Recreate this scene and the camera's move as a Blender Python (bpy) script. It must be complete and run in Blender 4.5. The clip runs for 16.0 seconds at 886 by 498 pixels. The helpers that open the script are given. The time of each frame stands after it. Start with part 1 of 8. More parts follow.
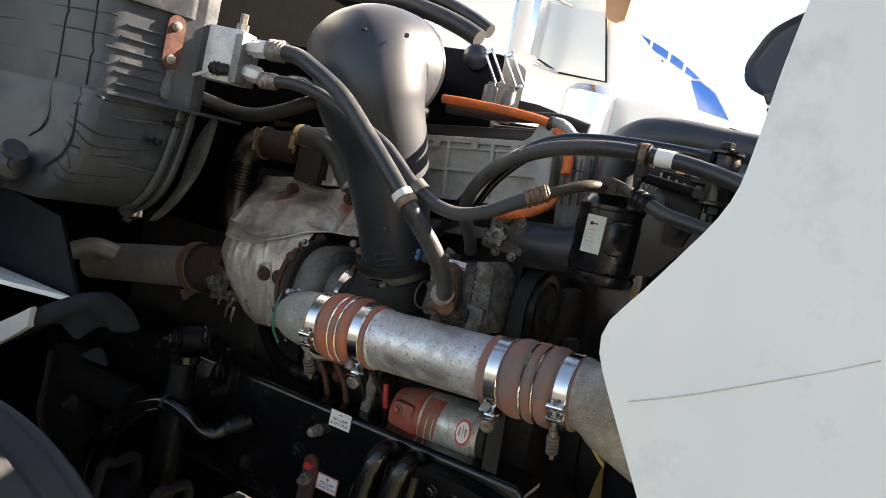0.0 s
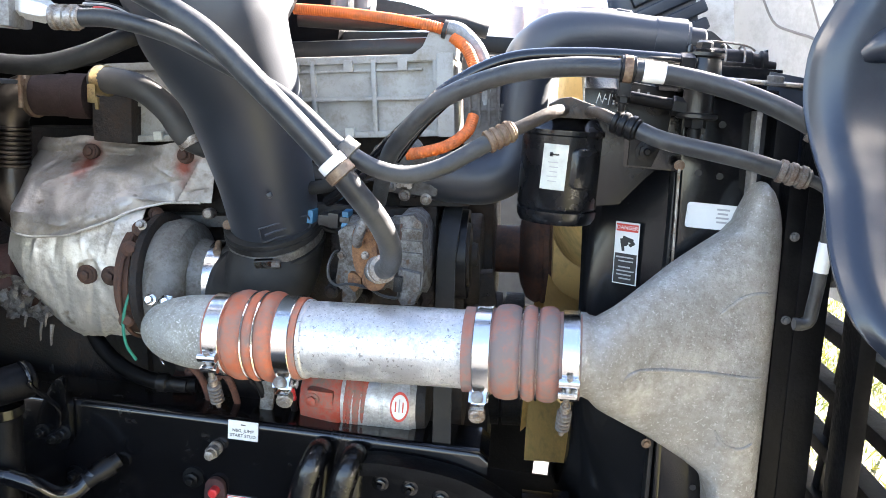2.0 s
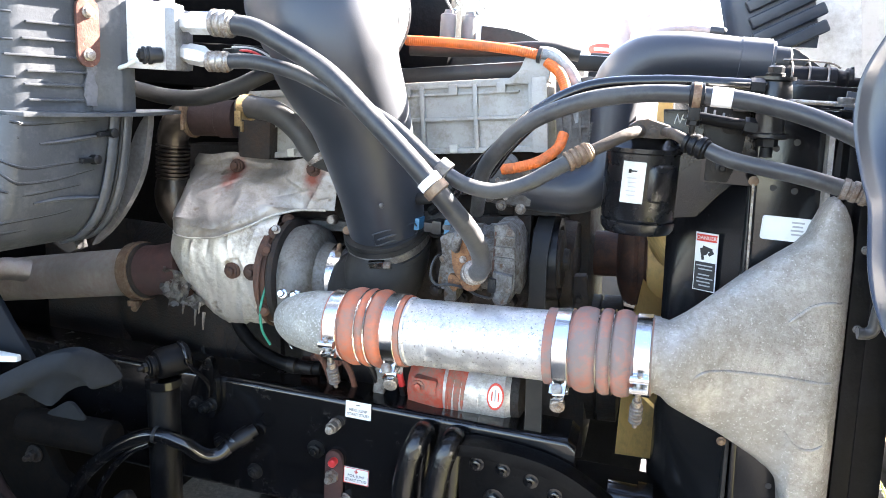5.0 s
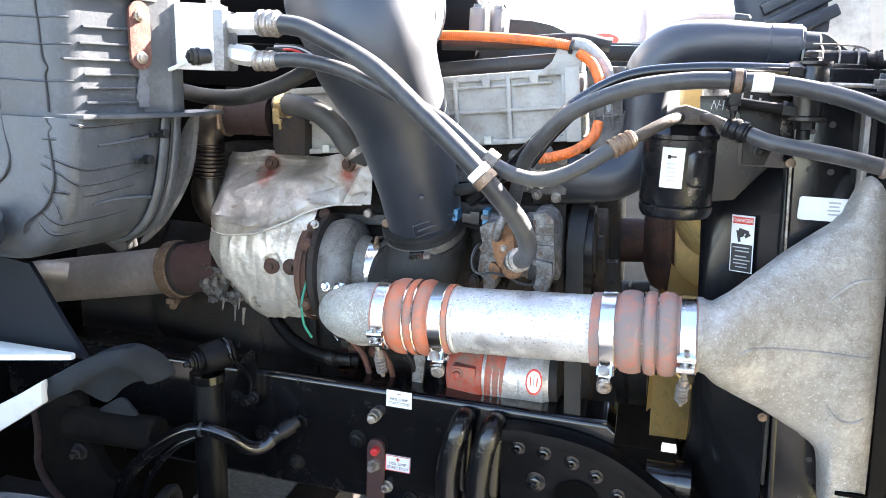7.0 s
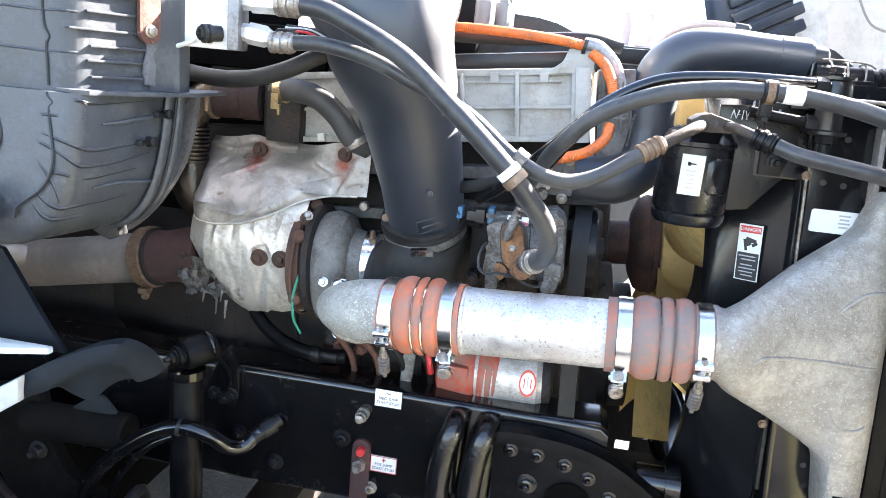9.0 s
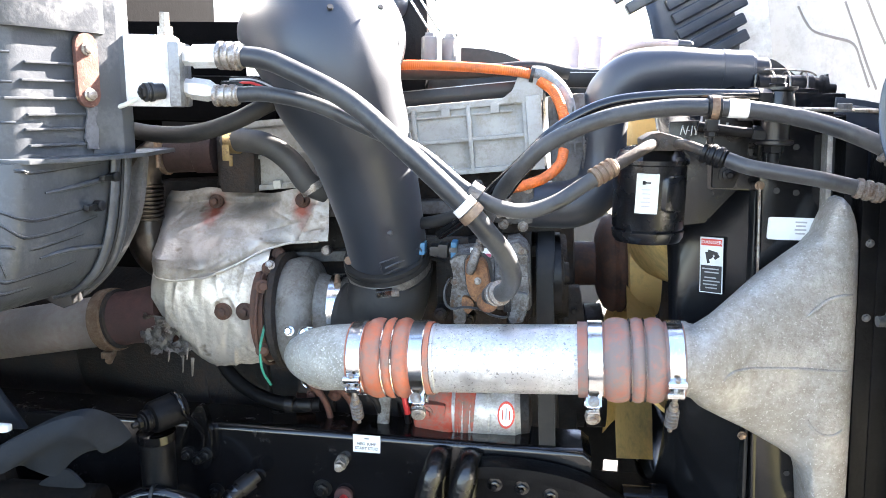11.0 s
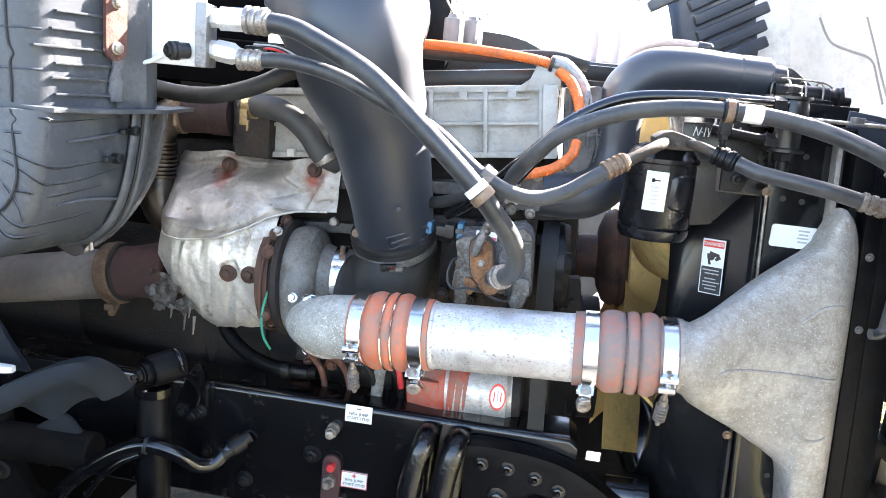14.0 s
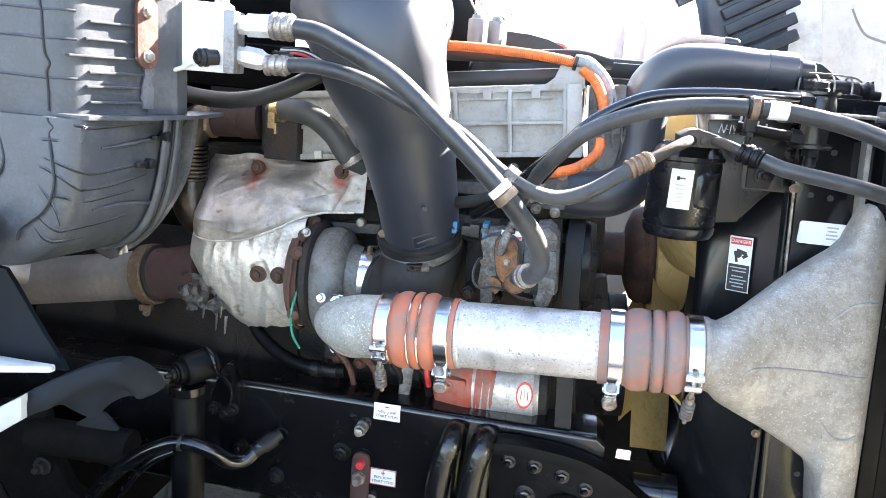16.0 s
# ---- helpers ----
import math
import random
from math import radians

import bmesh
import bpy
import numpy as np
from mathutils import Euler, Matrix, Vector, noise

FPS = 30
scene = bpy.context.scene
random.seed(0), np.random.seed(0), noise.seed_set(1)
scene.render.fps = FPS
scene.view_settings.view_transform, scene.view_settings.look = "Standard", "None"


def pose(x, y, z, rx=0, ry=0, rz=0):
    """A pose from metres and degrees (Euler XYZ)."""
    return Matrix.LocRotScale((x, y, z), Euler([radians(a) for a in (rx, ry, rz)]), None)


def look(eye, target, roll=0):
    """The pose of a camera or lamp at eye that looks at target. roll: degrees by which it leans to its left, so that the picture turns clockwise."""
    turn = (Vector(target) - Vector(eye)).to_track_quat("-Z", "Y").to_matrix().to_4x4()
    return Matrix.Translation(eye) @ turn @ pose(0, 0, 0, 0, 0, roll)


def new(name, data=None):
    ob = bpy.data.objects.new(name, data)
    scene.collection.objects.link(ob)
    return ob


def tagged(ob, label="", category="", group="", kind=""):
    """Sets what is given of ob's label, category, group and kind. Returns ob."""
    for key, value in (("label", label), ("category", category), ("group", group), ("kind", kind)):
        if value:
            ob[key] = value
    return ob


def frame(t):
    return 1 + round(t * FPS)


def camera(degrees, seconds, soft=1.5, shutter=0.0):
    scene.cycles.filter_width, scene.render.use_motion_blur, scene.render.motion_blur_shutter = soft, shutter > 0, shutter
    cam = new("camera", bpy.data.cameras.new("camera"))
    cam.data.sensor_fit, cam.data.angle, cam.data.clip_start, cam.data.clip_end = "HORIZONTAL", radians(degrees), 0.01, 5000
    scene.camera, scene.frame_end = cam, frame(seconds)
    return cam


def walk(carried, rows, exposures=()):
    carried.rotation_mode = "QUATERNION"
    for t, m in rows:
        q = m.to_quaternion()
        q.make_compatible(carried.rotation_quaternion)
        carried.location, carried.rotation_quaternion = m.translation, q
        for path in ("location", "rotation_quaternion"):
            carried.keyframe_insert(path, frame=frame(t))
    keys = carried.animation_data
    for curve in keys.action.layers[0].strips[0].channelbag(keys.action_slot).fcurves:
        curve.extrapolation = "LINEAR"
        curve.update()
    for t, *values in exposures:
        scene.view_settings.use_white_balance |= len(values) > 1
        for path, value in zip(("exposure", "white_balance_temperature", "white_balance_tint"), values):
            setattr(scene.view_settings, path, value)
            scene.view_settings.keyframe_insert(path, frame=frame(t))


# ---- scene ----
cam = camera(62.2, 16.0, 0.9)
PATH = [
    (0, (0.454, 0.198, 1.513), (-0.446, 1.975, 1.331), 12.8),
    (0.5, (0.325, 0.311, 1.526), (-0.393, 2.164, 1.296), 10.3),
    (1, (0.288, 0.388, 1.564), (-0.051, 2.339, 1.284), 10.2),
    (1.5, (0.180, 0.360, 1.569), (-0.040, 2.313, 1.197), 5.9),
    (2, (0.094, 0.344, 1.565), (-0.078, 2.292, 1.149), 5.0),
    (2.5, (0.041, 0.329, 1.571), (-0.114, 2.274, 1.135), 4.7),
    (3, (0.021, 0.326, 1.572), (-0.180, 2.261, 1.109), 4.7),
    (3.5, (0.019, 0.313, 1.584), (-0.251, 2.239, 1.115), 4.0),
    (3.7, (0.023, 0.305, 1.593), (-0.283, 2.228, 1.134), 4.0),
    (5.8, (0.238, 0.199, 1.607), (-0.347, 2.059, 1.164), 2.8),
    (6, (0.243, 0.194, 1.604), (-0.355, 2.051, 1.163), 2.5),
    (6.5, (0.215, 0.197, 1.609), (-0.413, 2.040, 1.150), 2.2),
    (7, (0.102, 0.191, 1.602), (-0.400, 2.071, 1.140), 2.2),
    (7.5, (0.020, 0.191, 1.603), (-0.339, 2.102, 1.136), 3.9),
    (8, (-0.013, 0.201, 1.600), (-0.338, 2.117, 1.128), 4.9),
    (8.2, (-0.031, 0.192, 1.603), (-0.342, 2.108, 1.122), 5.4),
    (10.5, (-0.033, 0.210, 1.586), (-0.288, 2.148, 1.166), 4.3),
    (11, (-0.016, 0.211, 1.609), (-0.260, 2.157, 1.215), 1.1),
    (11.5, (-0.016, 0.205, 1.610), (-0.182, 2.158, 1.209), 4.1),
    (12, (-0.021, 0.204, 1.606), (-0.184, 2.153, 1.190), 6.3),
    (12.5, (-0.023, 0.204, 1.606), (-0.193, 2.150, 1.176), 6.6),
    (13, (-0.023, 0.201, 1.609), (-0.231, 2.141, 1.170), 5.8),
    (13.5, (-0.025, 0.198, 1.604), (-0.236, 2.139, 1.172), 6.3),
    (14, (-0.025, 0.192, 1.607), (-0.262, 2.129, 1.168), 5.8),
    (14.5, (-0.018, 0.189, 1.607), (-0.271, 2.124, 1.170), 5.0),
    (15, (-0.009, 0.186, 1.613), (-0.328, 2.107, 1.158), 4.1),
    (15.5, (-0.011, 0.184, 1.611), (-0.328, 2.106, 1.158), 4.2),
    (16, (-0.017, 0.183, 1.613), (-0.333, 2.106, 1.161), 4.8),
]
EXPOSURES = [(t, s + 0.26, k - 250, 15) for t, s, k in ((0.0, 2.2, 8000), (0.5, 2.5, 7800), (1.0, 3.2, 7300), (1.5, 3.63, 7000), (2.0, 3.90, 7000), (2.5, 4.02, 7000), (3.5, 4.1, 7020), (6.0, 4.23, 6980), (10.5, 4.25, 6980), (11.0, 4.21, 6980), (14.0, 4.23, 6950), (16.0, 4.23, 6950))]
walk(cam, [(t, look(e, g, r)) for t, e, g, r in PATH], EXPOSURES)

# ---- light: morning sun from the front of the truck, clear sky ----
SUN_WAY = Vector((0.576, 0.596, 0.559)).normalized()
world = bpy.data.worlds.new("sky")
scene.world = world
world.use_nodes = True
wn = world.node_tree.nodes
sky = wn.new("ShaderNodeTexSky")
sky.sky_type = "NISHITA"
sky.sun_disc = False
sky.sun_elevation = math.asin(SUN_WAY.z)
sky.sun_rotation = math.atan2(SUN_WAY.x, SUN_WAY.y)
world.node_tree.links.new(sky.outputs[0], wn["Background"].inputs[0])
wn["Background"].inputs[1].default_value = 0.06
sun = new("sun", bpy.data.lights.new("sun", "SUN"))
sun.data.energy, sun.data.angle, sun.data.color = 5.0, radians(0.55), (1.0, 0.95, 0.88)
sun.matrix_world = look(SUN_WAY * 30, (0, 0, 0))


# ---- materials ----
def mat(name, col, rough=0.5, metal=0.0, var=0.25, scale=18.0, bump=0.15, bscale=260.0, dirt=None, amount=0.5, dscale=9.0,
        coat=0.0, spec=0.5, tall=0.002, rvar=0.15, speck=None, sheen=0.0):
    m = bpy.data.materials.new(name)
    m.use_nodes = True
    t = m.node_tree
    n, l = t.nodes, t.links
    b = n["Principled BSDF"]
    tc = n.new("ShaderNodeTexCoord")

    def noise_at(s, detail=5.0, rough_=0.6):
        k = n.new("ShaderNodeTexNoise")
        k.inputs["Scale"].default_value, k.inputs["Detail"].default_value, k.inputs["Roughness"].default_value = s, detail, rough_
        l.new(tc.outputs["Object"], k.inputs["Vector"])
        return k

    def ramp(src, lo, hi):
        r = n.new("ShaderNodeMapRange")
        r.inputs["From Min"].default_value, r.inputs["From Max"].default_value = lo, hi
        l.new(src, r.inputs["Value"])
        return r

    big, fine = noise_at(scale), noise_at(bscale, 3.0)
    mix = n.new("ShaderNodeMix")
    mix.data_type = "RGBA"
    mix.inputs["A"].default_value = (*[c * (1 - var) for c in col], 1)
    mix.inputs["B"].default_value = (*[min(1, c * (1 + var)) for c in col], 1)
    add_ = n.new("ShaderNodeMath")
    add_.operation = "MULTIPLY_ADD"
    l.new(fine.outputs["Fac"], add_.inputs[0])
    add_.inputs[1].default_value = 0.35
    l.new(ramp(big.outputs["Fac"], 0.35, 0.95).outputs[0], add_.inputs[2])
    l.new(add_.outputs[0], mix.inputs["Factor"])
    out = mix.outputs["Result"]
    rsock = None
    if dirt:
        d = noise_at(dscale, 8.0, 0.7)
        d2 = noise_at(dscale * 7, 4.0, 0.7)
        s = n.new("ShaderNodeMath")
        s.operation = "MULTIPLY_ADD"
        l.new(d2.outputs["Fac"], s.inputs[0])
        s.inputs[1].default_value = 0.5
        l.new(d.outputs["Fac"], s.inputs[2])
        edge = 0.95 - 0.42 * amount
        dm = ramp(s.outputs[0], edge - 0.12, edge + 0.12)
        dmx = n.new("ShaderNodeMix")
        dmx.data_type = "RGBA"
        l.new(dm.outputs[0], dmx.inputs["Factor"])
        l.new(out, dmx.inputs["A"])
        dmx.inputs["B"].default_value = (*dirt, 1)
        out = dmx.outputs["Result"]
        rr = n.new("ShaderNodeMapRange")
        rr.inputs["To Min"].default_value, rr.inputs["To Max"].default_value = rough, min(1.0, rough + 0.35)
        l.new(dm.outputs[0], rr.inputs["Value"])
        rsock = rr.outputs[0]
        if metal > 0:
            mm = n.new("ShaderNodeMapRange")
            mm.inputs["To Min"].default_value, mm.inputs["To Max"].default_value = metal, metal * 0.35
            l.new(dm.outputs[0], mm.inputs["Value"])
            l.new(mm.outputs[0], b.inputs["Metallic"])
    if speck:
        scol, sscale, lo, hi = speck
        sp = ramp(noise_at(sscale, 2.0, 0.5).outputs["Fac"], lo, hi)
        smx = n.new("ShaderNodeMix")
        smx.data_type = "RGBA"
        l.new(sp.outputs[0], smx.inputs["Factor"])
        l.new(out, smx.inputs["A"])
        smx.inputs["B"].default_value = (*scol, 1)
        out = smx.outputs["Result"]
    l.new(out, b.inputs["Base Color"])
    if metal and not dirt:
        b.inputs["Metallic"].default_value = metal
    if rsock is None:
        rr = n.new("ShaderNodeMapRange")
        rr.inputs["To Min"].default_value, rr.inputs["To Max"].default_value = max(0.02, rough - rvar), min(1, rough + rvar)
        l.new(big.outputs["Fac"], rr.inputs["Value"])
        rsock = rr.outputs[0]
    l.new(rsock, b.inputs["Roughness"])
    b.inputs["Specular IOR Level"].default_value = spec
    b.inputs["Coat Weight"].default_value = coat
    b.inputs["Coat Roughness"].default_value = 0.12
    b.inputs["Sheen Weight"].default_value = sheen
    b.inputs["Sheen Roughness"].default_value = 0.5
    if bump:
        bp = n.new("ShaderNodeBump")
        bp.inputs["Strength"].default_value, bp.inputs["Distance"].default_value = bump, tall
        mixh = n.new("ShaderNodeMath")
        mixh.operation = "MULTIPLY_ADD"
        l.new(big.outputs["Fac"], mixh.inputs[0])
        mixh.inputs[1].default_value = 0.6
        l.new(fine.outputs["Fac"], mixh.inputs[2])
        l.new(mixh.outputs[0], bp.inputs["Height"])
        l.new(bp.outputs[0], b.inputs["Normal"])
    return m


M = {}
M["black_paint"] = mat("black_paint", (0.005, 0.005, 0.0057), 0.17, var=0.4, scale=14, bump=0.10, bscale=90, dirt=(0.011, 0.010, 0.010), amount=0.05, coat=0.4, spec=0.38)
M["black_dull"] = mat("black_dull", (0.004, 0.004, 0.0046), 0.38, var=0.5, scale=22, bump=0.35, bscale=120, dirt=(0.008, 0.0075, 0.007), amount=0.2, dscale=22, spec=0.11)
M["flap_rubber"] = mat("flap_rubber", (0.0085, 0.011, 0.014), 0.8, var=0.3, scale=8, bump=0.15, bscale=200, dirt=(0.02, 0.022, 0.024), amount=0.3, dscale=12, spec=0.25)
M["black_steel"] = mat("black_steel", (0.006, 0.006, 0.0066), 0.36, var=0.4, scale=20, bump=0.2, dirt=(0.024, 0.021, 0.018), amount=0.18, spec=0.24)
M["black_plastic"] = mat("black_plastic", (0.009, 0.0095, 0.0105), 0.33, var=0.3, scale=16, bump=0.12, bscale=500, dirt=(0.03, 0.029, 0.028), amount=0.2, spec=0.38)
M["tube_plastic"] = mat("tube_plastic", (0.0100, 0.0145, 0.0225), 0.46, var=0.25, scale=10, bump=0.06, bscale=400, coat=0.10, spec=0.7, sheen=0.11)
M["grey_plastic"] = mat("grey_plastic", (0.042, 0.047, 0.054), 0.38, var=0.34, scale=9, bump=0.14, bscale=300, dirt=(0.085, 0.089, 0.093), amount=0.24, dscale=22, spec=0.5)
M["rubber"] = mat("rubber", (0.012, 0.012, 0.012), 0.58, var=0.35, scale=30, bump=0.15, bscale=500, dirt=(0.035, 0.033, 0.03), amount=0.3, spec=0.38)
M["hose_grey"] = mat("hose_grey", (0.019, 0.0197, 0.021), 0.36, var=0.3, scale=30, bump=0.1, bscale=600, dirt=(0.05, 0.05, 0.048), amount=0.3, sheen=0.10)
M["aluminium"] = mat("aluminium", (0.62, 0.61, 0.59), 0.36, 0.85, var=0.18, scale=22, bump=0.22, bscale=320, dirt=(0.36, 0.34, 0.31), amount=0.42, dscale=30)
M["cast_alu"] = mat("cast_alu", (0.375, 0.365, 0.345), 0.5, 0.65, var=0.36, scale=9, bump=0.8, bscale=230, dirt=(0.24, 0.222, 0.195), amount=0.46, dscale=12, speck=((0.44, 0.43, 0.41), 300, 0.60, 0.72))
M["bright_steel"] = mat("bright_steel", (0.72, 0.72, 0.71), 0.2, 1.0, var=0.12, scale=40, bump=0.05)
M["zinc_dull"] = mat("zinc_dull", (0.24, 0.225, 0.205), 0.45, 0.85, var=0.3, scale=60, bump=0.2, dirt=(0.12, 0.08, 0.055), amount=0.4, dscale=70)
M["zinc"] = mat("zinc", (0.40, 0.38, 0.35), 0.36, 0.9, var=0.3, scale=60, bump=0.2, dirt=(0.16, 0.11, 0.075), amount=0.42, dscale=70)
M["silicone"] = mat("silicone", (0.48, 0.125, 0.055), 0.62, var=0.3, scale=16, bump=0.12, bscale=500, dirt=(0.25, 0.165, 0.13), amount=0.33, dscale=10)
M["silicone_dusty"] = mat("silicone_dusty", (0.40, 0.125, 0.072), 0.70, var=0.3, scale=14, bump=0.12, bscale=500, dirt=(0.20, 0.155, 0.138), amount=0.55, dscale=9)
M["foil"] = mat("foil", (0.66, 0.63, 0.58), 0.50, 0.75, var=0.12, scale=26, bump=0.35, bscale=70, dirt=(0.36, 0.32, 0.26), amount=0.24, dscale=18, tall=0.004, speck=((0.22, 0.185, 0.14), 30, 0.68, 0.76))
M["rust"] = mat("rust", (0.16, 0.062, 0.035), 0.85, 0.1, var=0.45, scale=40, bump=0.5, bscale=300, dirt=(0.07, 0.035, 0.028), amount=0.5, dscale=40)
M["rust_red"] = mat("rust_red", (0.056, 0.020, 0.017), 0.7, var=0.35, scale=40, bump=0.4, dirt=(0.05, 0.03, 0.028), amount=0.4)
M["strap_rust"] = mat("strap_rust", (0.13, 0.052, 0.036), 0.8, var=0.35, scale=60, bump=0.4, dirt=(0.08, 0.036, 0.027), amount=0.5, dscale=50, speck=((0.24, 0.15, 0.11), 160, 0.66, 0.72))
M["exhaust"] = mat("exhaust", (0.42, 0.385, 0.35), 0.5, 0.6, var=0.3, scale=9, bump=0.15, dirt=(0.34, 0.28, 0.24), amount=0.35, dscale=8)
M["iron_dark"] = mat("iron_dark", (0.014, 0.0125, 0.012), 0.65, 0.2, var=0.5, scale=24, bump=0.6, bscale=160, dirt=(0.045, 0.03, 0.022), amount=0.3, dscale=20, tall=0.004)
M["iron_grey"] = mat("iron_grey", (0.115, 0.113, 0.108), 0.6, 0.15, var=0.35, scale=30, bump=0.45, bscale=260, dirt=(0.07, 0.06, 0.052), amount=0.4, dscale=24)
M["cover_grey"] = mat("cover_grey", (0.33, 0.33, 0.31), 0.5, 0.15, var=0.22, scale=16, bump=0.25, bscale=420, dirt=(0.24, 0.225, 0.185), amount=0.26, dscale=26)
M["comp_alu"] = mat("comp_alu", (0.22, 0.215, 0.205), 0.55, 0.3, var=0.5, scale=55, bump=0.6, dirt=(0.085, 0.07, 0.055), amount=0.48, dscale=45, speck=((0.10, 0.06, 0.035), 70, 0.62, 0.70))
M["orange"] = mat("orange", (0.66, 0.135, 0.018), 0.45, var=0.15, scale=30, bump=0.05, dirt=(0.35, 0.11, 0.04), amount=0.3, dscale=20)
M["braid"] = mat("braid", (0.30, 0.32, 0.33), 0.6, 0.2, var=0.4, scale=120, bump=0.6, bscale=700)
M["rust_dark"] = mat("rust_dark", (0.06, 0.036, 0.028), 0.65, 0.3, var=0.4, scale=20, bump=0.3, dirt=(0.12, 0.06, 0.04), amount=0.4, dscale=18)
M["tube_pink"] = mat("tube_pink", (0.42, 0.34, 0.32), 0.6, var=0.2, scale=20, bump=0.1, dirt=(0.30, 0.22, 0.20), amount=0.4, dscale=20)
M["axle_black"] = mat("axle_black", (0.007, 0.0065, 0.006), 0.8, var=0.5, scale=20, bump=0.5, bscale=90, dirt=(0.016, 0.012, 0.009), amount=0.35, dscale=14, spec=0.08)
M["rust_pipe"] = mat("rust_pipe", (0.030, 0.0125, 0.011), 0.75, var=0.4, scale=40, bump=0.4, dirt=(0.022, 0.014, 0.012), amount=0.45)
M["turbo_cast"] = mat("turbo_cast", (0.185, 0.180, 0.168), 0.58, 0.2, var=0.35, scale=30, bump=0.45, bscale=260, dirt=(0.10, 0.088, 0.072), amount=0.4, dscale=24)
M["fan_tan"] = mat("fan_tan", (0.66, 0.44, 0.16), 0.5, var=0.14, scale=9, bump=0.06, dirt=(0.40, 0.30, 0.13), amount=0.3)
M["red_paint"] = mat("red_paint", (0.42, 0.06, 0.03), 0.5, var=0.3, scale=30, bump=0.3, dirt=(0.2, 0.14, 0.11), amount=0.45, dscale=30)
M["red_plastic"] = mat("red_plastic", (0.5, 0.03, 0.03), 0.4, var=0.15, scale=30, bump=0.05)
M["white_label"] = mat("white_label", (0.78, 0.78, 0.76), 0.45, var=0.06, scale=30, bump=0.03)
# Flat black that paints the shaded depth of holes and slots.
M["hole_shade"] = mat("hole_shade", (0.002, 0.002, 0.002), 0.95, var=0.1, scale=20, bump=0, spec=0.05)
# Near-black absorber; its colour stands in for shade on firewall, beam and blockers.
M["insulation_shade"] = mat("insulation_shade", (0.0035, 0.0035, 0.0036), 0.95, var=0.4, scale=20, bump=0.5, bscale=80, spec=0.02)
M["heater_grey"] = mat("heater_grey", (0.042, 0.043, 0.043), 0.55, var=0.3, scale=30, bump=0.1, bscale=500, dirt=(0.07, 0.068, 0.064), amount=0.35)
M["brass"] = mat("brass", (0.50, 0.37, 0.18), 0.35, 0.9, var=0.25, scale=60, bump=0.1, dirt=(0.22, 0.15, 0.09), amount=0.3, dscale=60)
M["pressed_line"] = mat("pressed_line", (0.20, 0.185, 0.17), 0.6, var=0.15, scale=20, bump=0.1)
M["well_plastic"] = mat("well_plastic", (0.0055, 0.0085, 0.013), 0.5, var=0.3, scale=8, bump=0.1, bscale=200, dirt=(0.012, 0.015, 0.02), amount=0.2, dscale=12, spec=0.15)
M["paint_crack"] = mat("paint_crack", (0.62, 0.61, 0.55), 0.6, var=0.2, scale=30, bump=0)
M["ink"] = mat("ink", (0.02, 0.02, 0.02), 0.5, var=0.1, scale=30, bump=0)
M["label_red"] = mat("label_red", (0.62, 0.06, 0.04), 0.45, var=0.08, scale=30, bump=0)
M["label_black"] = mat("label_black", (0.02, 0.02, 0.02), 0.45, var=0.1, scale=30, bump=0)
M["label_grey"] = mat("label_grey", (0.4, 0.4, 0.4), 0.5, var=0.1, scale=30, bump=0)
M["label_cream"] = mat("label_cream", (0.6, 0.62, 0.56), 0.45, var=0.08, scale=40, bump=0, dirt=(0.45, 0.45, 0.4), amount=0.4)
M["pink"] = mat("pink", (0.55, 0.12, 0.2), 0.5, var=0.1, scale=30, bump=0)
M["blue_plastic"] = mat("blue_plastic", (0.03, 0.15, 0.27), 0.45, var=0.15, scale=40, bump=0.05)
M["green_wire"] = mat("green_wire", (0.02, 0.22, 0.15), 0.5, var=0.15, scale=40, bump=0)
M["white_gel"] = mat("white_gel", (0.88, 0.865, 0.81), 0.38, var=0.04, scale=6, bump=0.1, bscale=30, dirt=(0.66, 0.64, 0.6), amount=0.12, dscale=3, coat=0.15, speck=((0.3, 0.28, 0.25), 45, 0.80, 0.83))
# Greyer copy of fibreglass; the tone stands in for weaker sunlight.
M["fibreglass_dimmed"] = mat("fibreglass_dimmed", (0.48, 0.475, 0.46), 0.7, var=0.08, scale=9, bump=0.2, bscale=120, dirt=(0.38, 0.37, 0.35), amount=0.25, dscale=6)
M["fibreglass"] = mat("fibreglass", (0.66, 0.655, 0.64), 0.6, var=0.1, scale=7, bump=0.3, bscale=120, dirt=(0.40, 0.38, 0.35), amount=0.3, dscale=4)
M["liner"] = mat("liner", (0.012, 0.0165, 0.026), 0.29, var=0.2, scale=5, bump=0.05, bscale=300, dirt=(0.022, 0.028, 0.038), amount=0.25, dscale=5, coat=0.2)
M["flap_grey"] = mat("flap_grey", (0.022, 0.024, 0.027), 0.5, var=0.25, scale=9, bump=0.2, bscale=200, dirt=(0.06, 0.06, 0.058), amount=0.35, dscale=14)
M["tyre"] = mat("tyre", (0.035, 0.035, 0.036), 0.75, var=0.3, scale=14, bump=0.3, bscale=220, dirt=(0.05, 0.049, 0.047), amount=0.35, dscale=9)
M["asphalt"] = mat("asphalt", (0.052, 0.051, 0.050), 0.9, var=0.45, scale=1.4, bump=0.9, bscale=90, dirt=(0.10, 0.095, 0.09), amount=0.3, dscale=55, tall=0.01)
M["soil"] = mat("soil", (0.09, 0.10, 0.035), 0.9, var=0.5, scale=2.5, bump=0.6, bscale=40, dirt=(0.2, 0.17, 0.1), amount=0.4, dscale=6, tall=0.02)
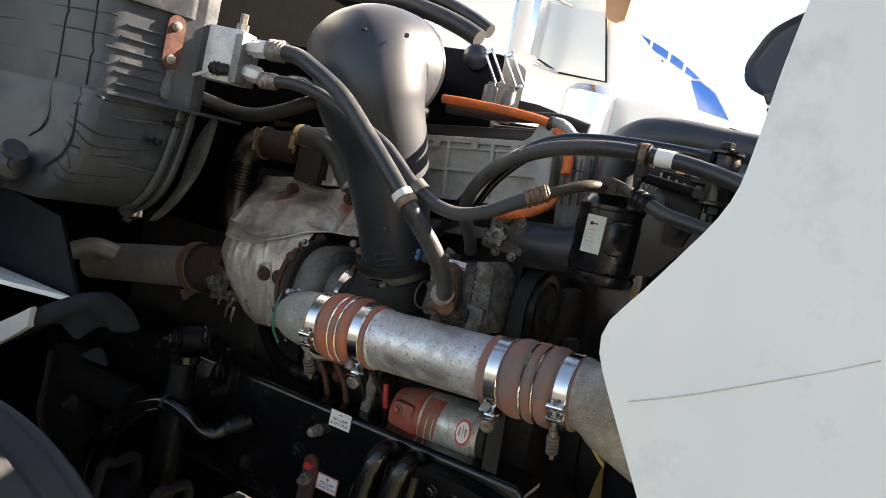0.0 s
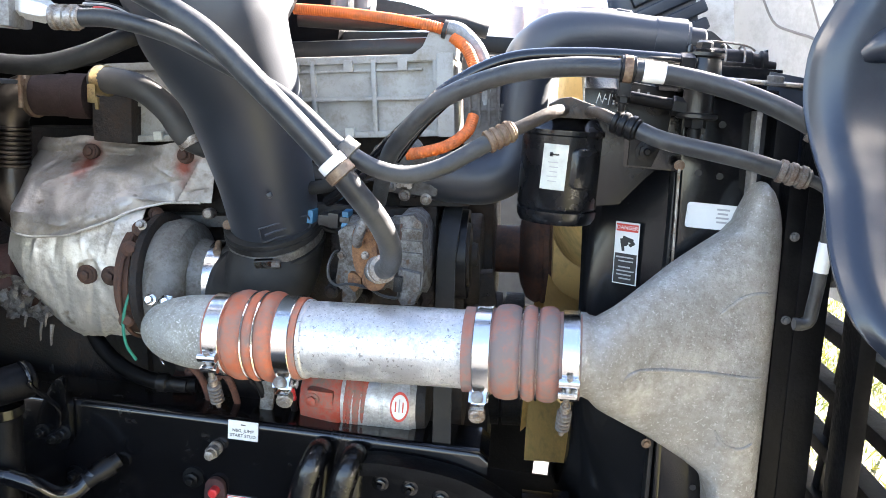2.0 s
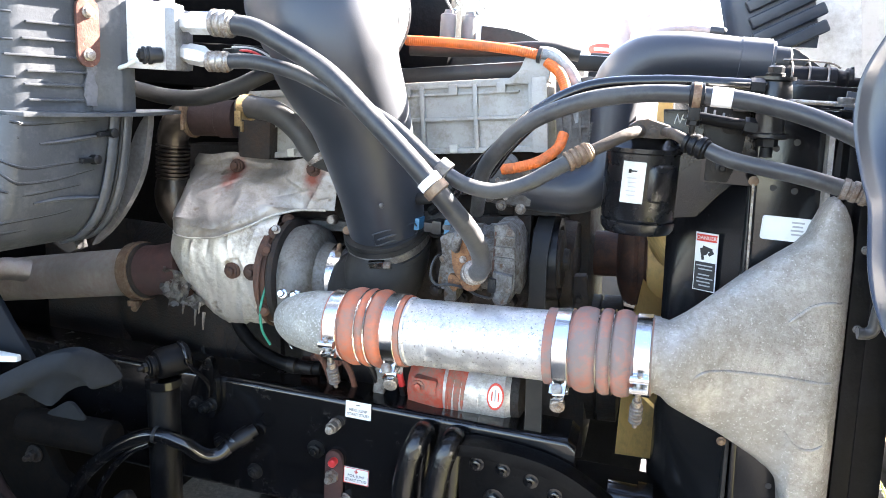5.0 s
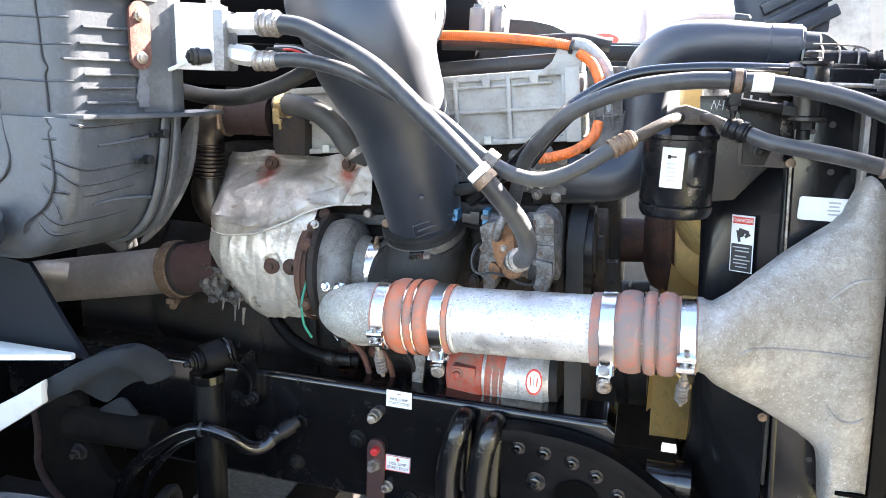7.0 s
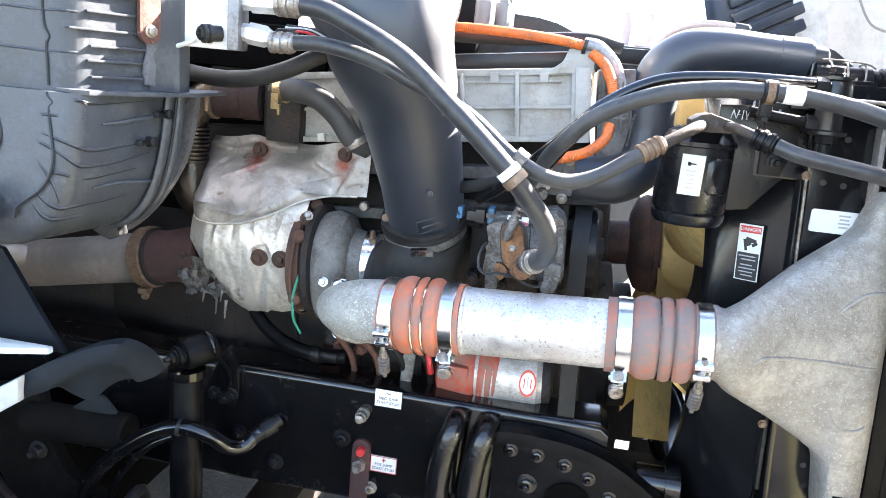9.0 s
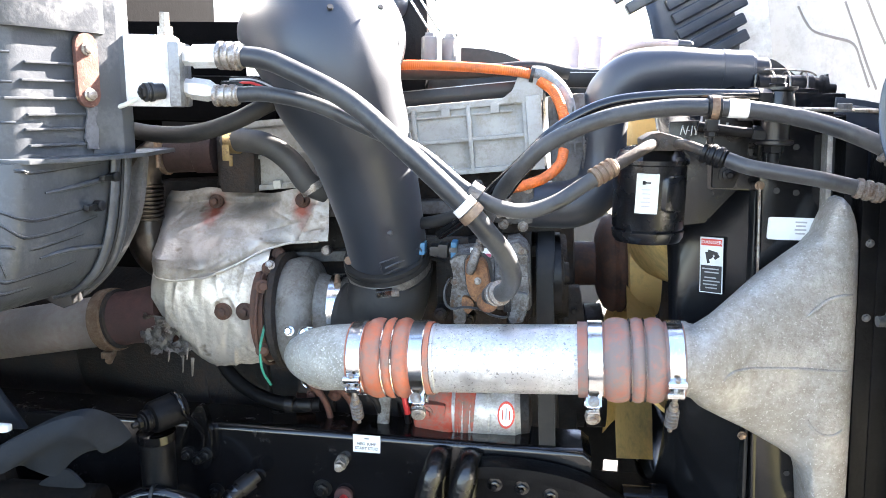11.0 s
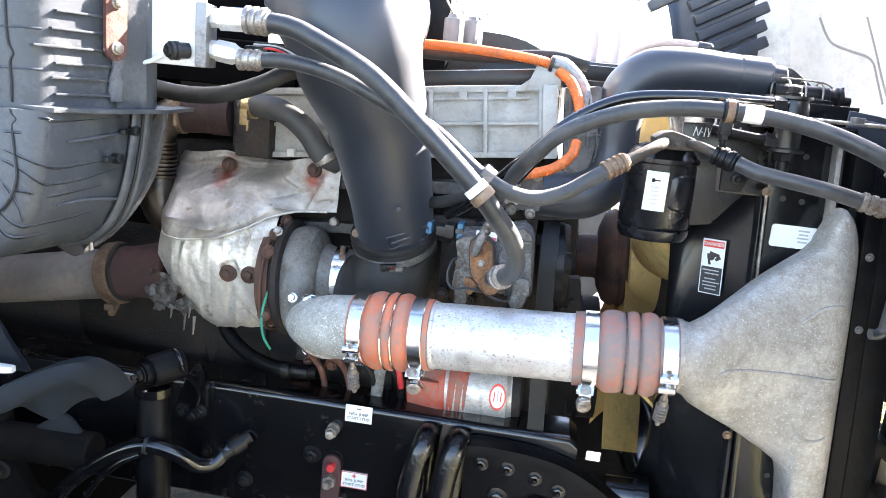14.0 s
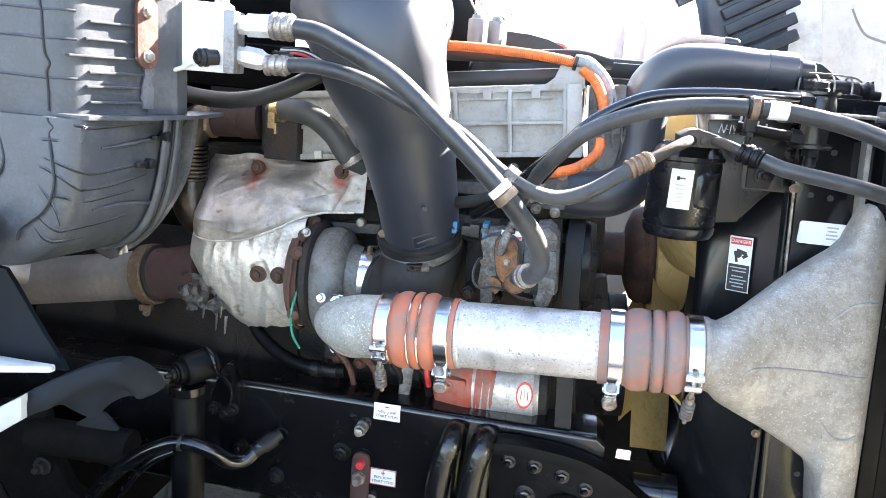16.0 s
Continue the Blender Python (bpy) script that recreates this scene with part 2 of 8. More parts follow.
M["grass"] = mat("grass", (0.15, 0.20, 0.04), 0.6, var=0.5, scale=6, bump=0, dirt=(0.36, 0.34, 0.12), amount=0.5, dscale=5)
M["truck_white"] = mat("truck_white", (0.8, 0.8, 0.79), 0.25, var=0.03, scale=2, bump=0.02, coat=0.5)
M["truck_blue"] = mat("truck_blue", (0.015, 0.11, 0.42), 0.25, var=0.05, scale=2, bump=0, coat=0.5)
M["chrome"] = mat("chrome", (0.8, 0.8, 0.8), 0.08, 1.0, var=0.05, scale=8, bump=0)
M["braze"] = mat("braze", (0.24, 0.175, 0.12), 0.55, 0.7, var=0.35, scale=50, bump=0.3, dirt=(0.14, 0.08, 0.05), amount=0.4, dscale=40)
M["bellows"] = mat("bellows", (0.065, 0.056, 0.047), 0.3, 0.9, var=0.3, scale=30, bump=0.15, dirt=(0.05, 0.038, 0.03), amount=0.2, dscale=30)


# ---- mesh helpers ----
def V(*a):
    return Vector(a)


def curve_points(pts, res=6):
    p = [Vector(q) for q in pts]
    if len(p) < 3:
        return [p[0].lerp(p[-1], i / res) for i in range(res + 1)], [i / res for i in range(res + 1)]
    q = [2 * p[0] - p[1]] + p + [2 * p[-1] - p[-2]]
    out, where = [], []
    for i in range(1, len(q) - 2):
        a, b, c, d = q[i - 1], q[i], q[i + 1], q[i + 2]
        for k in range(res):
            t = k / res
            out.append(0.5 * (2 * b + (c - a) * t + (2 * a - 5 * b + 4 * c - d) * t * t + (3 * b - a - 3 * c + d) * t ** 3))
            where.append(i - 1 + t)
    return out + [p[-1]], where + [len(p) - 1]


def frames_along(pts):
    """A right-angled pair of side directions at each point, turned as little as possible along the way."""
    n = len(pts)
    tang = [(pts[min(i + 1, n - 1)] - pts[max(i - 1, 0)]).normalized() for i in range(n)]
    up = Vector((0, 0, 1)) if abs(tang[0].z) < 0.9 else Vector((0, 1, 0))
    u = (up - tang[0] * up.dot(tang[0])).normalized()
    out = []
    for t in tang:
        u = (u - t * u.dot(t)).normalized()
        out.append((t, u, t.cross(u)))
    return out


def loft(rings, caps=(True, True), closed=False):
    bm = bmesh.new()
    vs = [[bm.verts.new(p) for p in r] for r in rings]
    n = len(vs[0])
    pairs = list(zip(vs, vs[1:])) + ([(vs[-1], vs[0])] if closed else [])
    for a, b in pairs:
        for i in range(n):
            j = (i + 1) % n
            bm.faces.new((a[i], a[j], b[j], b[i]))
    if not closed:
        if caps[0]:
            bm.faces.new(list(reversed(vs[0])))
        if caps[1]:
            bm.faces.new(vs[-1])
    bmesh.ops.recalc_face_normals(bm, faces=bm.faces)
    return bm


def sweep(pts, r, n=18, res=6, caps=(True, True), wall=0.0, wave=None, flat=1.0):
    """A tube along a smooth line; r is one radius or one for each given point. wave(s): factor along its length in metres."""
    line, where = curve_points(pts, res)
    rs = [r] * len(pts) if not isinstance(r, (list, tuple)) else r
    rings, s = [], 0.0
    fr = frames_along(line)
    for i, (p, w) in enumerate(zip(line, where)):
        if i:
            s += (p - line[i - 1]).length
        a = min(int(w), len(rs) - 2) if len(rs) > 1 else 0
        f = w - a
        rad = rs[a] * (1 - f) + rs[min(a + 1, len(rs) - 1)] * f
        if len(pts) < 3:
            rad = rs[0] + (rs[-1] - rs[0]) * i / (len(line) - 1)
        if wave:
            rad *= wave(s)
        t, u, v = fr[i]
        rings.append([p + (u * math.cos(2 * math.pi * k / n) + v * math.sin(2 * math.pi * k / n) * flat) * rad for k in range(n)])
    if wall:
        inner = [[p + (q - p) * (1 - wall / max((q - p).length, 1e-5)) for q in ring] for p, ring in zip(line, rings)]
        return loft(rings + inner[::-1], closed=True)
    return loft(rings, caps)


def lathe(prof, at, way, n=28, start=0.0, caps=(True, True)):
    """A turned shape: prof holds (distance along way, radius)."""
    at, w = Vector(at), Vector(way).normalized()
    up = Vector((0, 0, 1)) if abs(w.z) < 0.9 else Vector((1, 0, 0))
    u = (up - w * up.dot(w)).normalized()
    v = w.cross(u)
    rings = [[at + w * s + (u * math.cos(start + 2 * math.pi * k / n) + v * math.sin(start + 2 * math.pi * k / n)) * max(r, 1e-4) for k in range(n)] for s, r in prof]
    return loft(rings, caps)


def bevel(bm, width, segs=2, angle=35):
    if width:
        es = [e for e in bm.edges if len(e.link_faces) == 2 and e.calc_face_angle(0) > radians(angle)]
        bmesh.ops.bevel(bm, geom=es, offset=width, segments=segs, profile=0.7, affect="EDGES", clamp_overlap=True)
    return bm


def box(c, size, round_=0.002, m=None, segs=2):
    bm = bmesh.new()
    bmesh.ops.create_cube(bm, size=1, matrix=Matrix.Diagonal((*size, 1)))
    bevel(bm, round_, segs)
    bm.transform((m if m else Matrix.Translation(c)))
    return bm


def prism(poly, y0, y1, round_=0.003, plane="xz", segs=2):
    """A plate of the outline poly, given in two of the axes, from one depth to another along the third."""
    put = {"xz": lambda a, b, d: (a, d, b), "xy": lambda a, b, d: (a, b, d), "yz": lambda a, b, d: (d, a, b)}[plane]
    bm = bmesh.new()
    lo = [bm.verts.new(put(a, b, y0)) for a, b in poly]
    hi = [bm.verts.new(put(a, b, y1)) for a, b in poly]
    n = len(poly)
    bm.faces.new(lo)
    bm.faces.new(hi[::-1])
    for i in range(n):
        bm.faces.new((lo[i], hi[i], hi[(i + 1) % n], lo[(i + 1) % n]))
    bmesh.ops.recalc_face_normals(bm, faces=bm.faces)
    return bevel(bm, round_, segs, 25)


def join(*bms):
    out = bmesh.new()
    for b in bms:
        me = bpy.data.meshes.new("t")
        b.to_mesh(me)
        out.from_mesh(me)
        b.free()
        bpy.data.meshes.remove(me)
    return out


def bolt_mesh(at, way, r=0.009, h=0.009, washer=1.5, stud=0.0):
    """A hex head on a flange, with the end of its stud."""
    w = Vector(way).normalized()
    a = Vector(at)
    parts = [lathe([(0, r * washer), (h * 0.22, r * washer), (h * 0.3, r * 1.1)], a, w, 18),
             lathe([(h * 0.2, r), (h * 0.9, r), (h, r * 0.82)], a, w, 6)]
    if stud:
        parts.append(lathe([(h * 0.9, r * 0.5), (h + stud, r * 0.5), (h + stud + 0.0015, r * 0.38)], a, w, 12))
    return join(*parts)


def superring(x, cy, cz, hy, hz, e, n=40, shear=0.0):
    out = []
    for k in range(n):
        a = 2 * math.pi * k / n
        c, s = math.cos(a), math.sin(a)
        y = cy + hy * math.copysign(abs(c) ** (2 / e), c)
        z = cz + hz * math.copysign(abs(s) ** (2 / e), s)
        out.append(Vector((x + shear * (z - 1.26), y, z)))
    return out


def arc(cx, cy, r, a0, a1, n=6):
    return [(cx + r * math.cos(radians(a0 + (a1 - a0) * i / n)), cy + r * math.sin(radians(a0 + (a1 - a0) * i / n))) for i in range(n + 1)]


def smooth_poly(pts, res=4):
    """A closed outline rounded through the given corners."""
    n = len(pts)
    out = []
    for i in range(n):
        a, b, c, d = (Vector(pts[(i + k) % n]) for k in (-1, 0, 1, 2))
        for k in range(res):
            t = k / res
            q = 0.5 * (2 * b + (c - a) * t + (2 * a - 5 * b + 4 * c - d) * t * t + (3 * b - a - 3 * c + d) * t ** 3)
            out.append((q.x, q.y))
    return out


ORIGIN = {}


def thing(name, base, label, category, group="", kind=""):
    ob = new(name)
    ob.empty_display_size = 0.05
    ob.location = base
    ORIGIN[ob] = Vector(base)
    return tagged(ob, label, category, group, kind)


def part(name, bm, material, parent, label="", smooth=40):
    """Links a bmesh, given in world metres, as one mesh object under a thing or a part."""
    base = ORIGIN[parent]
    bm.transform(Matrix.Translation(-base))
    me = bpy.data.meshes.new(name)
    bm.to_mesh(me)
    bm.free()
    me.materials.append(M[material])
    for f in me.polygons:
        f.use_smooth = True
    me.set_sharp_from_angle(angle=radians(smooth))
    ob = new(name, me)
    ob.parent = parent
    ORIGIN[ob] = base
    return tagged(ob, label)


def solid(name, bm, material, base, label, category, group="", kind="", smooth=40):
    """A thing that is one mesh."""
    bm.transform(Matrix.Translation(-Vector(base)))
    me = bpy.data.meshes.new(name)
    bm.to_mesh(me)
    bm.free()
    me.materials.append(M[material])
    for f in me.polygons:
        f.use_smooth = True
    me.set_sharp_from_angle(angle=radians(smooth))
    ob = new(name, me)
    ob.location = base
    ORIGIN[ob] = Vector(base)
    return tagged(ob, label, category, group, kind)


def lettering(words, size, m, thick=0.0003):
    """Raised letters of the built-in font, centred, laid out in the plane of m (x along, y up)."""
    cu = bpy.data.curves.new("letters", "FONT")
    cu.body, cu.size, cu.align_x, cu.align_y, cu.extrude, cu.resolution_u = words, size, "CENTER", "CENTER", thick, 2
    ob = new("letters", cu)
    bpy.context.view_layer.update()
    me = bpy.data.meshes.new_from_object(ob.evaluated_get(bpy.context.evaluated_depsgraph_get()))
    bpy.data.objects.remove(ob)
    bm = bmesh.new()
    bm.from_mesh(me)
    bm.transform(m)
    return bm


def facing(c, right, up):
    """The pose of a flat label: its x along right, its y along up."""
    r, u = Vector(right).normalized(), Vector(up).normalized()
    n_ = r.cross(u).normalized()
    u = n_.cross(r)
    m = Matrix((r, u, n_)).transposed().to_4x4()
    m.translation = c
    return m


def smooth_through(pts):
    """A rounded function through (at, value) pairs."""
    pts = sorted(pts)
    n = len(pts)
    slope = [(pts[min(i + 1, n - 1)][1] - pts[max(i - 1, 0)][1]) / (pts[min(i + 1, n - 1)][0] - pts[max(i - 1, 0)][0]) for i in range(n)]

    def f(v):
        v = max(pts[0][0], min(pts[-1][0], v))
        k = max(i for i in range(n - 1) if pts[i][0] <= v)
        (a, p), (b, q) = pts[k], pts[k + 1]
        h = b - a
        t = (v - a) / h
        return (2 * t ** 3 - 3 * t * t + 1) * p + (t ** 3 - 2 * t * t + t) * h * slope[k] + (3 * t * t - 2 * t ** 3) * q + (t ** 3 - t * t) * h * slope[k + 1]
    return f


def through_points(pts):
    """A smooth function through (at, value) pairs."""
    pts = sorted(pts)

    def f(v):
        if v <= pts[0][0]:
            (a, p), (b, q) = pts[0], pts[1]
        elif v >= pts[-1][0]:
            (a, p), (b, q) = pts[-2], pts[-1]
        else:
            k = max(i for i in range(len(pts) - 1) if pts[i][0] <= v)
            (a, p), (b, q) = pts[k], pts[k + 1]
        return p + (q - p) * (v - a) / (b - a)
    return f


# ---- ground ----
def ground_sheet():
    bm = bmesh.new()
    bmesh.ops.create_grid(bm, x_segments=60, y_segments=60, size=400)
    for v in bm.verts:
        v.co.x, v.co.y = (math.copysign(abs(c / 400) ** 2.2 * 400, c) for c in (v.co.x, v.co.y))
    return bm


solid("ground", ground_sheet(), "asphalt", (0, 1, 0), "worn dark grey asphalt yard under the truck", "ground", kind="structure")


def grass_verge():
    """A low mound of soil beside the yard."""
    bm = bmesh.new()
    bmesh.ops.create_grid(bm, x_segments=60, y_segments=60, size=1)
    for v in bm.verts:
        v.co = Vector((4.6 + v.co.x * 3.7, 4.5 + v.co.y * 7.0, 0.02 + 0.035 * noise.noise(v.co * 6) + 0.03))
    return bm


solid("ground_verge", grass_verge(), "soil", (4.6, 4.5, 0.0), "strip of thin sunlit grass on soil beside the yard", "ground", kind="structure")


def grass_blades():
    rnd = random.Random(4)
    verts, faces = [], []
    for i in range(26000):
        x, y = rnd.uniform(0.95, 6.0), rnd.uniform(1.0, 9.5)
        h, a = rnd.uniform(0.03, 0.11), rnd.uniform(0, 6.28)
        w = rnd.uniform(0.003, 0.007)
        lean = rnd.uniform(0.0, 0.07)
        z = 0.05 + 0.02 * noise.noise((x * 3, y * 3, 0))
        c, s = math.cos(a), math.sin(a)
        k = len(verts)
        verts += [(x - w * s, y + w * c, z), (x + w * s, y - w * c, z), (x + lean * c * 0.5, y + lean * s * 0.5, z + h * 0.7), (x + lean * c, y + lean * s, z + h)]
        faces += [(k, k + 1, k + 2), (k, k + 2, k + 3)]
    me = bpy.data.meshes.new("grass")
    me.from_pydata(verts, [], faces)
    me.materials.append(M["grass"])
    ob = new("grass", me)
    tagged(ob, "short yellow-green grass in bright sun", "grass", kind="stuff")


grass_blades()

# ---- chassis ----
RAIL_Y, RAIL_TOP = 1.41, 1.02


def frame_rail():
    t = thing("frame_rail", (-0.6, 1.45, 0.76), "glossy black steel truck frame rail with a rounded top flange", "frame rail")
    prof = [(1.497, 1.02), *[(1.41 + 0.012 - 0.012 * math.cos(a), 1.02 - 0.012 + 0.012 * math.sin(a)) for a in (1.57, 1.2, 0.8, 0.4, 0.0)],
            *[(1.41 + 0.012 - 0.012 * math.cos(a), 0.782 + 0.012 - 0.012 * math.sin(a)) for a in (0, 0.5, 1.0, 1.57)], (1.497, 0.782), (1.497, 0.790),
            (1.424, 0.790), (1.418, 0.797), (1.418, 1.005), (1.424, 1.012), (1.497, 1.012)]
    rings = [[Vector((x, y, z)) for y, z in prof] for x in (-2.6, -2.0, -1.4, -0.9, -0.5, -0.2, 0.0, 0.085)]
    rings.append([Vector((0.10, y + 0.0, z if z < 0.98 else z - 0.012)) for y, z in prof])
    part("web", loft(rings), "black_paint", t, smooth=30)
    for x, z, r, st in ((-0.38, 0.909, 0.012, 0.006), (-0.509, 0.835, 0.011, 0.004), (-0.27, 0.80, 0.010, 0.004), (-0.60, 0.955, 0.010, 0.0), (-0.585, 0.885, 0.011, 0.006)):
        part("bolt", bolt_mesh((x, 1.409, z), (0, -1, 0), r, 0.011, 1.5, st), "black_steel", t)
    part("port", lathe([(0, 0.013), (0.004, 0.013), (0.004, 0.008), (0.0005, 0.008)], (-0.502, 1.41, 0.922), (0, -1, 0), 20), "black_paint", t)
    # sticker with a minus sign
    for c, z, sign, words in ((-0.2975, 1.0045, "-", ("NEG. JUMP", "START STUD")), (-0.2965, 0.870, "+", ("POS. JUMP", "START STUD"))):
        zc = z - 0.0005 if sign == "-" else z
        s = part("sticker", box((c, 1.4085, zc), (0.050, 0.0012, 0.033), 0.0), "white_label", t, "white sticker with printed words")
        m = facing((c, 1.4076, zc), (1, 0, 0), (0, 0, 1))
        if sign == "+":
            edge = [box((c, 1.4077, zc + d * 0.0155), (0.050, 0.0006, 0.0012), 0) for d in (-1, 1)] + [box((c + d * 0.0244, 1.4077, zc), (0.0012, 0.0006, 0.031), 0) for d in (-1, 1)]
            part("border", join(*edge), "label_red", s, "red border")
            part("sign", join(box((c, 1.4077, zc + 0.009), (0.008, 0.0006, 0.0022), 0), box((c, 1.4077, zc + 0.009), (0.0022, 0.0006, 0.008), 0)), "label_red", s)
        else:
            part("sign", box((c, 1.4077, zc + 0.010), (0.008, 0.0006, 0.0018), 0), "ink", s)
        for k, w in enumerate(words):
            part("lettering", lettering(w, 0.0075, m @ pose(0, -0.0005 - 0.0085 * k, 0)), "ink", s)
    # jump studs
    st = part("stud", join(lathe([(0, 0.012), (0.006, 0.012), (0.006, 0.008), (0.030, 0.008), (0.031, 0.0065)], (-0.342, 1.409, 0.968), (0, -1, 0), 20),
                           lathe([(0.012, 0.0115), (0.022, 0.0115)], (-0.342, 1.409, 0.968), (0, -1, 0), 6)), "zinc", t, "dull zinc jump start stud")
    bar = [(-0.357, 0.79), (-0.322, 0.79), (-0.322, 0.895), *[(-0.3395 + 0.0175 * math.cos(a), 0.900 + 0.018 * math.sin(a)) for a in (0.4, 0.8, 1.2, 1.57, 1.94, 2.34, 2.74)], (-0.357, 0.895)]
    b = part("stud_holder", prism(bar, 1.409, 1.399, 0.003), "rust_red", t, "dull red insulated stud holder")
    part("button", lathe([(0, 0.008), (0.012, 0.008), (0.014, 0.006)], (-0.338, 1.399, 0.898), (0, -1, 0), 18), "red_plastic", b)
    part("nut", join(lathe([(0, 0.013), (0.010, 0.013)], (-0.340, 1.399, 0.868), (0, -1, 0), 6), lathe([(0, 0.007), (0.024, 0.007)], (-0.340, 1.399, 0.868), (0, -1, 0), 14)), "zinc", b)
    part("bolt", bolt_mesh((-0.318, 1.409, 0.818), (0, -1, 0), 0.009, 0.012, 1.4, 0.006), "zinc", t)
    return t


frame_rail()


def far_rail():
    prof = [(2.18, 1.02), (2.27, 1.02), (2.27, 0.76), (2.18, 0.76), (2.18, 0.768), (2.262, 0.768), (2.262, 1.012), (2.18, 1.012)]
    solid("frame_rail", loft([[Vector((x, y, z)) for y, z in prof] for x in (-2.6, 0.1)]), "black_paint", (-0.6, 2.2, 0.76), "black steel frame rail on the far side of the engine", "frame rail")


far_rail()


def mount_bracket():
    """The cast front bracket bolted over the rail."""
    t = thing("mount_bracket", (0.05, 1.39, 0.70), "black cast bracket with a round hole, bolted to the rail", "bracket")
    top = [(-0.105, 0.985), (-0.09, 1.0), (-0.04, 1.003), (0.03, 0.998), (0.085, 0.985), (0.14, 0.958), (0.20, 0.915), (0.27, 0.85), (0.33, 0.77)]
    c_, _ = curve_points([(x, 0.0, z) for x, z in top], 4)
    top = [(p.x, p.z) for p in c_]
    inner = [(x - 0.004, z - 0.022) for x, z in reversed(top)]
    part("plate", prism([(-0.10, 0.977), *[(x, z - 0.008) for x, z in top[2:]], (0.33, 0.68), (-0.08, 0.68)], 1.404, 1.392, 0.003), "black_dull", t)
    part("rim", prism(top + inner, 1.404, 1.362, 0.004), "black_dull", t)
    for x, z in ((-0.065, 0.955), (-0.018, 0.953), (0.032, 0.943), (0.075, 0.925), (0.115, 0.895)):
        part("bolt", bolt_mesh((x, 1.392, z), (0, -1, 0), 0.009, 0.009, 1.5, 0.003), "black_paint", t)
    for x, z in ((-0.03, 0.895), (0.115, 0.85)):
        part("nut", bolt_mesh((x, 1.392, z), (0, -1, 0), 0.012, 0.012, 1.6, 0.008), "black_paint", t)
    # The flat inner disc stands for the shaded hole.
    part("hole_ring", join(lathe([(0, 0.036), (0.006, 0.040), (0.006, 0.033), (0.001, 0.033)], (0.045, 1.392, 0.872), (0, -1, 0), 30),
                           lathe([(0, 0.033), (0.0006, 0.033)], (0.045, 1.392, 0.872), (0, -1, 0), 30)), "hole_shade", t)
    part("lip", box((-0.098, 1.385, 0.825), (0.05, 0.02, 0.004), 0.001), "bright_steel", t, "worn bright edge of a small plate")
    part("front_eye", join(lathe([(0, 0.03), (0.05, 0.03)], (0.16, 1.44, 0.915), (1, 0, 0), 24), lathe([(0.05, 0.036), (0.075, 0.036)], (0.16, 1.44, 0.915), (1, 0, 0), 24)), "black_paint", t)


mount_bracket()


M["hose_gloss"] = mat("hose_gloss", (0.006, 0.006, 0.0068), 0.22, var=0.4, scale=40, bump=0.5, bscale=150, coat=0.3, spec=0.4, tall=0.003)


def hose_loop(x, lab):
    t = thing("hose_loop", (x, 1.38, 0.80), lab, "hose", "looped hoses on the rail")
    part("hose", sweep([(x + 0.002, 1.402, 0.850), (x - 0.004, 1.378, 0.838), (x - 0.007, 1.360, 0.853), (x - 0.006, 1.352, 0.90), (x + 0.001, 1.352, 0.955), (x + 0.010, 1.358, 0.988), (x + 0.014, 1.378, 1.000), (x + 0.013, 1.398, 0.985), (x + 0.010, 1.403, 0.93), (x + 0.008, 1.403, 0.82)],
                       [0.017, 0.020, 0.021, 0.0215, 0.021, 0.020, 0.020, 0.020, 0.020, 0.018], 22, 7), "hose_gloss", t, smooth=60)
    part("collar", lathe([(0, 0.0185), (0.03, 0.0185)], (x + 0.008, 1.403, 0.82), (0.03, -0.02, 1), 18), "black_steel", t)


hose_loop(-0.178, "glossy black thick hose looped up against the frame rail")
hose_loop(-0.122, "glossy black thick hose looped up against the frame rail")


def shock():
    t = thing("shock_absorber", (-0.63, 1.33, 0.40), "glossy black shock absorber with a bolted upper eye", "shock absorber")
    part("tube", lathe([(0, 0.022), (0.62, 0.022), (0.63, 0.032), (0.645, 0.032), (0.65, 0.020)], (-0.645, 1.325, 0.40), (0.0, -0.015, 1), 28), "black_paint", t)
    part("dust_cover", lathe([(0.30, 0.029), (0.63, 0.029), (0.64, 0.024)], (-0.645, 1.325, 0.40), (0.0, -0.015, 1), 28), "black_dull", t)
    ax = V(0.50, 0.85, 0.06).normalized()
    a0 = V(-0.643, 1.272, 1.081)
    e = part("eye", lathe([(0, 0.010), (0.001, 0.0185), (0.006, 0.0195), (0.008, 0.0175), (0.012, 0.0175), (0.014, 0.024), (0.020, 0.0275), (0.060, 0.0285), (0.068, 0.0285), (0.072, 0.024)], a0, ax, 30), "black_dull", t)
    part("bolt", bolt_mesh(a0, -ax, 0.0095, 0.010, 1.4, 0.008), "black_steel", e)
    part("strap", sweep([a0 + ax * 0.058 + (V(0, 0, 1) - ax * ax.z).normalized() * 0.030 * math.cos(radians(a)) + ax.cross(V(0, 0, 1)).normalized() * 0.030 * math.sin(radians(a)) for a in range(0, 91, 15)] + [V(-0.592, 1.375, 1.02), V(-0.598, 1.386, 0.985)], 0.004, 10, 5), "black_paint", t)
    part("bracket", prism(smooth_poly([(-0.640, 0.985), (-0.625, 1.03), (-0.606, 1.06), (-0.592, 1.05), (-0.583, 0.99), (-0.585, 0.950), (-0.604, 0.935), (-0.632, 0.945)], 3), 1.408, 1.392, 0.004), "black_paint", t)
    for x, z in ((-0.609, 0.959), (-0.594, 0.968), (-0.630, 0.966)):
        part("bolt", bolt_mesh((x, 1.392, z), (0, -1, 0), 0.009, 0.012, 1.4, 0.005), "black_steel", t)


shock()


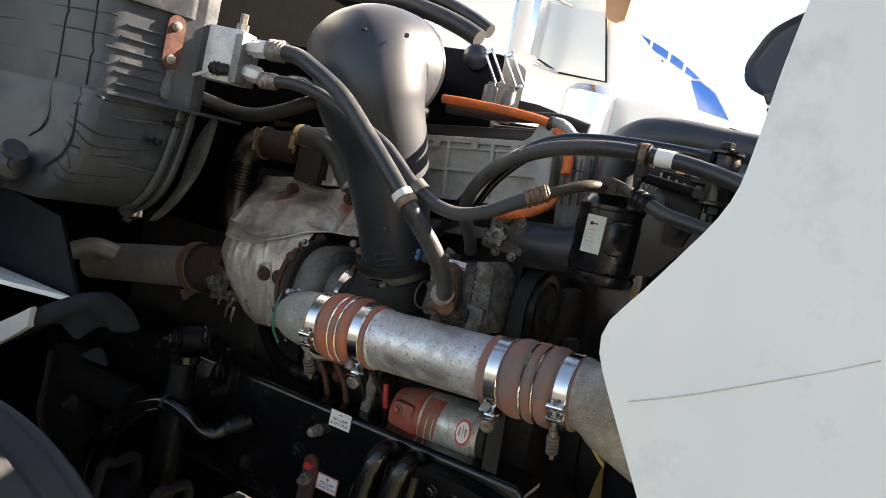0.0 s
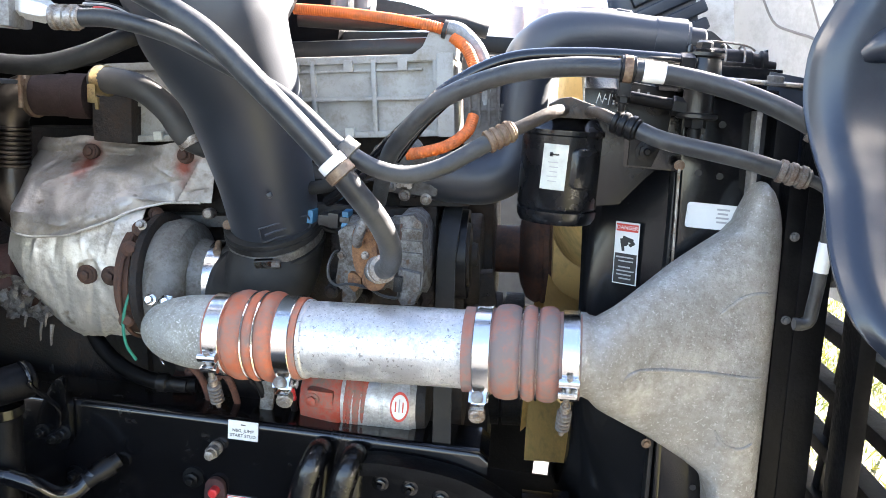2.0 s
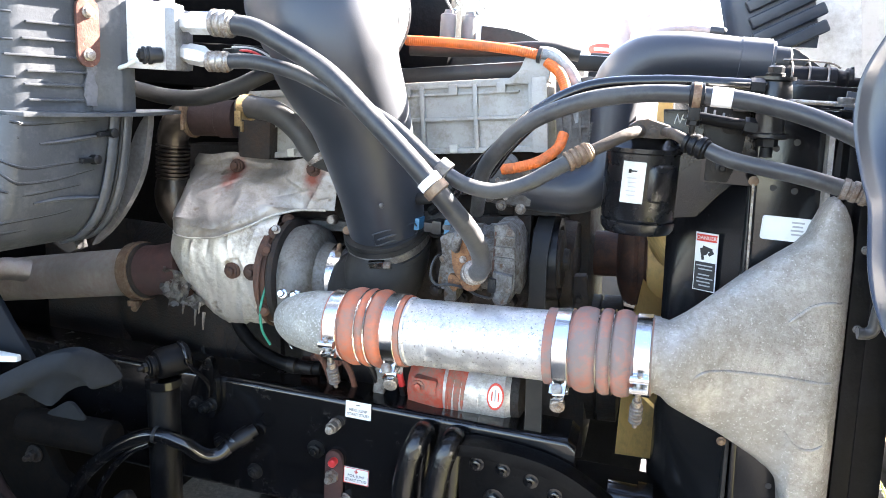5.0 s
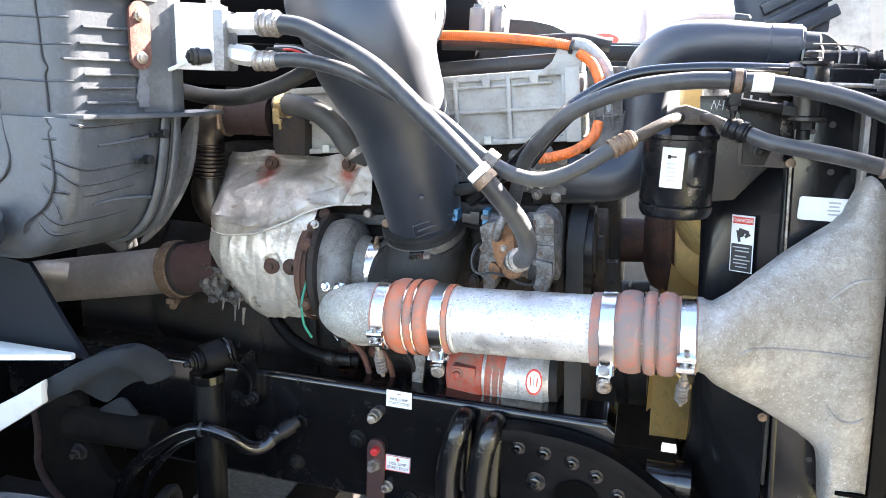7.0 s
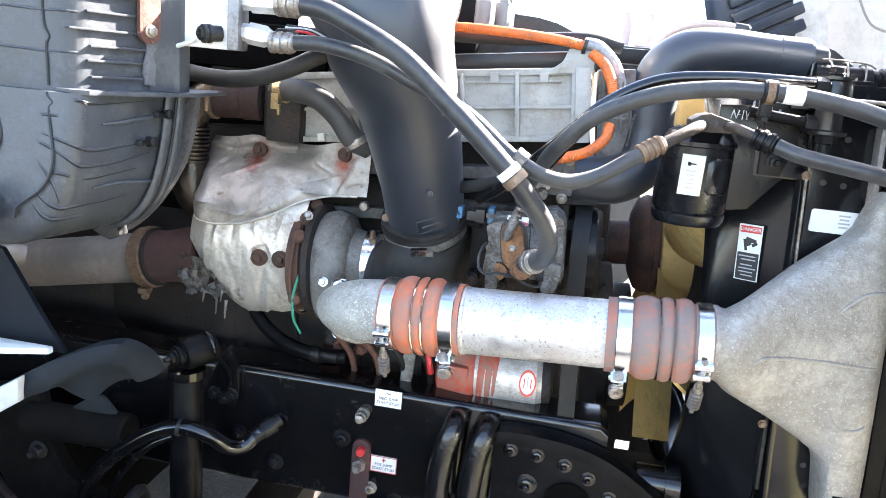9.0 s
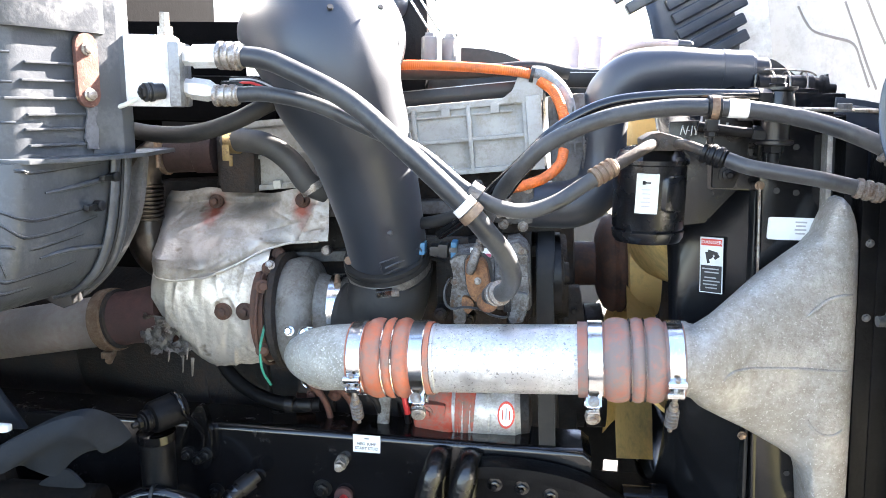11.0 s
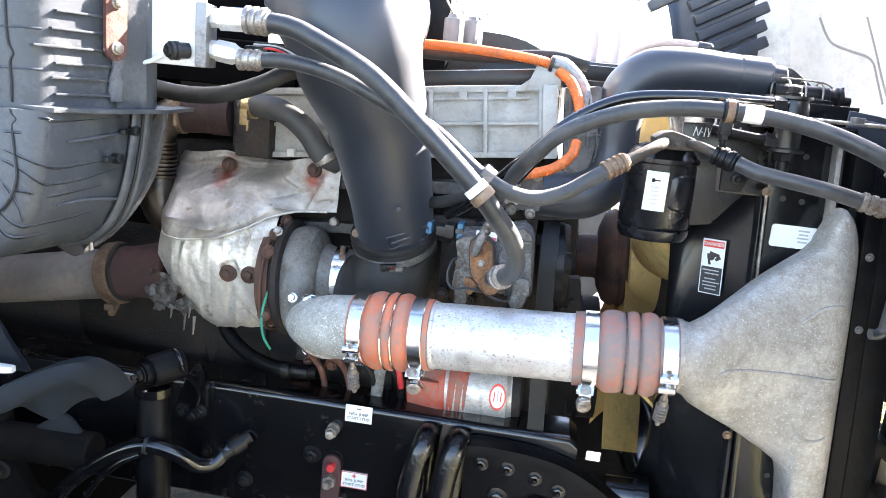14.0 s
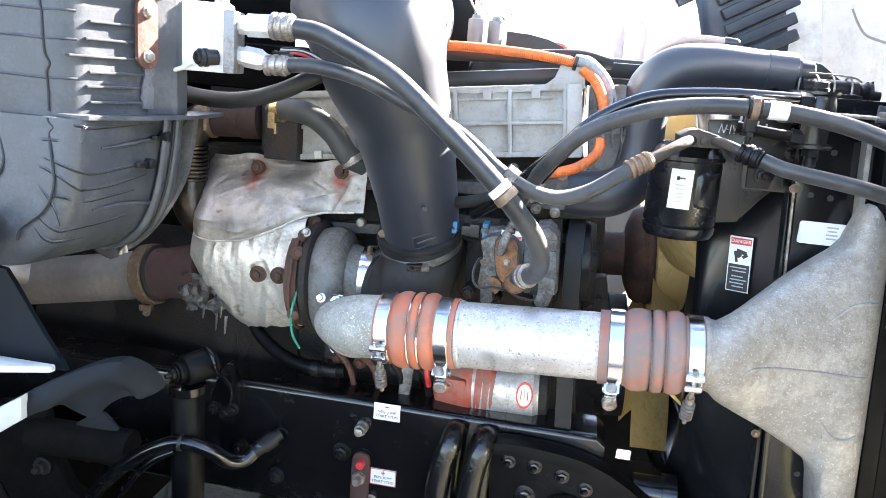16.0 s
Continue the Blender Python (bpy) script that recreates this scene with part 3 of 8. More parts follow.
def brake_hose():
    t = thing("steering_hose", (-0.6, 1.29, 0.5), "glossy black armoured hydraulic hose bending to a port on the rail", "hose")
    way = [(-0.84, 1.28, 0.50), (-0.835, 1.28, 0.72), (-0.815, 1.28, 0.805), (-0.765, 1.275, 0.868), (-0.70, 1.275, 0.922), (-0.64, 1.28, 0.948), (-0.59, 1.295, 0.932), (-0.562, 1.315, 0.905), (-0.540, 1.335, 0.903), (-0.522, 1.355, 0.925)]
    part("hose", sweep(way, 0.0135, 18, 7), "black_paint", t)
    part("fitting", lathe([(0, 0.014), (0.02, 0.014), (0.02, 0.017), (0.045, 0.017), (0.045, 0.012), (0.058, 0.012)], (-0.530, 1.345, 0.915), (0.62, 0.65, 0.42), 16), "black_steel", t)
    part("tie", lathe([(0, 0.0155), (0.006, 0.0155)], (-0.640, 1.28, 0.948), (1, 0.1, -0.1), 18), "ink", t)
    part("lock_rod", sweep([(-0.552, 1.335, 0.888), (-0.53, 1.365, 0.900), (-0.508, 1.402, 0.916)], 0.0022, 8, 4), "black_steel", t)
    part("thin_line", sweep([(-0.775, 1.275, 0.60), (-0.77, 1.275, 0.78), (-0.735, 1.275, 0.855), (-0.69, 1.275, 0.905), (-0.65, 1.28, 0.928)], 0.006, 12, 6), "black_paint", t)


brake_hose()


# ---- charge air pipe and its boots ----
PIPE_A, PIPE_B = V(-0.153, 1.252, 1.231), V(0.063, 1.240, 1.247)
PIPE_WAY = (PIPE_B - PIPE_A).normalized()


def charge_pipe():
    t = thing("charge_air_pipe", PIPE_A.lerp(PIPE_B, 0.5), "dull silver aluminium charge air pipe with flaking coating", "pipe")
    a, w = PIPE_A - PIPE_WAY * 0.05, PIPE_WAY
    length = (PIPE_B - PIPE_A).length + 0.1
    part("tube", lathe([(0, 0.0495), (0.046, 0.0495), (0.048, 0.0525), (0.052, 0.0525), (0.054, 0.0505), (length - 0.054, 0.0505), (length - 0.052, 0.0525), (length - 0.048, 0.0525), (length - 0.046, 0.0495), (length, 0.0495)], a, w, 48), "pipe_alu", t)
    rnd = random.Random(7)
    # raised flakes of lifted coating near the two ends and along the crown
    for k in range(40):
        s = rnd.choice((rnd.uniform(0.058, 0.085), rnd.uniform(0.058, length - 0.058), rnd.uniform(length - 0.085, length - 0.058)))
        ang = radians(rnd.choice((rnd.uniform(15, 60), rnd.uniform(10, 150))))
        u = V(0, 0, 1)
        v = V(0, -1, 0)
        c = a + w * s + (u * math.cos(ang) + v * math.sin(ang)) * 0.0504
        part("flake", lathe([(0, rnd.uniform(0.0005, 0.0014)), (0.0003, rnd.uniform(0.0003, 0.0009))], c, u * math.cos(ang) + v * math.sin(ang), 6, rnd.uniform(0, 1)), "pale_flake", t, "chipped dark spot")


M["pipe_alu"] = mat("pipe_alu", (0.72, 0.71, 0.70), 0.36, 0.85, var=0.14, scale=30, bump=0.25, bscale=500, dirt=(0.42, 0.41, 0.39), amount=0.36, dscale=30, speck=((0.30, 0.29, 0.275), 230, 0.63, 0.68))
M["pale_flake"] = mat("pale_flake", (0.17, 0.17, 0.18), 0.6, 0.2, var=0.3, scale=90, bump=0.1)
charge_pipe()


def clamp(at, way, r, parent, screw_down, long_spring):
    """A bright band clamp with a T-bolt; the spring kind has a stack of washers on its bolt."""
    w = Vector(way).normalized()
    c = part("clamp", lathe([(-0.0105, r + 0.0004), (-0.0105, r + 0.0018), (-0.0098, r + 0.0024), (0.0098, r + 0.0024), (0.0105, r + 0.0018), (0.0105, r + 0.0004)], at, w, 44, caps=(False, False)), "bright_steel", parent, "bright stainless band clamp")
    side = w.cross(V(0, 0, 1)).normalized()
    if side.y > 0:
        side = -side
    ang = radians(screw_down)
    out = V(0, 0, -1) * math.sin(ang) + side * math.cos(ang)
    tang = V(0, 0, -1) * math.cos(ang) - side * math.sin(ang)
    if not long_spring:
        tang = -tang
    p = Vector(at) + out * (r + 0.006)
    part("trunnion", join(lathe([(-0.012, 0.0058), (0.012, 0.0058)], p - tang * 0.012, w, 14), lathe([(-0.011, 0.0052), (0.011, 0.0052)], p + tang * 0.008, w, 14),
                          box((0, 0, 0), (0.017, 0.003, 0.024), 0.001, facing(Vector(at) + out * (r + 0.0035), w, tang))), "bright_steel", c)
    if not long_spring:
        o2 = V(0, 0, -1) * math.sin(ang - 0.30) + side * math.cos(ang - 0.30)
        tab = part("tab", box((0, 0, 0), (0.022, 0.0018, 0.024), 0.0006, facing(Vector(at) + o2 * (r + 0.0042), w, o2.cross(w))), "bright_steel", c)
        part("barrel_nut", lathe([(-0.004, 0.0095), (0.0, 0.0108), (0.009, 0.0108), (0.0105, 0.009), (0.0105, 0.005), (0.013, 0.0045)], Vector(at) + out * (r + 0.010) + V(0, 0.004, -0.017), (0.1, -0.9, -0.3), 22), "zinc", c, "bright round nut below the band")
        part("tongue", box((0, 0, 0), (0.018, 0.002, 0.030), 0.0008, facing(Vector(at) + out * (r + 0.007) + V(0, 0, -0.006), w, (0, -0.25, 1))), "bright_steel", c)
        part("slot", box((0, 0, 0), (0.012, 0.0006, 0.010), 0.0002, facing(Vector(at) + o2 * (r + 0.0054), w, o2.cross(w))), "iron_dark", tab)
    if long_spring:
        b = part("bolt", lathe([(-0.022, 0.0036), (0.026, 0.0036), (0.026, 0.0062), (0.036, 0.0062), (0.036, 0.0034), (0.078, 0.0034), (0.079, 0.0028)], p, tang, 14), "zinc", c)
        coil = []
        for k in range(5):
            coil.append(lathe([(0.037 + k * 0.0064, 0.0066), (0.0385 + k * 0.0064, 0.0092), (0.0405 + k * 0.0064, 0.0092), (0.042 + k * 0.0064, 0.0066)], p, tang, 20))
        part("spring", join(*coil), "zinc_dull", b, "rusty stack of spring washers")
    else:
        b = part("bolt", lathe([(-0.02, 0.0035), (0.022, 0.0035)], p, tang, 12), "zinc_dull", c)
        part("nut", join(lathe([(0.012, 0.0075), (0.022, 0.0075)], p, tang, 6), lathe([(0.021, 0.0078), (0.027, 0.0078), (0.028, 0.005)], p, tang, 20)), "zinc_dull", b)


def boot(a, way, material, label, springs, length=0.122, lead=0.0):
    """A ribbed silicone sleeve with wire rings in its furrows and two band clamps."""
    w = Vector(way).normalized()
    t = thing("hose_boot", a, label, "hose boot", "silicone hose boots on the charge air pipe")
    r = 0.0545
    prof = [(-lead, r - 0.004), (-lead, r), (0.026, r)]
    lo, hi = 0.026, length - (0.026 if springs[1] else 0.032)
    humps = 3
    step = (hi - lo) / humps
    widths = [step * 1.30, step * 0.70, step * 1.0]
    s = lo
    for k in range(humps):
        wd = widths[k]
        for j in range(9):
            f = j / 8
            prof.append((s + wd * f, r - 0.001 + 0.0072 * math.sin(math.pi * f) ** 0.5))
        s += wd
    prof += [(hi, r), (length, r), (length, r - 0.004)]
    part("sleeve", lathe(prof, a, w, 48), material, t)
    s = lo
    for k in range(humps - 1):
        s += widths[k]
        part("ring", lathe([(s - 0.0018, r - 0.001), (s - 0.0014, r + 0.0040), (s, r + 0.0054), (s + 0.0014, r + 0.0040), (s + 0.0018, r - 0.001)], a, w, 44), "bright_steel", t, "steel wire ring")
    clamp(Vector(a) + w * 0.0135, w, r, t, 24 if springs[0] else 66, springs[0])
    clamp(Vector(a) + w * (length - (0.0125 if springs[1] else 0.0185)), w, r, t, 24 if springs[1] else 66, springs[1])
    return t


boot(PIPE_A - PIPE_WAY * 0.128, PIPE_WAY, "silicone", "orange ribbed silicone hose boot with grey road dust", (True, False), 0.125)
boot(PIPE_B + PIPE_WAY * 0.003, PIPE_WAY, "silicone_dusty", "faded orange ribbed silicone hose boot, grey with dust", (False, True), 0.134, 0.011)


def elbow():
    """The rough cast outlet elbow between turbocharger and boot."""
    t = thing("outlet_elbow", (-0.33, 1.30, 1.22), "rough grey cast aluminium outlet elbow of the turbocharger", "pipe elbow")
    e = PIPE_A - PIPE_WAY * 0.118
    part("casting", sweep([e + PIPE_WAY * 0.03, e - PIPE_WAY * 0.015, e - PIPE_WAY * 0.050 + V(0, 0.003, -0.001), e - PIPE_WAY * 0.078 + V(0, 0.010, -0.003), e - PIPE_WAY * 0.098 + V(0, 0.024, -0.006), e - PIPE_WAY * 0.109 + V(0, 0.050, -0.012), e - PIPE_WAY * 0.108 + V(0, 0.10, -0.02)],
                          [0.049, 0.0510, 0.0495, 0.044, 0.035, 0.026, 0.024], 40, 8), "elbow_cast", t, smooth=70)
    part("rim", lathe([(-0.003, 0.049), (-0.002, 0.0535), (0.003, 0.0535), (0.004, 0.049)], e - PIPE_WAY * 0.006, PIPE_WAY, 40), "elbow_cast", t)
    ring_at = e - PIPE_WAY * 0.109 + V(0, 0.095, -0.038)
    part("v_band", lathe([(-0.010, 0.056), (-0.007, 0.0625), (0.007, 0.0625), (0.010, 0.056)], ring_at + V(0.02, 0.03, 0), (-0.05, 1, -0.4), 40), "zinc", t, "steel band round the joint")
    for x in (-0.398, -0.374):
        part("bolt", bolt_mesh((x, 1.30, 1.243), (0, -1, 0.35), 0.0062, 0.010, 1.35), "bright_steel", t)
    c = e - PIPE_WAY * 0.078 + V(0, 0.012, -0.003)
    part("wire_bail", sweep([c + V(-0.030 * math.sin(radians(a)) - 0.006, -0.012 + 0.03 * math.sin(radians(a)) ** 2, 0.050 * math.cos(radians(a))) for a in range(-10, 171, 15)], 0.0014, 8, 3), "bright_steel", t, "thin bright wire bail")


M["elbow_cast"] = mat("elbow_cast", (0.42, 0.42, 0.39), 0.55, 0.55, var=0.3, scale=20, bump=0.8, bscale=300, dirt=(0.27, 0.26, 0.22), amount=0.4, dscale=30, speck=((0.62, 0.61, 0.57), 360, 0.58, 0.70))
elbow()


def cooler_tank():
    """The cast side tank of the charge air cooler, fanning out from its round neck."""
    t = thing("charge_air_tank", (0.36, 1.28, 1.02), "sandy grey cast aluminium air tank fanning from a round neck", "air duct")
    n0 = PIPE_B + PIPE_WAY * 0.128
    top = through_points([(0.2145, 1.308), (0.242, 1.328), (0.276, 1.357), (0.31, 1.386), (0.343, 1.412), (0.372, 1.433), (0.385, 1.441), (0.392, 1.455), (0.398, 1.470), (0.403, 1.481), (0.409, 1.489), (0.416, 1.491), (0.425, 1.482), (0.433, 1.466), (0.437, 1.45)])
    low = through_points([(0.2145, 1.203), (0.224, 1.193), (0.269, 1.166), (0.311, 1.143), (0.352, 1.120), (0.368, 1.108), (0.376, 1.095), (0.381, 1.075), (0.385, 1.045), (0.387, 1.0), (0.392, 0.985), (0.437, 0.985)])
    reach = through_points([(0.2145, 0.0505), (0.26, 0.044), (0.35, 0.043), (0.41, 0.044), (0.426, 0.040), (0.437, 0.028)])
    squar = through_points([(0.2145, 2.0), (0.235, 2.1), (0.29, 2.5), (0.35, 3.2), (0.39, 4.4), (0.436, 4.6)])
    mid = through_points([(0.2145, 1.2365), (0.235, 1.240), (0.26, 1.252), (0.30, 1.270), (0.36, 1.280), (0.436, 1.286)])
    neck = [(n0.x - 0.02, 0.0500), (n0.x + 0.002, 0.0500), (n0.x + 0.004, 0.0535), (n0.x + 0.012, 0.0535), (n0.x + 0.014, 0.0515)]
    stations = [(x, 1.2365, 1.258, r, r, 2.0) for x, r in neck]
    for x in (0.2145, 0.225, 0.235, 0.25, 0.265, 0.28, 0.295, 0.31, 0.325, 0.34, 0.352, 0.360, 0.366, 0.371, 0.375, 0.378, 0.381, 0.384, 0.387, 0.390, 0.394, 0.400, 0.408, 0.416, 0.424, 0.430, 0.434, 0.437):
        stations.append((x, mid(x), (top(x) + low(x)) / 2, reach(x), (top(x) - low(x)) / 2, squar(x)))
    bm = loft([superring(x, cy, cz, hy, hz, e, 72, -0.070 * min(1, max(0, (x - 0.36) / 0.03))) for x, cy, cz, hy, hz, e in stations])
    part("casting", bm, "cast_alu", t, smooth=50)
    # Black bar in place of a slot's shaded depth.
    part("slot", box((0.428, 1.242, 1.048), (0.040, 0.006, 0.006), 0.001), "hole_shade", t, "slot near the foot, its shade painted as a black bar")
    part("boss", lathe([(0, 0.010), (0.0025, 0.0095), (0.0035, 0.007)], (0.391, 1.241, 1.157), (0, -1, 0), 20), "cast_alu", t)
    # ridges and a dimple cast on the outer face, laid on its surface
    def front(x, z):
        k = max(i for i in range(len(stations) - 1) if stations[i][0] <= x)
        p, q = stations[k], stations[k + 1]
        f = (x - p[0]) / (q[0] - p[0])
        cy, cz, hy, hz, e = (p[i] + (q[i] - p[i]) * f for i in range(1, 6))
        return cy - hy * max(0.0, 1 - min(1, abs((z - cz) / hz)) ** e) ** (1 / e)

    def laid(pts, r):
        line = []
        for x, z in pts:
            sx = x + 0.070 * min(1, max(0, (x - 0.36) / 0.03)) * (z - 1.26)
            line.append((x, front(min(max(sx, 0.22), 0.4355), z) + r * 0.12, z))
        return sweep(line, [r * 0.5] + [r] * (len(line) - 2) + [r * 0.7], 12, 6)

    for pts, r in (([(0.250, 1.240), (0.257, 1.248), (0.272, 1.2535), (0.30, 1.2535), (0.34, 1.253), (0.38, 1.252), (0.405, 1.251), (0.424, 1.251)], 0.0026),
                   ([(0.360, 1.328), (0.372, 1.340), (0.384, 1.351), (0.396, 1.357), (0.408, 1.359), (0.420, 1.359)], 0.0028),
                   ([(0.378, 1.178), (0.386, 1.166), (0.396, 1.158), (0.408, 1.155), (0.420, 1.158), (0.428, 1.164)], 0.0026)):
        part("ridge", laid(pts, r * 1.15), "cast_alu", t)


cooler_tank()


# ---- radiator group ----
def radiator():
    t = thing("radiator", (0.37, 1.84, 0.80), "black radiator with side channels and aluminium header strips", "radiator")
    lean = 0.075

    def sx(x, z):
        return x - lean * (z - 1.26)

    def slab(x0, x1, y0, y1, z0, z1, rnd=0.003):
        poly = [(sx(x0, z0), z0), (sx(x1, z0), z0), (sx(x1, z1), z1), (sx(x0, z1), z1)]
        return prism(poly, y0, y1, rnd)

    part("core", slab(0.335, 0.395, 1.36, 2.32, 0.84, 1.58), "iron_dark", t)
    part("side_channel", slab(0.322, 0.405, 1.318, 1.352, 0.80, 1.60, 0.004), "black_paint", t)
    part("side_channel", slab(0.322, 0.405, 2.33, 2.365, 0.80, 1.60, 0.004), "black_paint", t)
    part("flange", slab(0.316, 0.323, 1.306, 1.36, 0.80, 1.50, 0.001), "black_paint", t)
    part("seam", slab(0.3165, 0.3195, 1.3025, 1.306, 1.22, 1.50, 0.0005), "zinc", t, "thin bright worn edge")
    part("header_strip", slab(0.405, 0.412, 1.298, 1.34, 1.40, 1.575, 0.001), "cast_alu", t, "pale aluminium header strip")
    part("top_plate", slab(0.285, 0.43, 1.302, 2.37, 1.590, 1.602, 0.002), "black_paint", t)
    v_ = part("vent_tube", sweep([(0.10, 1.74, 1.635), (0.105, 1.72, 1.67), (0.125, 1.705, 1.703), (0.16, 1.70, 1.720), (0.20, 1.697, 1.725), (0.245, 1.695, 1.722)], 0.0075, 16, 6), "tube_pink", t, "pale pinkish rubber tube")
    part("end_cap", lathe([(0, 0.0085), (0.002, 0.0095), (0.024, 0.0095), (0.028, 0.006)], (0.238, 1.695, 1.723), (1, 0, -0.1), 18), "hose_grey", v_)
    part("side_baffle", prism([(0.402, 1.626), (0.44, 1.622), (0.50, 1.611), (0.56, 1.590), (0.60, 1.55), (0.60, 1.40), (0.56, 1.36), (0.402, 1.34)], 1.345, 1.338, 0.002), "liner", t, "blue-black plastic air baffle")
    part("baffle_rib", sweep([(0.415, 1.338, 1.612), (0.46, 1.338, 1.606), (0.53, 1.338, 1.586)], 0.004, 10, 5), "liner", t)
    part("top_tank", slab(0.325, 0.43, 1.40, 2.30, 1.58, 1.640, 0.012), "black_paint", t)
    part("upper_panel", slab(0.250, 0.4, 1.326, 1.352, 1.49, 1.60, 0.003), "black_paint", t)
    part("condenser", slab(0.43, 0.46, 1.30, 2.36, 0.85, 1.585, 0.004), "black_steel", t)
    part("front_frame", slab(0.462, 0.50, 1.26, 1.30, 0.60, 1.57, 0.004), "black_dull", t)
    part("front_frame", slab(0.440, 0.468, 1.262, 1.30, 0.60, 1.50, 0.004), "black_dull", t)
    part("front_bar", slab(0.515, 0.535, 1.20, 1.25, 0.55, 1.38, 0.004), "black_dull", t)
    q = part("paper_label", prism([(0.3565 + sx_ * (0.03625 - 0.004) + 0.004 * math.cos(radians(a0_ + b_)), 1.4375 + sz_ * (0.0165 - 0.004) + 0.004 * math.sin(radians(a0_ + b_))) for sx_, sz_, a0_ in ((1, 1, 0), (-1, 1, 90), (-1, -1, 180), (1, -1, 270)) for b_ in (0, 30, 60, 90)], 1.3174, 1.3162, 0.0), "white_label", t, "blank white paper label")
    for k in range(4):
        part("bar", box((0.366, 1.3159, 1.4475 - k * 0.0055), (0.016 - 0.003 * (k % 2), 0.0005, 0.0024), 0), "label_grey", q)
    for x, z in ((0.345, 1.492), (0.372, 1.49), (0.372, 1.055), (0.37, 1.555), (0.345, 1.545)):
        part("hole", lathe([(0, 0.0045), (0.0008, 0.0045)], (sx(x, z), 1.3175, z), (0, -1, 0), 14), "ink", t)
    for x, z in ((0.312, 1.118), (0.300, 1.50)):
        part("bolt", bolt_mesh((x, 1.305, z), (0, -1, 0), 0.0045, 0.005, 1.5), "braze", t)
    for z in (1.43, 1.325):
        part("bolt", bolt_mesh((sx(0.452, z), 1.262, z), (0, -1, 0), 0.0045, 0.005, 1.3), "iron_grey", t)
    return t


radiator()


M["shroud_gloss"] = mat("shroud_gloss", (0.0065, 0.007, 0.0082), 0.22, var=0.25, scale=12, bump=0.05, bscale=200, spec=0.45)


def shroud():
    t = thing("fan_shroud", (0.27, 1.84, 0.85), "glossy black plastic fan shroud curving in towards the fan", "fan shroud")
    st = [(0.209, 0.434, 0.434, 2.0), (0.214, 0.448, 0.448, 2.0), (0.226, 0.455, 0.452, 2.2), (0.242, 0.452, 0.452, 2.8), (0.262, 0.459, 0.452, 3.4), (0.285, 0.470, 0.42, 4.6), (0.316, 0.492, 0.42, 6.0)]
    outer = [superring(x, 1.84, 1.235, hy, hz, e, 72, -0.06) for x, hy, hz, e in st]
    inner = [superring(x + 0.003, 1.84, 1.235, hy - 0.006, hz - 0.006, e, 72, -0.06) for x, hy, hz, e in reversed(st)]
    part("shell", loft(outer + inner, closed=True), "shroud_gloss", t, smooth=60)
    # the moulded vertical channel beside the radiator
    part("rib", prism([(0.298, 1.49), (0.304, 1.49), (0.332, 1.0), (0.326, 1.0)], 1.345, 1.318, 0.002), "black_plastic", t)
    c0, right, up = V(0.2605, 1.3735, 1.3665), V(0.031, -0.0195, 0.002), V(0.055, 0.004, -1) * -1
    m = facing(c0, right, up)
    s = part("warning_label", box((0, 0, 0), (0.0355, 0.0885, 0.0012), 0.0, m @ pose(0, 0, 0.0005)), "white_label", t, "red, white and black danger label")

    def on(x, y, w, h, material, nm, z=0.0014):
        return part(nm, box((0, 0, 0), (w, h, 0.0006), 0.0, m @ pose(x, y, z)), material, s)

    on(0, 0.0365, 0.032, 0.0105, "label_red", "header")
    part("lettering", lettering("DANGER", 0.0078, m @ pose(0, 0.0365, 0.0018)), "white_label", s)
    on(0, -0.0215, 0.0325, 0.0425, "label_black", "text_field")
    for k in range(6):
        on(-0.001 + 0.002 * (k % 2), -0.0055 - 0.0055 * k - (0.003 if k > 1 else 0), 0.026 - 0.004 * (k % 3), 0.0019, "label_grey", "bar", 0.0018)
    part("pictogram", join(box((0, 0, 0), (0.004, 0.018, 0.0006), 0, m @ pose(-0.006, 0.012, 0.0014, 0, 0, 12)), box((0, 0, 0), (0.016, 0.006, 0.0006), 0, m @ pose(0.002, 0.020, 0.0014, 0, 0, -14)),
                           lathe([(0, 0.006), (0.0006, 0.006)], m @ V(-0.003, 0.016, 0.0012), m.to_3x3() @ V(0, 0, 1), 16), box((0, 0, 0), (0.009, 0.005, 0.0006), 0, m @ pose(0.008, 0.014, 0.0014, 0, 0, 35))), "ink", s)


shroud()


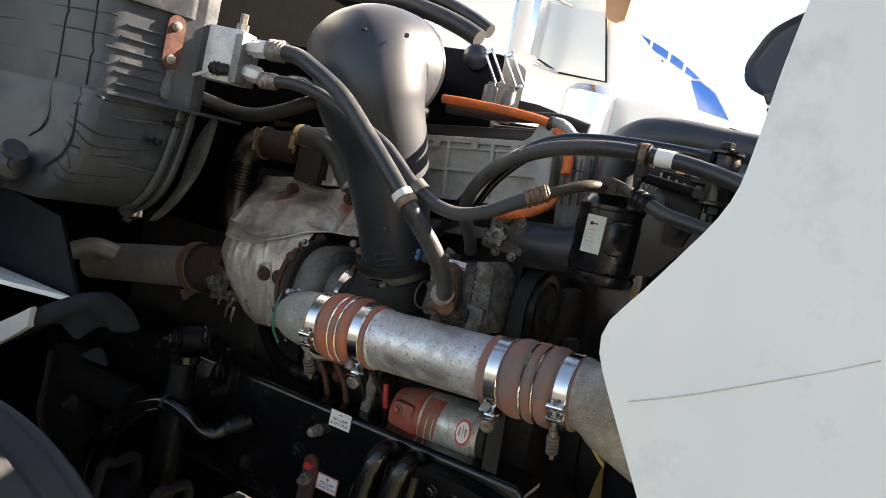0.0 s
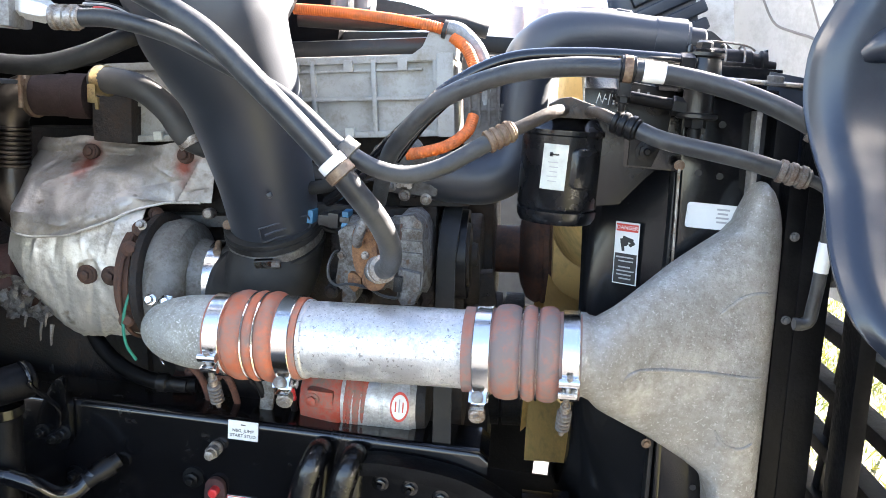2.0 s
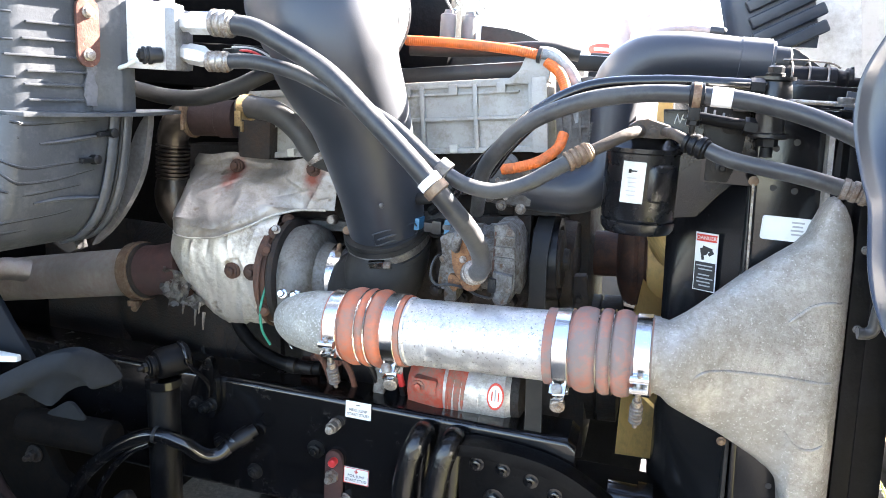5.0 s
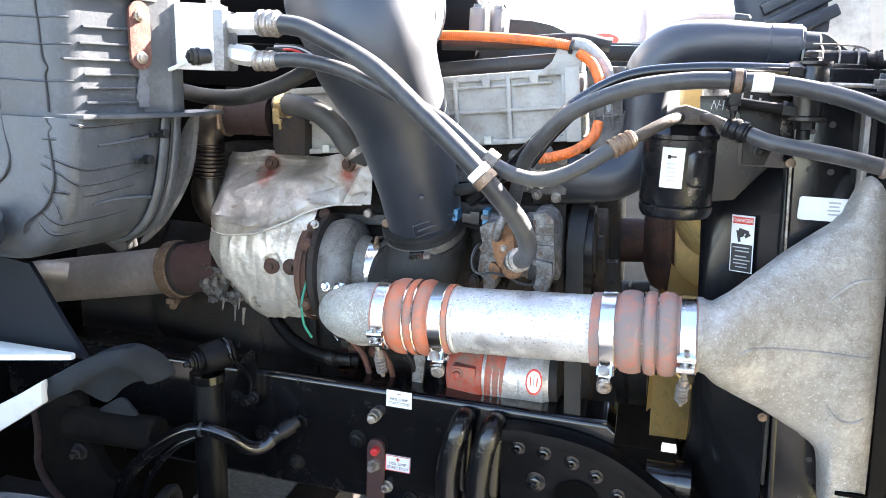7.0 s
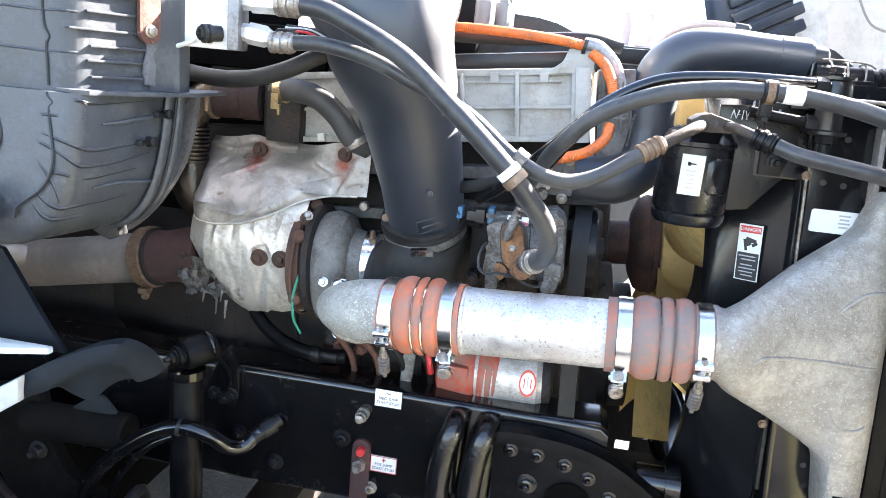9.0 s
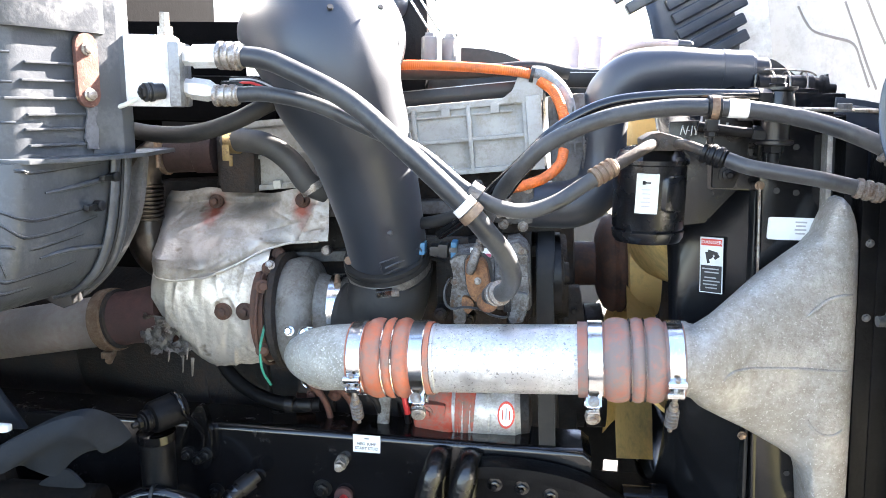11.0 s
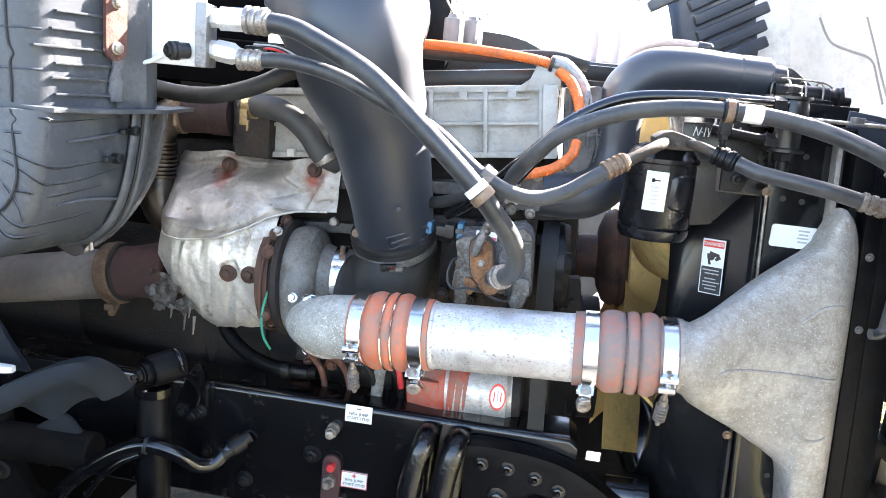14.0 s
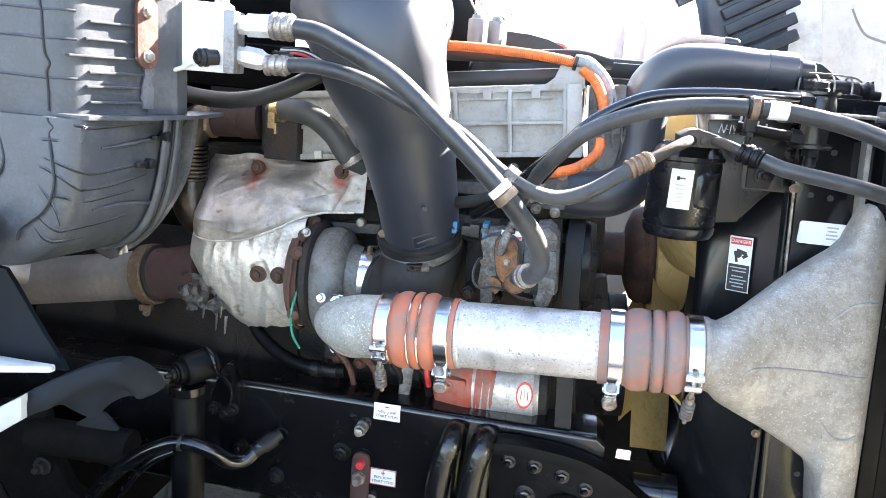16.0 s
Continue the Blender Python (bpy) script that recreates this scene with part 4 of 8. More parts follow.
def fan():
    t = thing("cooling_fan", (0.15, 1.84, 1.27), "tan plastic cooling fan on a rusty brown clutch drum", "fan")
    c = V(0.224, 1.84, 1.27)
    way = V(1, 0, 0.07).normalized()
    part("clutch", lathe([(-0.205, 0.02), (-0.205, 0.049), (-0.104, 0.049), (-0.100, 0.070), (-0.088, 0.098), (-0.076, 0.106), (-0.068, 0.109), (-0.060, 0.106), (-0.056, 0.110), (-0.048, 0.110), (-0.044, 0.104), (0.02, 0.09), (0.02, 0.03)], c, way, 56), "rust_dark", t, "dark rusty fan clutch drum")
    part("hub", lathe([(-0.045, 0.085), (-0.040, 0.118), (0.024, 0.118), (0.03, 0.085)], c, way, 48), "fan_tan", t)
    u, v = V(0, 0, 1), V(0, -1, 0)
    for k in range(9):
        a = radians(78 + 40 * k)
        rings = []
        for j in range(9):
            f = j / 8
            r = 0.112 + f * 0.308
            tw = radians(44 - 6 * f)
            sweepback = -0.10 * f * f
            ca, sa = math.cos(a + sweepback), math.sin(a + sweepback)
            out = u * ca + v * sa
            tan = v * ca - u * sa
            ch = 0.046 + 0.026 * min(1.0, f * 1.4)
            d1 = tan * math.cos(tw) + way * math.sin(tw)
            nrm = d1.cross(out).normalized()
            ring = []
            for q in range(12):
                b = 2 * math.pi * q / 12
                cam_ = 0.010 * (1 - (math.cos(b)) ** 2)
                ring.append(c - way * 0.014 + out * r + d1 * math.cos(b) * ch + nrm * (math.sin(b) * 0.0035 + cam_))
            rings.append(ring)
        part("blade", loft(rings), "fan_tan", t)


fan()


def crossmember():
    t = thing("crossmember", (0.2, 1.84, 0.70), "black steel front crossmember under the fan", "crossmember")
    # Beam blackened for shade, cut short to leave the camera a sliver of ground.
    part("beam", box((0.20, 1.64, 0.70), (0.24, 0.44, 0.12), 0.02), "insulation_shade", t)
    part("lower_beam", box((0.42, 1.84, 0.66), (0.12, 1.1, 0.14), 0.02), "black_steel", t)


crossmember()


# ---- engine ----
SLOPE = 0.11
TURN = pose(-0.2, 1.48, 1.541, 0, -math.degrees(math.atan(SLOPE)), 0)


def rocker_cover():
    """The pale ribbed side cover along the top of the engine."""
    t = thing("rocker_cover", (-0.2, 1.55, 1.45), "pale grey ribbed alloy cover along the top of the engine", "engine cover")

    def local(c, size, r=0.003):
        return box((0, 0, 0), size, r, TURN @ pose(*c))

    part("body", local((-0.085, 0.10, 0.0), (0.55, 0.20, 0.118), 0.010), "cover_grey", t)
    part("top_lid", local((-0.16, 0.14, 0.075), (0.69, 0.22, 0.03), 0.012), "black_plastic", t, "black plastic top of the engine cover")
    part("rim", local((-0.085, -0.001, 0.056), (0.55, 0.016, 0.012)), "cover_grey", t)
    part("rim", local((-0.085, -0.001, -0.056), (0.55, 0.018, 0.010)), "cover_grey", t)
    part("rib", local((-0.085, -0.002, -0.002), (0.54, 0.016, 0.0065), 0.002), "cover_grey", t)
    part("rib", local((-0.338, -0.002, 0), (0.0075, 0.018, 0.11), 0.002), "cover_grey", t)
    for k in range(5):
        part("rib", local((0.1645 - 0.0945 * k, -0.002, 0), (0.0075, 0.018, 0.11), 0.002), "cover_grey", t)
    part("end_post", local((0.180, -0.003, 0.0), (0.026, 0.03, 0.124), 0.004), "cover_grey", t)
    cap = prism([(0.108, 0.052), (0.128, 0.060), (0.146, 0.072), (0.156, 0.092), (0.160, 0.100), (0.206, 0.100), (0.207, 0.084), (0.198, 0.080), (0.196, 0.052)], 0.06, -0.012, 0.003)
    cap.transform(TURN)
    part("shoulder", cap, "cover_grey", t, "curved shoulder at the end of the cover")
    part("rib", local((-0.010, -0.001, 0.040), (0.31, 0.012, 0.004), 0.0015), "cover_grey", t)
    for k in range(5):
        part("tab", local((0.115 - 0.0835 * k, -0.007, 0.047), (0.015, 0.010, 0.017), 0.002), "cover_grey", t)
    for k in range(3):
        part("clip", local((0.03 - 0.155 * k, -0.010, -0.052), (0.014, 0.012, 0.014), 0.002), "label_cream", t)
        m = TURN @ V(0.075 - 0.155 * k, -0.006, -0.082)
        part("bolt", bolt_mesh(m, (0, -1, 0), 0.009, 0.010, 1.2), "iron_grey", t)
    part("end_box", local((0.235, 0.06, -0.022), (0.062, 0.12, 0.160), 0.006), "iron_grey", t)
    for k in range(4):
        part("fin", local((0.214 + 0.015 * k, -0.002, -0.005), (0.004, 0.008, 0.085), 0.001), "iron_grey", t)
    part("fin", local((0.236, -0.002, 0.015), (0.058, 0.006, 0.004), 0.001), "iron_grey", t)
    part("fin", local((0.236, -0.002, -0.022), (0.058, 0.006, 0.004), 0.001), "iron_grey", t)


rocker_cover()


def engine_block():
    t = thing("engine_block", (-0.4, 1.80, 0.75), "dark oily cast iron engine block and cylinder head", "engine")

    def local(c, size, r=0.006):
        return box((0, 0, 0), size, r, pose(-0.2, 1.48, 1.541, 0, -4.0, 0) @ pose(*c))

    part("head", local((-0.18, 0.24, -0.135), (0.76, 0.36, 0.16), 0.012), "iron_dark", t)
    part("crankcase", local((-0.18, 0.28, -0.40), (0.78, 0.40, 0.40), 0.02), "iron_dark", t)
    # Damper lengthened to hide sunlit ground below the fan shaft.
    part("damper", lathe([(0, 0.05), (0, 0.13), (0.02, 0.14), (0.05, 0.14), (0.052, 0.125), (0.056, 0.125), (0.058, 0.14), (0.096, 0.14), (0.10, 0.10), (0.08, 0.05)], (0.055, 1.84, 1.02), (1, 0, 0.07), 40), "iron_dark", t)
    part("sump", local((-0.22, 0.30, -0.68), (0.75, 0.34, 0.22), 0.04), "iron_dark", t)
    part("top", local((-0.2, 0.36, 0.06), (0.80, 0.36, 0.12), 0.03), "black_plastic", t)
    part("front_cover", local((0.222, 0.45, -0.42), (0.06, 0.44, 0.62), 0.02), "iron_dark", t)
    part("side_rail", local((-0.18, 0.045, -0.205), (0.72, 0.03, 0.02), 0.004), "iron_grey", t)
    part("side_rail", local((-0.05, 0.02, -0.115), (0.42, 0.05, 0.022), 0.004), "iron_grey", t)
    for k in range(7):
        part("boss", lathe([(0, 0.016), (0.03, 0.014)], V(-0.55 + 0.1 * k, 1.53, 1.38 + 0.011 * k), (0, -1, 0), 16), "iron_dark", t)
        part("bolt", bolt_mesh(V(-0.55 + 0.1 * k, 1.50, 1.38 + 0.011 * k), (0, -1, 0), 0.010, 0.012), "iron_grey", t)
    for k in range(6):
        part("rib", local((-0.5 + 0.13 * k, 0.075, -0.42), (0.014, 0.02, 0.34), 0.004), "iron_dark", t)
    # Black box added to keep the sun off the rusty pipe.
    part("rear_shade_box", box((-0.66, 1.56, 1.605), (0.36, 0.13, 0.085), 0.02), "insulation_shade", t, "added black box shading the pipe at the rear of the engine")
    part("bracket", prism([(-0.075, 1.42), (0.01, 1.422), (0.03, 1.41), (0.03, 1.395), (-0.08, 1.385)], 1.52, 1.47, 0.005), "iron_dark", t)



engine_block()


def gearbox():
    # Added as a dark blocker, so no sunlit ground shows behind the engine.
    t = thing("gearbox", (-1.0, 1.85, 0.70), "dark bell housing and gearbox added behind the engine to hide sunlit ground", "gearbox")
    part("bell_housing", lathe([(0, 0.30), (0.05, 0.33), (0.09, 0.33), (0.35, 0.25), (0.38, 0.24)], (-0.62, 1.87, 1.08), (-1, 0, -0.06), 40), "iron_dark", t)
    part("case", box((-1.35, 1.87, 1.04), (0.75, 0.46, 0.46), 0.04), "iron_dark", t)
    for k in range(8):
        a = radians(60 + 22 * k)
        part("bolt", bolt_mesh((-0.715, 1.87 - 0.315 * math.sin(a), 1.08 + 0.315 * math.cos(a)), (-1, 0, 0), 0.012, 0.012), "iron_grey", t)
    part("cross_tube", lathe([(0, 0.06), (0.84, 0.06)], (-0.85, 1.42, 0.88), (0, 1, 0), 26), "black_steel", t)


gearbox()


def starter():
    t = thing("starter_motor", (-0.13, 1.52, 1.02), "silver starter motor with an orange-red nose housing", "starter motor")
    a, w = V(-0.195, 1.50, 1.040), V(1, 0, 0.07).normalized()
    part("body", lathe([(0.045, 0.055), (0.050, 0.0565), (0.112, 0.0565), (0.113, 0.0555), (0.116, 0.0555), (0.117, 0.0565), (0.160, 0.0565), (0.165, 0.052), (0.17, 0.05)], a, w, 40), "aluminium", t)
    part("nose", lathe([(-0.03, 0.03), (-0.024, 0.046), (0.0, 0.052), (0.022, 0.0565), (0.030, 0.0585), (0.042, 0.0585), (0.047, 0.055)], a, w, 40), "red_paint", t, "orange-red painted nose with drips")
    part("nose_lug", join(box(a + w * 0.012 + V(0, -0.048, 0.018), (0.045, 0.024, 0.030), 0.006), bolt_mesh(a + w * 0.0 + V(0, -0.060, 0.018), (0, -1, 0), 0.008, 0.009)), "red_paint", t)
    for k, (s0, wd, ln) in enumerate(((0.060, 0.007, 0.034), (0.072, 0.010, 0.05), (0.083, 0.006, 0.026), (0.054, 0.005, 0.045))):
        strip = []
        for j in range(9):
            ang = radians(28 + (60 + ln * 900) * j / 8)
            h = wd * (1 - 0.55 * (j / 8) ** 0.7) * (0.6 if j == 8 else 1)
            o = V(0, -math.sin(ang), math.cos(ang))
            strip.append([a + w * (s0 - h) + o * 0.0563, a + w * (s0 - h * 0.6) + o * 0.0576, a + w * (s0 + h * 0.6) + o * 0.0576, a + w * (s0 + h) + o * 0.0563])
        part("drip", loft(strip), "red_paint", t)
    c = a + w * 0.144 + V(0, -0.0553, 0.012)
    s = part("maker_plate", lathe([(0, 0.025), (0.0012, 0.025)], c, (0, -1, 0.12), 30), "label_red", t, "upright oval red and white plate")
    f = part("field", lathe([(0.0013, 0.0205), (0.0020, 0.0205)], c, (0, -1, 0.12), 30), "white_label", s)
    for ob in (s, f):
        x0 = c.x - ORIGIN[ob].x
        for v in ob.data.vertices:
            v.co.x = x0 + (v.co.x - x0) * 0.62
    for k in range(3):
        part("bar", box(c + V(-0.006 + 0.006 * k, -0.0026, 0.0), (0.0020, 0.0008, 0.028 - 0.009 * abs(k - 1)), 0), ("label_red", "label_grey", "label_red")[k], s)
    part("end_cap", lathe([(0.17, 0.05), (0.185, 0.047), (0.19, 0.02)], a, w, 30), "iron_dark", t)
    part("solenoid", lathe([(-0.05, 0.024), (0.04, 0.026), (0.045, 0.02)], a + V(0, -0.01, -0.06), w, 24), "iron_grey", t)
    part("oil_line", sweep([(-0.242, 1.46, 1.09), (-0.236, 1.457, 1.065), (-0.232, 1.46, 1.045)], 0.006, 12, 6), "red_plastic", t, "short red hose")
    part("bracket", prism([(-0.285, 1.10), (-0.262, 1.10), (-0.268, 1.02), (-0.29, 1.02)], 1.47, 1.46, 0.002), "comp_alu", t)


starter()


M["crust"] = mat("crust", (0.27, 0.13, 0.055), 0.85, var=0.45, scale=70, bump=0.6, bscale=200, dirt=(0.12, 0.06, 0.035), amount=0.45, dscale=60)


def ac_compressor():
    t = thing("ac_compressor", (-0.08, 1.42, 1.22), "grimy alloy air conditioning compressor with a rusty manifold plate", "compressor")
    part("body", lathe([(-0.060, 0.050), (-0.055, 0.056), (-0.005, 0.057), (-0.003, 0.054), (0.006, 0.054), (0.008, 0.057), (0.060, 0.058), (0.064, 0.05)], (-0.082, 1.415, 1.322), (1, 0, 0.07), 36), "comp_alu", t)
    part("rear_head", prism([(-0.148, 1.359), (-0.136, 1.368), (-0.118, 1.372), (-0.114, 1.33), (-0.118, 1.285), (-0.126, 1.277), (-0.139, 1.273), (-0.147, 1.285), (-0.145, 1.306), (-0.142, 1.334)], 1.352, 1.44, 0.004), "comp_alu", t)
    part("front_head", prism([(-0.060, 1.390), (-0.040, 1.394), (-0.026, 1.382), (-0.023, 1.345), (-0.019, 1.314), (-0.020, 1.290), (-0.026, 1.266), (-0.046, 1.262), (-0.053, 1.276), (-0.056, 1.33)], 1.350, 1.44, 0.004), "comp_alu", t)
    part("step", prism([(-0.054, 1.318), (-0.022, 1.314), (-0.021, 1.290), (-0.027, 1.268), (-0.046, 1.264), (-0.053, 1.276)], 1.351, 1.336, 0.003), "comp_alu", t)
    for z in (1.372, 1.355, 1.338):
        part("rib", box((-0.040, 1.349, z), (0.032, 0.008, 0.005), 0.0015), "comp_alu", t)
    part("slot", box((-0.056, 1.3495, 1.345), (0.003, 0.002, 0.07), 0.0005), "rust_dark", t, "rusty groove down the front head")
    for x, z, r in ((-0.172, 1.245, 0.012), (-0.124, 1.236, 0.013), (-0.043, 1.238, 0.013)):
        part("lug", join(lathe([(0, r), (0.028, r), (0.032, r * 0.85)], (x, 1.468, z), (0, -1, 0), 18), bolt_mesh((x, 1.438, z), (0, -1, 0), 0.0085, 0.009, 1.3)), "iron_dark", t, "dark bolted mounting lug")
    part("foot", prism([(-0.146, 1.285), (-0.126, 1.282), (-0.122, 1.25), (-0.130, 1.236), (-0.144, 1.244)], 1.44, 1.39, 0.004), "comp_alu", t)
    part("mount_plate", prism([(-0.186, 1.345), (-0.150, 1.372), (-0.02, 1.392), (-0.012, 1.24), (-0.03, 1.222), (-0.13, 1.220), (-0.182, 1.232)], 1.500, 1.468, 0.005), "iron_dark", t, "oily black mounting bracket")
    for x, z in ((-0.139, 1.326), (-0.026, 1.291), (-0.034, 1.381)):
        part("bolt", bolt_mesh((x, 1.340 if z < 1.3 else 1.350, z), (0, -1, 0), 0.0042, 0.005, 1.5), "zinc_dull", t)
    part("manifold", prism(smooth_poly([(-0.120, 1.366), (-0.109, 1.372), (-0.090, 1.366), (-0.083, 1.340), (-0.078, 1.318), (-0.080, 1.302), (-0.095, 1.298), (-0.110, 1.308), (-0.118, 1.330)], 3), 1.352, 1.324, 0.003), "crust", t, "rusty orange manifold plate")
    part("gasket", prism(smooth_poly([(-0.124, 1.364), (-0.109, 1.376), (-0.086, 1.368), (-0.074, 1.318), (-0.077, 1.297), (-0.098, 1.292), (-0.115, 1.304), (-0.122, 1.330)], 3), 1.353, 1.347, 0.001), "ink", t)
    part("rust_drip", prism(smooth_poly([(-0.124, 1.304), (-0.110, 1.300), (-0.106, 1.290), (-0.114, 1.276), (-0.122, 1.282), (-0.126, 1.292)], 3), 1.352, 1.340, 0.003), "crust", t, "orange rust crust below the manifold")
    part("bolt", bolt_mesh((-0.100, 1.324, 1.335), (0, -1, 0), 0.0042, 0.006, 1.4), "zinc", t)
    part("spigot", lathe([(0, 0.0145), (0.004, 0.0165), (0.010, 0.0165), (0.013, 0.0165), (0.016, 0.0145), (0.020, 0.0145)], (-0.086, 1.324, 1.304), (0.35, -1, 0.1), 22), "crust", t, "rust-crusted hose spigot")
    f = part("fitting", sweep([(-0.112, 1.325, 1.350), (-0.110, 1.312, 1.357), (-0.106, 1.306, 1.370), (-0.102, 1.308, 1.384), (-0.097, 1.316, 1.400)], [0.0065, 0.0075, 0.0075, 0.007, 0.006], 16, 6), "comp_alu", t, "dull crusted tube fitting")
    for k in range(3):
        part("collar", lathe([(0, 0.007), (0.001, 0.0088), (0.005, 0.0088), (0.006, 0.007)], V(-0.1035, 1.3075, 1.379) + V(0.0036, 0.003, 0.0085) * k, (0.35, 0.3, 0.9), 14), "zinc_dull", f)
    part("wire", sweep([(-0.143, 1.346, 1.332), (-0.148, 1.338, 1.329), (-0.153, 1.332, 1.312), (-0.150, 1.330, 1.294), (-0.139, 1.331, 1.286), (-0.121, 1.333, 1.289), (-0.094, 1.332, 1.287), (-0.075, 1.333, 1.278), (-0.053, 1.335, 1.276), (-0.050, 1.335, 1.288)], 0.0021, 8, 5), "hose_grey", t, "thin grey clutch wire")
    k = part("connector", box((-0.0525, 1.336, 1.297), (0.012, 0.016, 0.022), 0.002), "black_plastic", t, "small black plug")
    part("latch", box((-0.0525, 1.327, 1.300), (0.005, 0.003, 0.012), 0.0006), "black_plastic", k)
    lab = part("rating_label", box((-0.099, 1.3575, 1.374), (0.034, 0.0012, 0.014), 0), "white_label", t, "scuffed white and pink label")
    part("bar", box((-0.088, 1.3565, 1.370), (0.011, 0.0008, 0.005), 0), "pink", lab)
    part("bar", box((-0.103, 1.3565, 1.377), (0.012, 0.0008, 0.003), 0), "label_grey", lab)
    c = V(0.004, 1.50, 1.312)
    w = V(1, 0, 0.07).normalized()
    p = part("pulley", lathe([(-0.012, 0.05), (-0.012, 0.072), (0.03, 0.072), (0.03, 0.06), (0.024, 0.055), (0.024, 0.02)], c, w, 40), "black_steel", t)
    part("clutch_plate", lathe([(0.026, 0.052), (0.034, 0.050), (0.036, 0.02), (0.045, 0.018), (0.045, 0.004)], c, w, 30), "iron_dark", p)


ac_compressor()


def drive_belt():
    """The wide ribbed belt that runs down over the pulley."""
    t = thing("drive_belt", (0.01, 1.5, 1.24), "worn black ribbed drive belt over the pulleys", "belt")
    c, w = V(-0.009, 1.50, 1.312), V(1, 0, 0.07).normalized()
    u, v = V(0, 0, 1), V(0, -1, 0)
    rings = []
    for k in range(25):
        a = radians(-10 + 100 * k / 24)
        o = u * math.cos(a) + v * math.sin(a)
        rings.append([c + w * s + o * r for s, r in ((0, 0.0755), (0, 0.080), (0.029, 0.080), (0.029, 0.0755))])
    for d in (0.08, 0.30):
        rings.append([p + V(0.06 * d, 0.012 * d, -d) for p in rings[24]])
    part("belt", loft(rings), "rubber", t, smooth=60)
    for q in (0.0006, 0.0284):
        part("edge", sweep([c + w * q + (u * math.cos(radians(a)) + v * math.sin(radians(a))) * 0.0799 for a in range(-10, 91, 10)] + [c + w * q + V(0.018, -0.0763, -0.3)], 0.0006, 6, 2), "hose_grey", t, "frayed pale belt edge")
    # the fan drive behind the belt
    part("lower_pulley", lathe([(0, 0.02), (0, 0.085), (0.004, 0.088), (0.024, 0.088), (0.028, 0.085), (0.028, 0.02)], (0.024, 1.64, 1.27), (1, 0, 0.07), 40), "iron_dark", t, "black fan drive pulley")
    part("tensioner", prism([(0.034, 1.250), (0.040, 1.262), (0.074, 1.268), (0.078, 1.255), (0.090, 1.190), (0.043, 1.16)], 1.62, 1.585, 0.006), "iron_dark", t, "dark cast tensioner arm")
    for x, z in ((0.050, 1.245), (0.066, 1.222), (0.052, 1.205)):
        part("bolt", bolt_mesh((x, 1.585, z), (0, -1, 0), 0.006, 0.008, 1.4), "iron_dark", t)


drive_belt()


def turbo():
    t = thing("turbocharger", (-0.40, 1.45, 1.16), "grey cast turbocharger with a bright inlet clamp", "turbocharger")
    w = V(1, 0, 0.06).normalized()
    c = V(-0.41, 1.455, 1.235)
    part("scroll", sweep([c + V(0, 0, 0) + (V(0, 0, 1) * math.cos(radians(a)) + V(0, -1, 0) * math.sin(radians(a))) * (0.062 + 0.0001 * a) + w * (-0.01) for a in range(-60, 241, 30)], [0.026 + 0.0012 * k for k in range(11)], 18, 5), "turbo_cast", t)
    part("compressor_cover", lathe([(-0.035, 0.092), (-0.01, 0.098), (0.01, 0.09), (0.022, 0.066), (0.04, 0.060), (0.095, 0.058), (0.10, 0.062), (0.11, 0.062)], c, w, 40), "turbo_cast", t)
    part("rib", lathe([(-0.052, 0.10), (-0.047, 0.106), (-0.037, 0.106), (-0.034, 0.10)], c, w, 40), "iron_dark", t)
    part("bearing_housing", lathe([(-0.085, 0.05), (-0.08, 0.092), (-0.058, 0.092), (-0.054, 0.075)], c, w, 36), "rust_dark", t, "rusty bearing housing")
    part("inlet_clamp", lathe([(0.046, 0.0605), (0.046, 0.0655), (0.068, 0.0655), (0.068, 0.0605)], c, w, 40), "bright_steel", t, "bright band clamp")
    part("clamp_screw", join(lathe([(-0.009, 0.005), (0.009, 0.005)], c + w * 0.057 + V(0, -0.03, 0.062), (0.2, -0.8, -0.5), 14), lathe([(0.008, 0.0065), (0.014, 0.0065)], c + w * 0.057 + V(0, -0.03, 0.062), (0.2, -0.8, -0.5), 6)), "braze", t)
    for dz, dy in ((0.085, -0.05), (0.06, -0.082), (-0.05, -0.09), (0.10, 0.0)):
        part("bolt", bolt_mesh(c + V(-0.060, dy, dz), (0.6, -1, 0.2), 0.008, 0.011), "rust_dark", t)
    part("v_clamp", sweep([c + (V(0, 0, 1) * math.cos(radians(a)) + V(0, -1, 0) * math.sin(radians(a))) * 0.098 + w * (-0.068) for a in range(-40, 221, 26)], 0.0032, 10, 3), "rust_dark", t)
    part("v_clamp_nut", bolt_mesh(c + V(-0.055, -0.055, 0.092), (0.2, -0.9, 0.3), 0.006, 0.012, 1.4), "zinc", t)
    part("actuator", lathe([(0, 0.009), (0.018, 0.009), (0.021, 0.006)], (-0.380, 1.46, 1.345), (0.1, -1, 0.1), 16), "zinc_dull", t)


turbo()


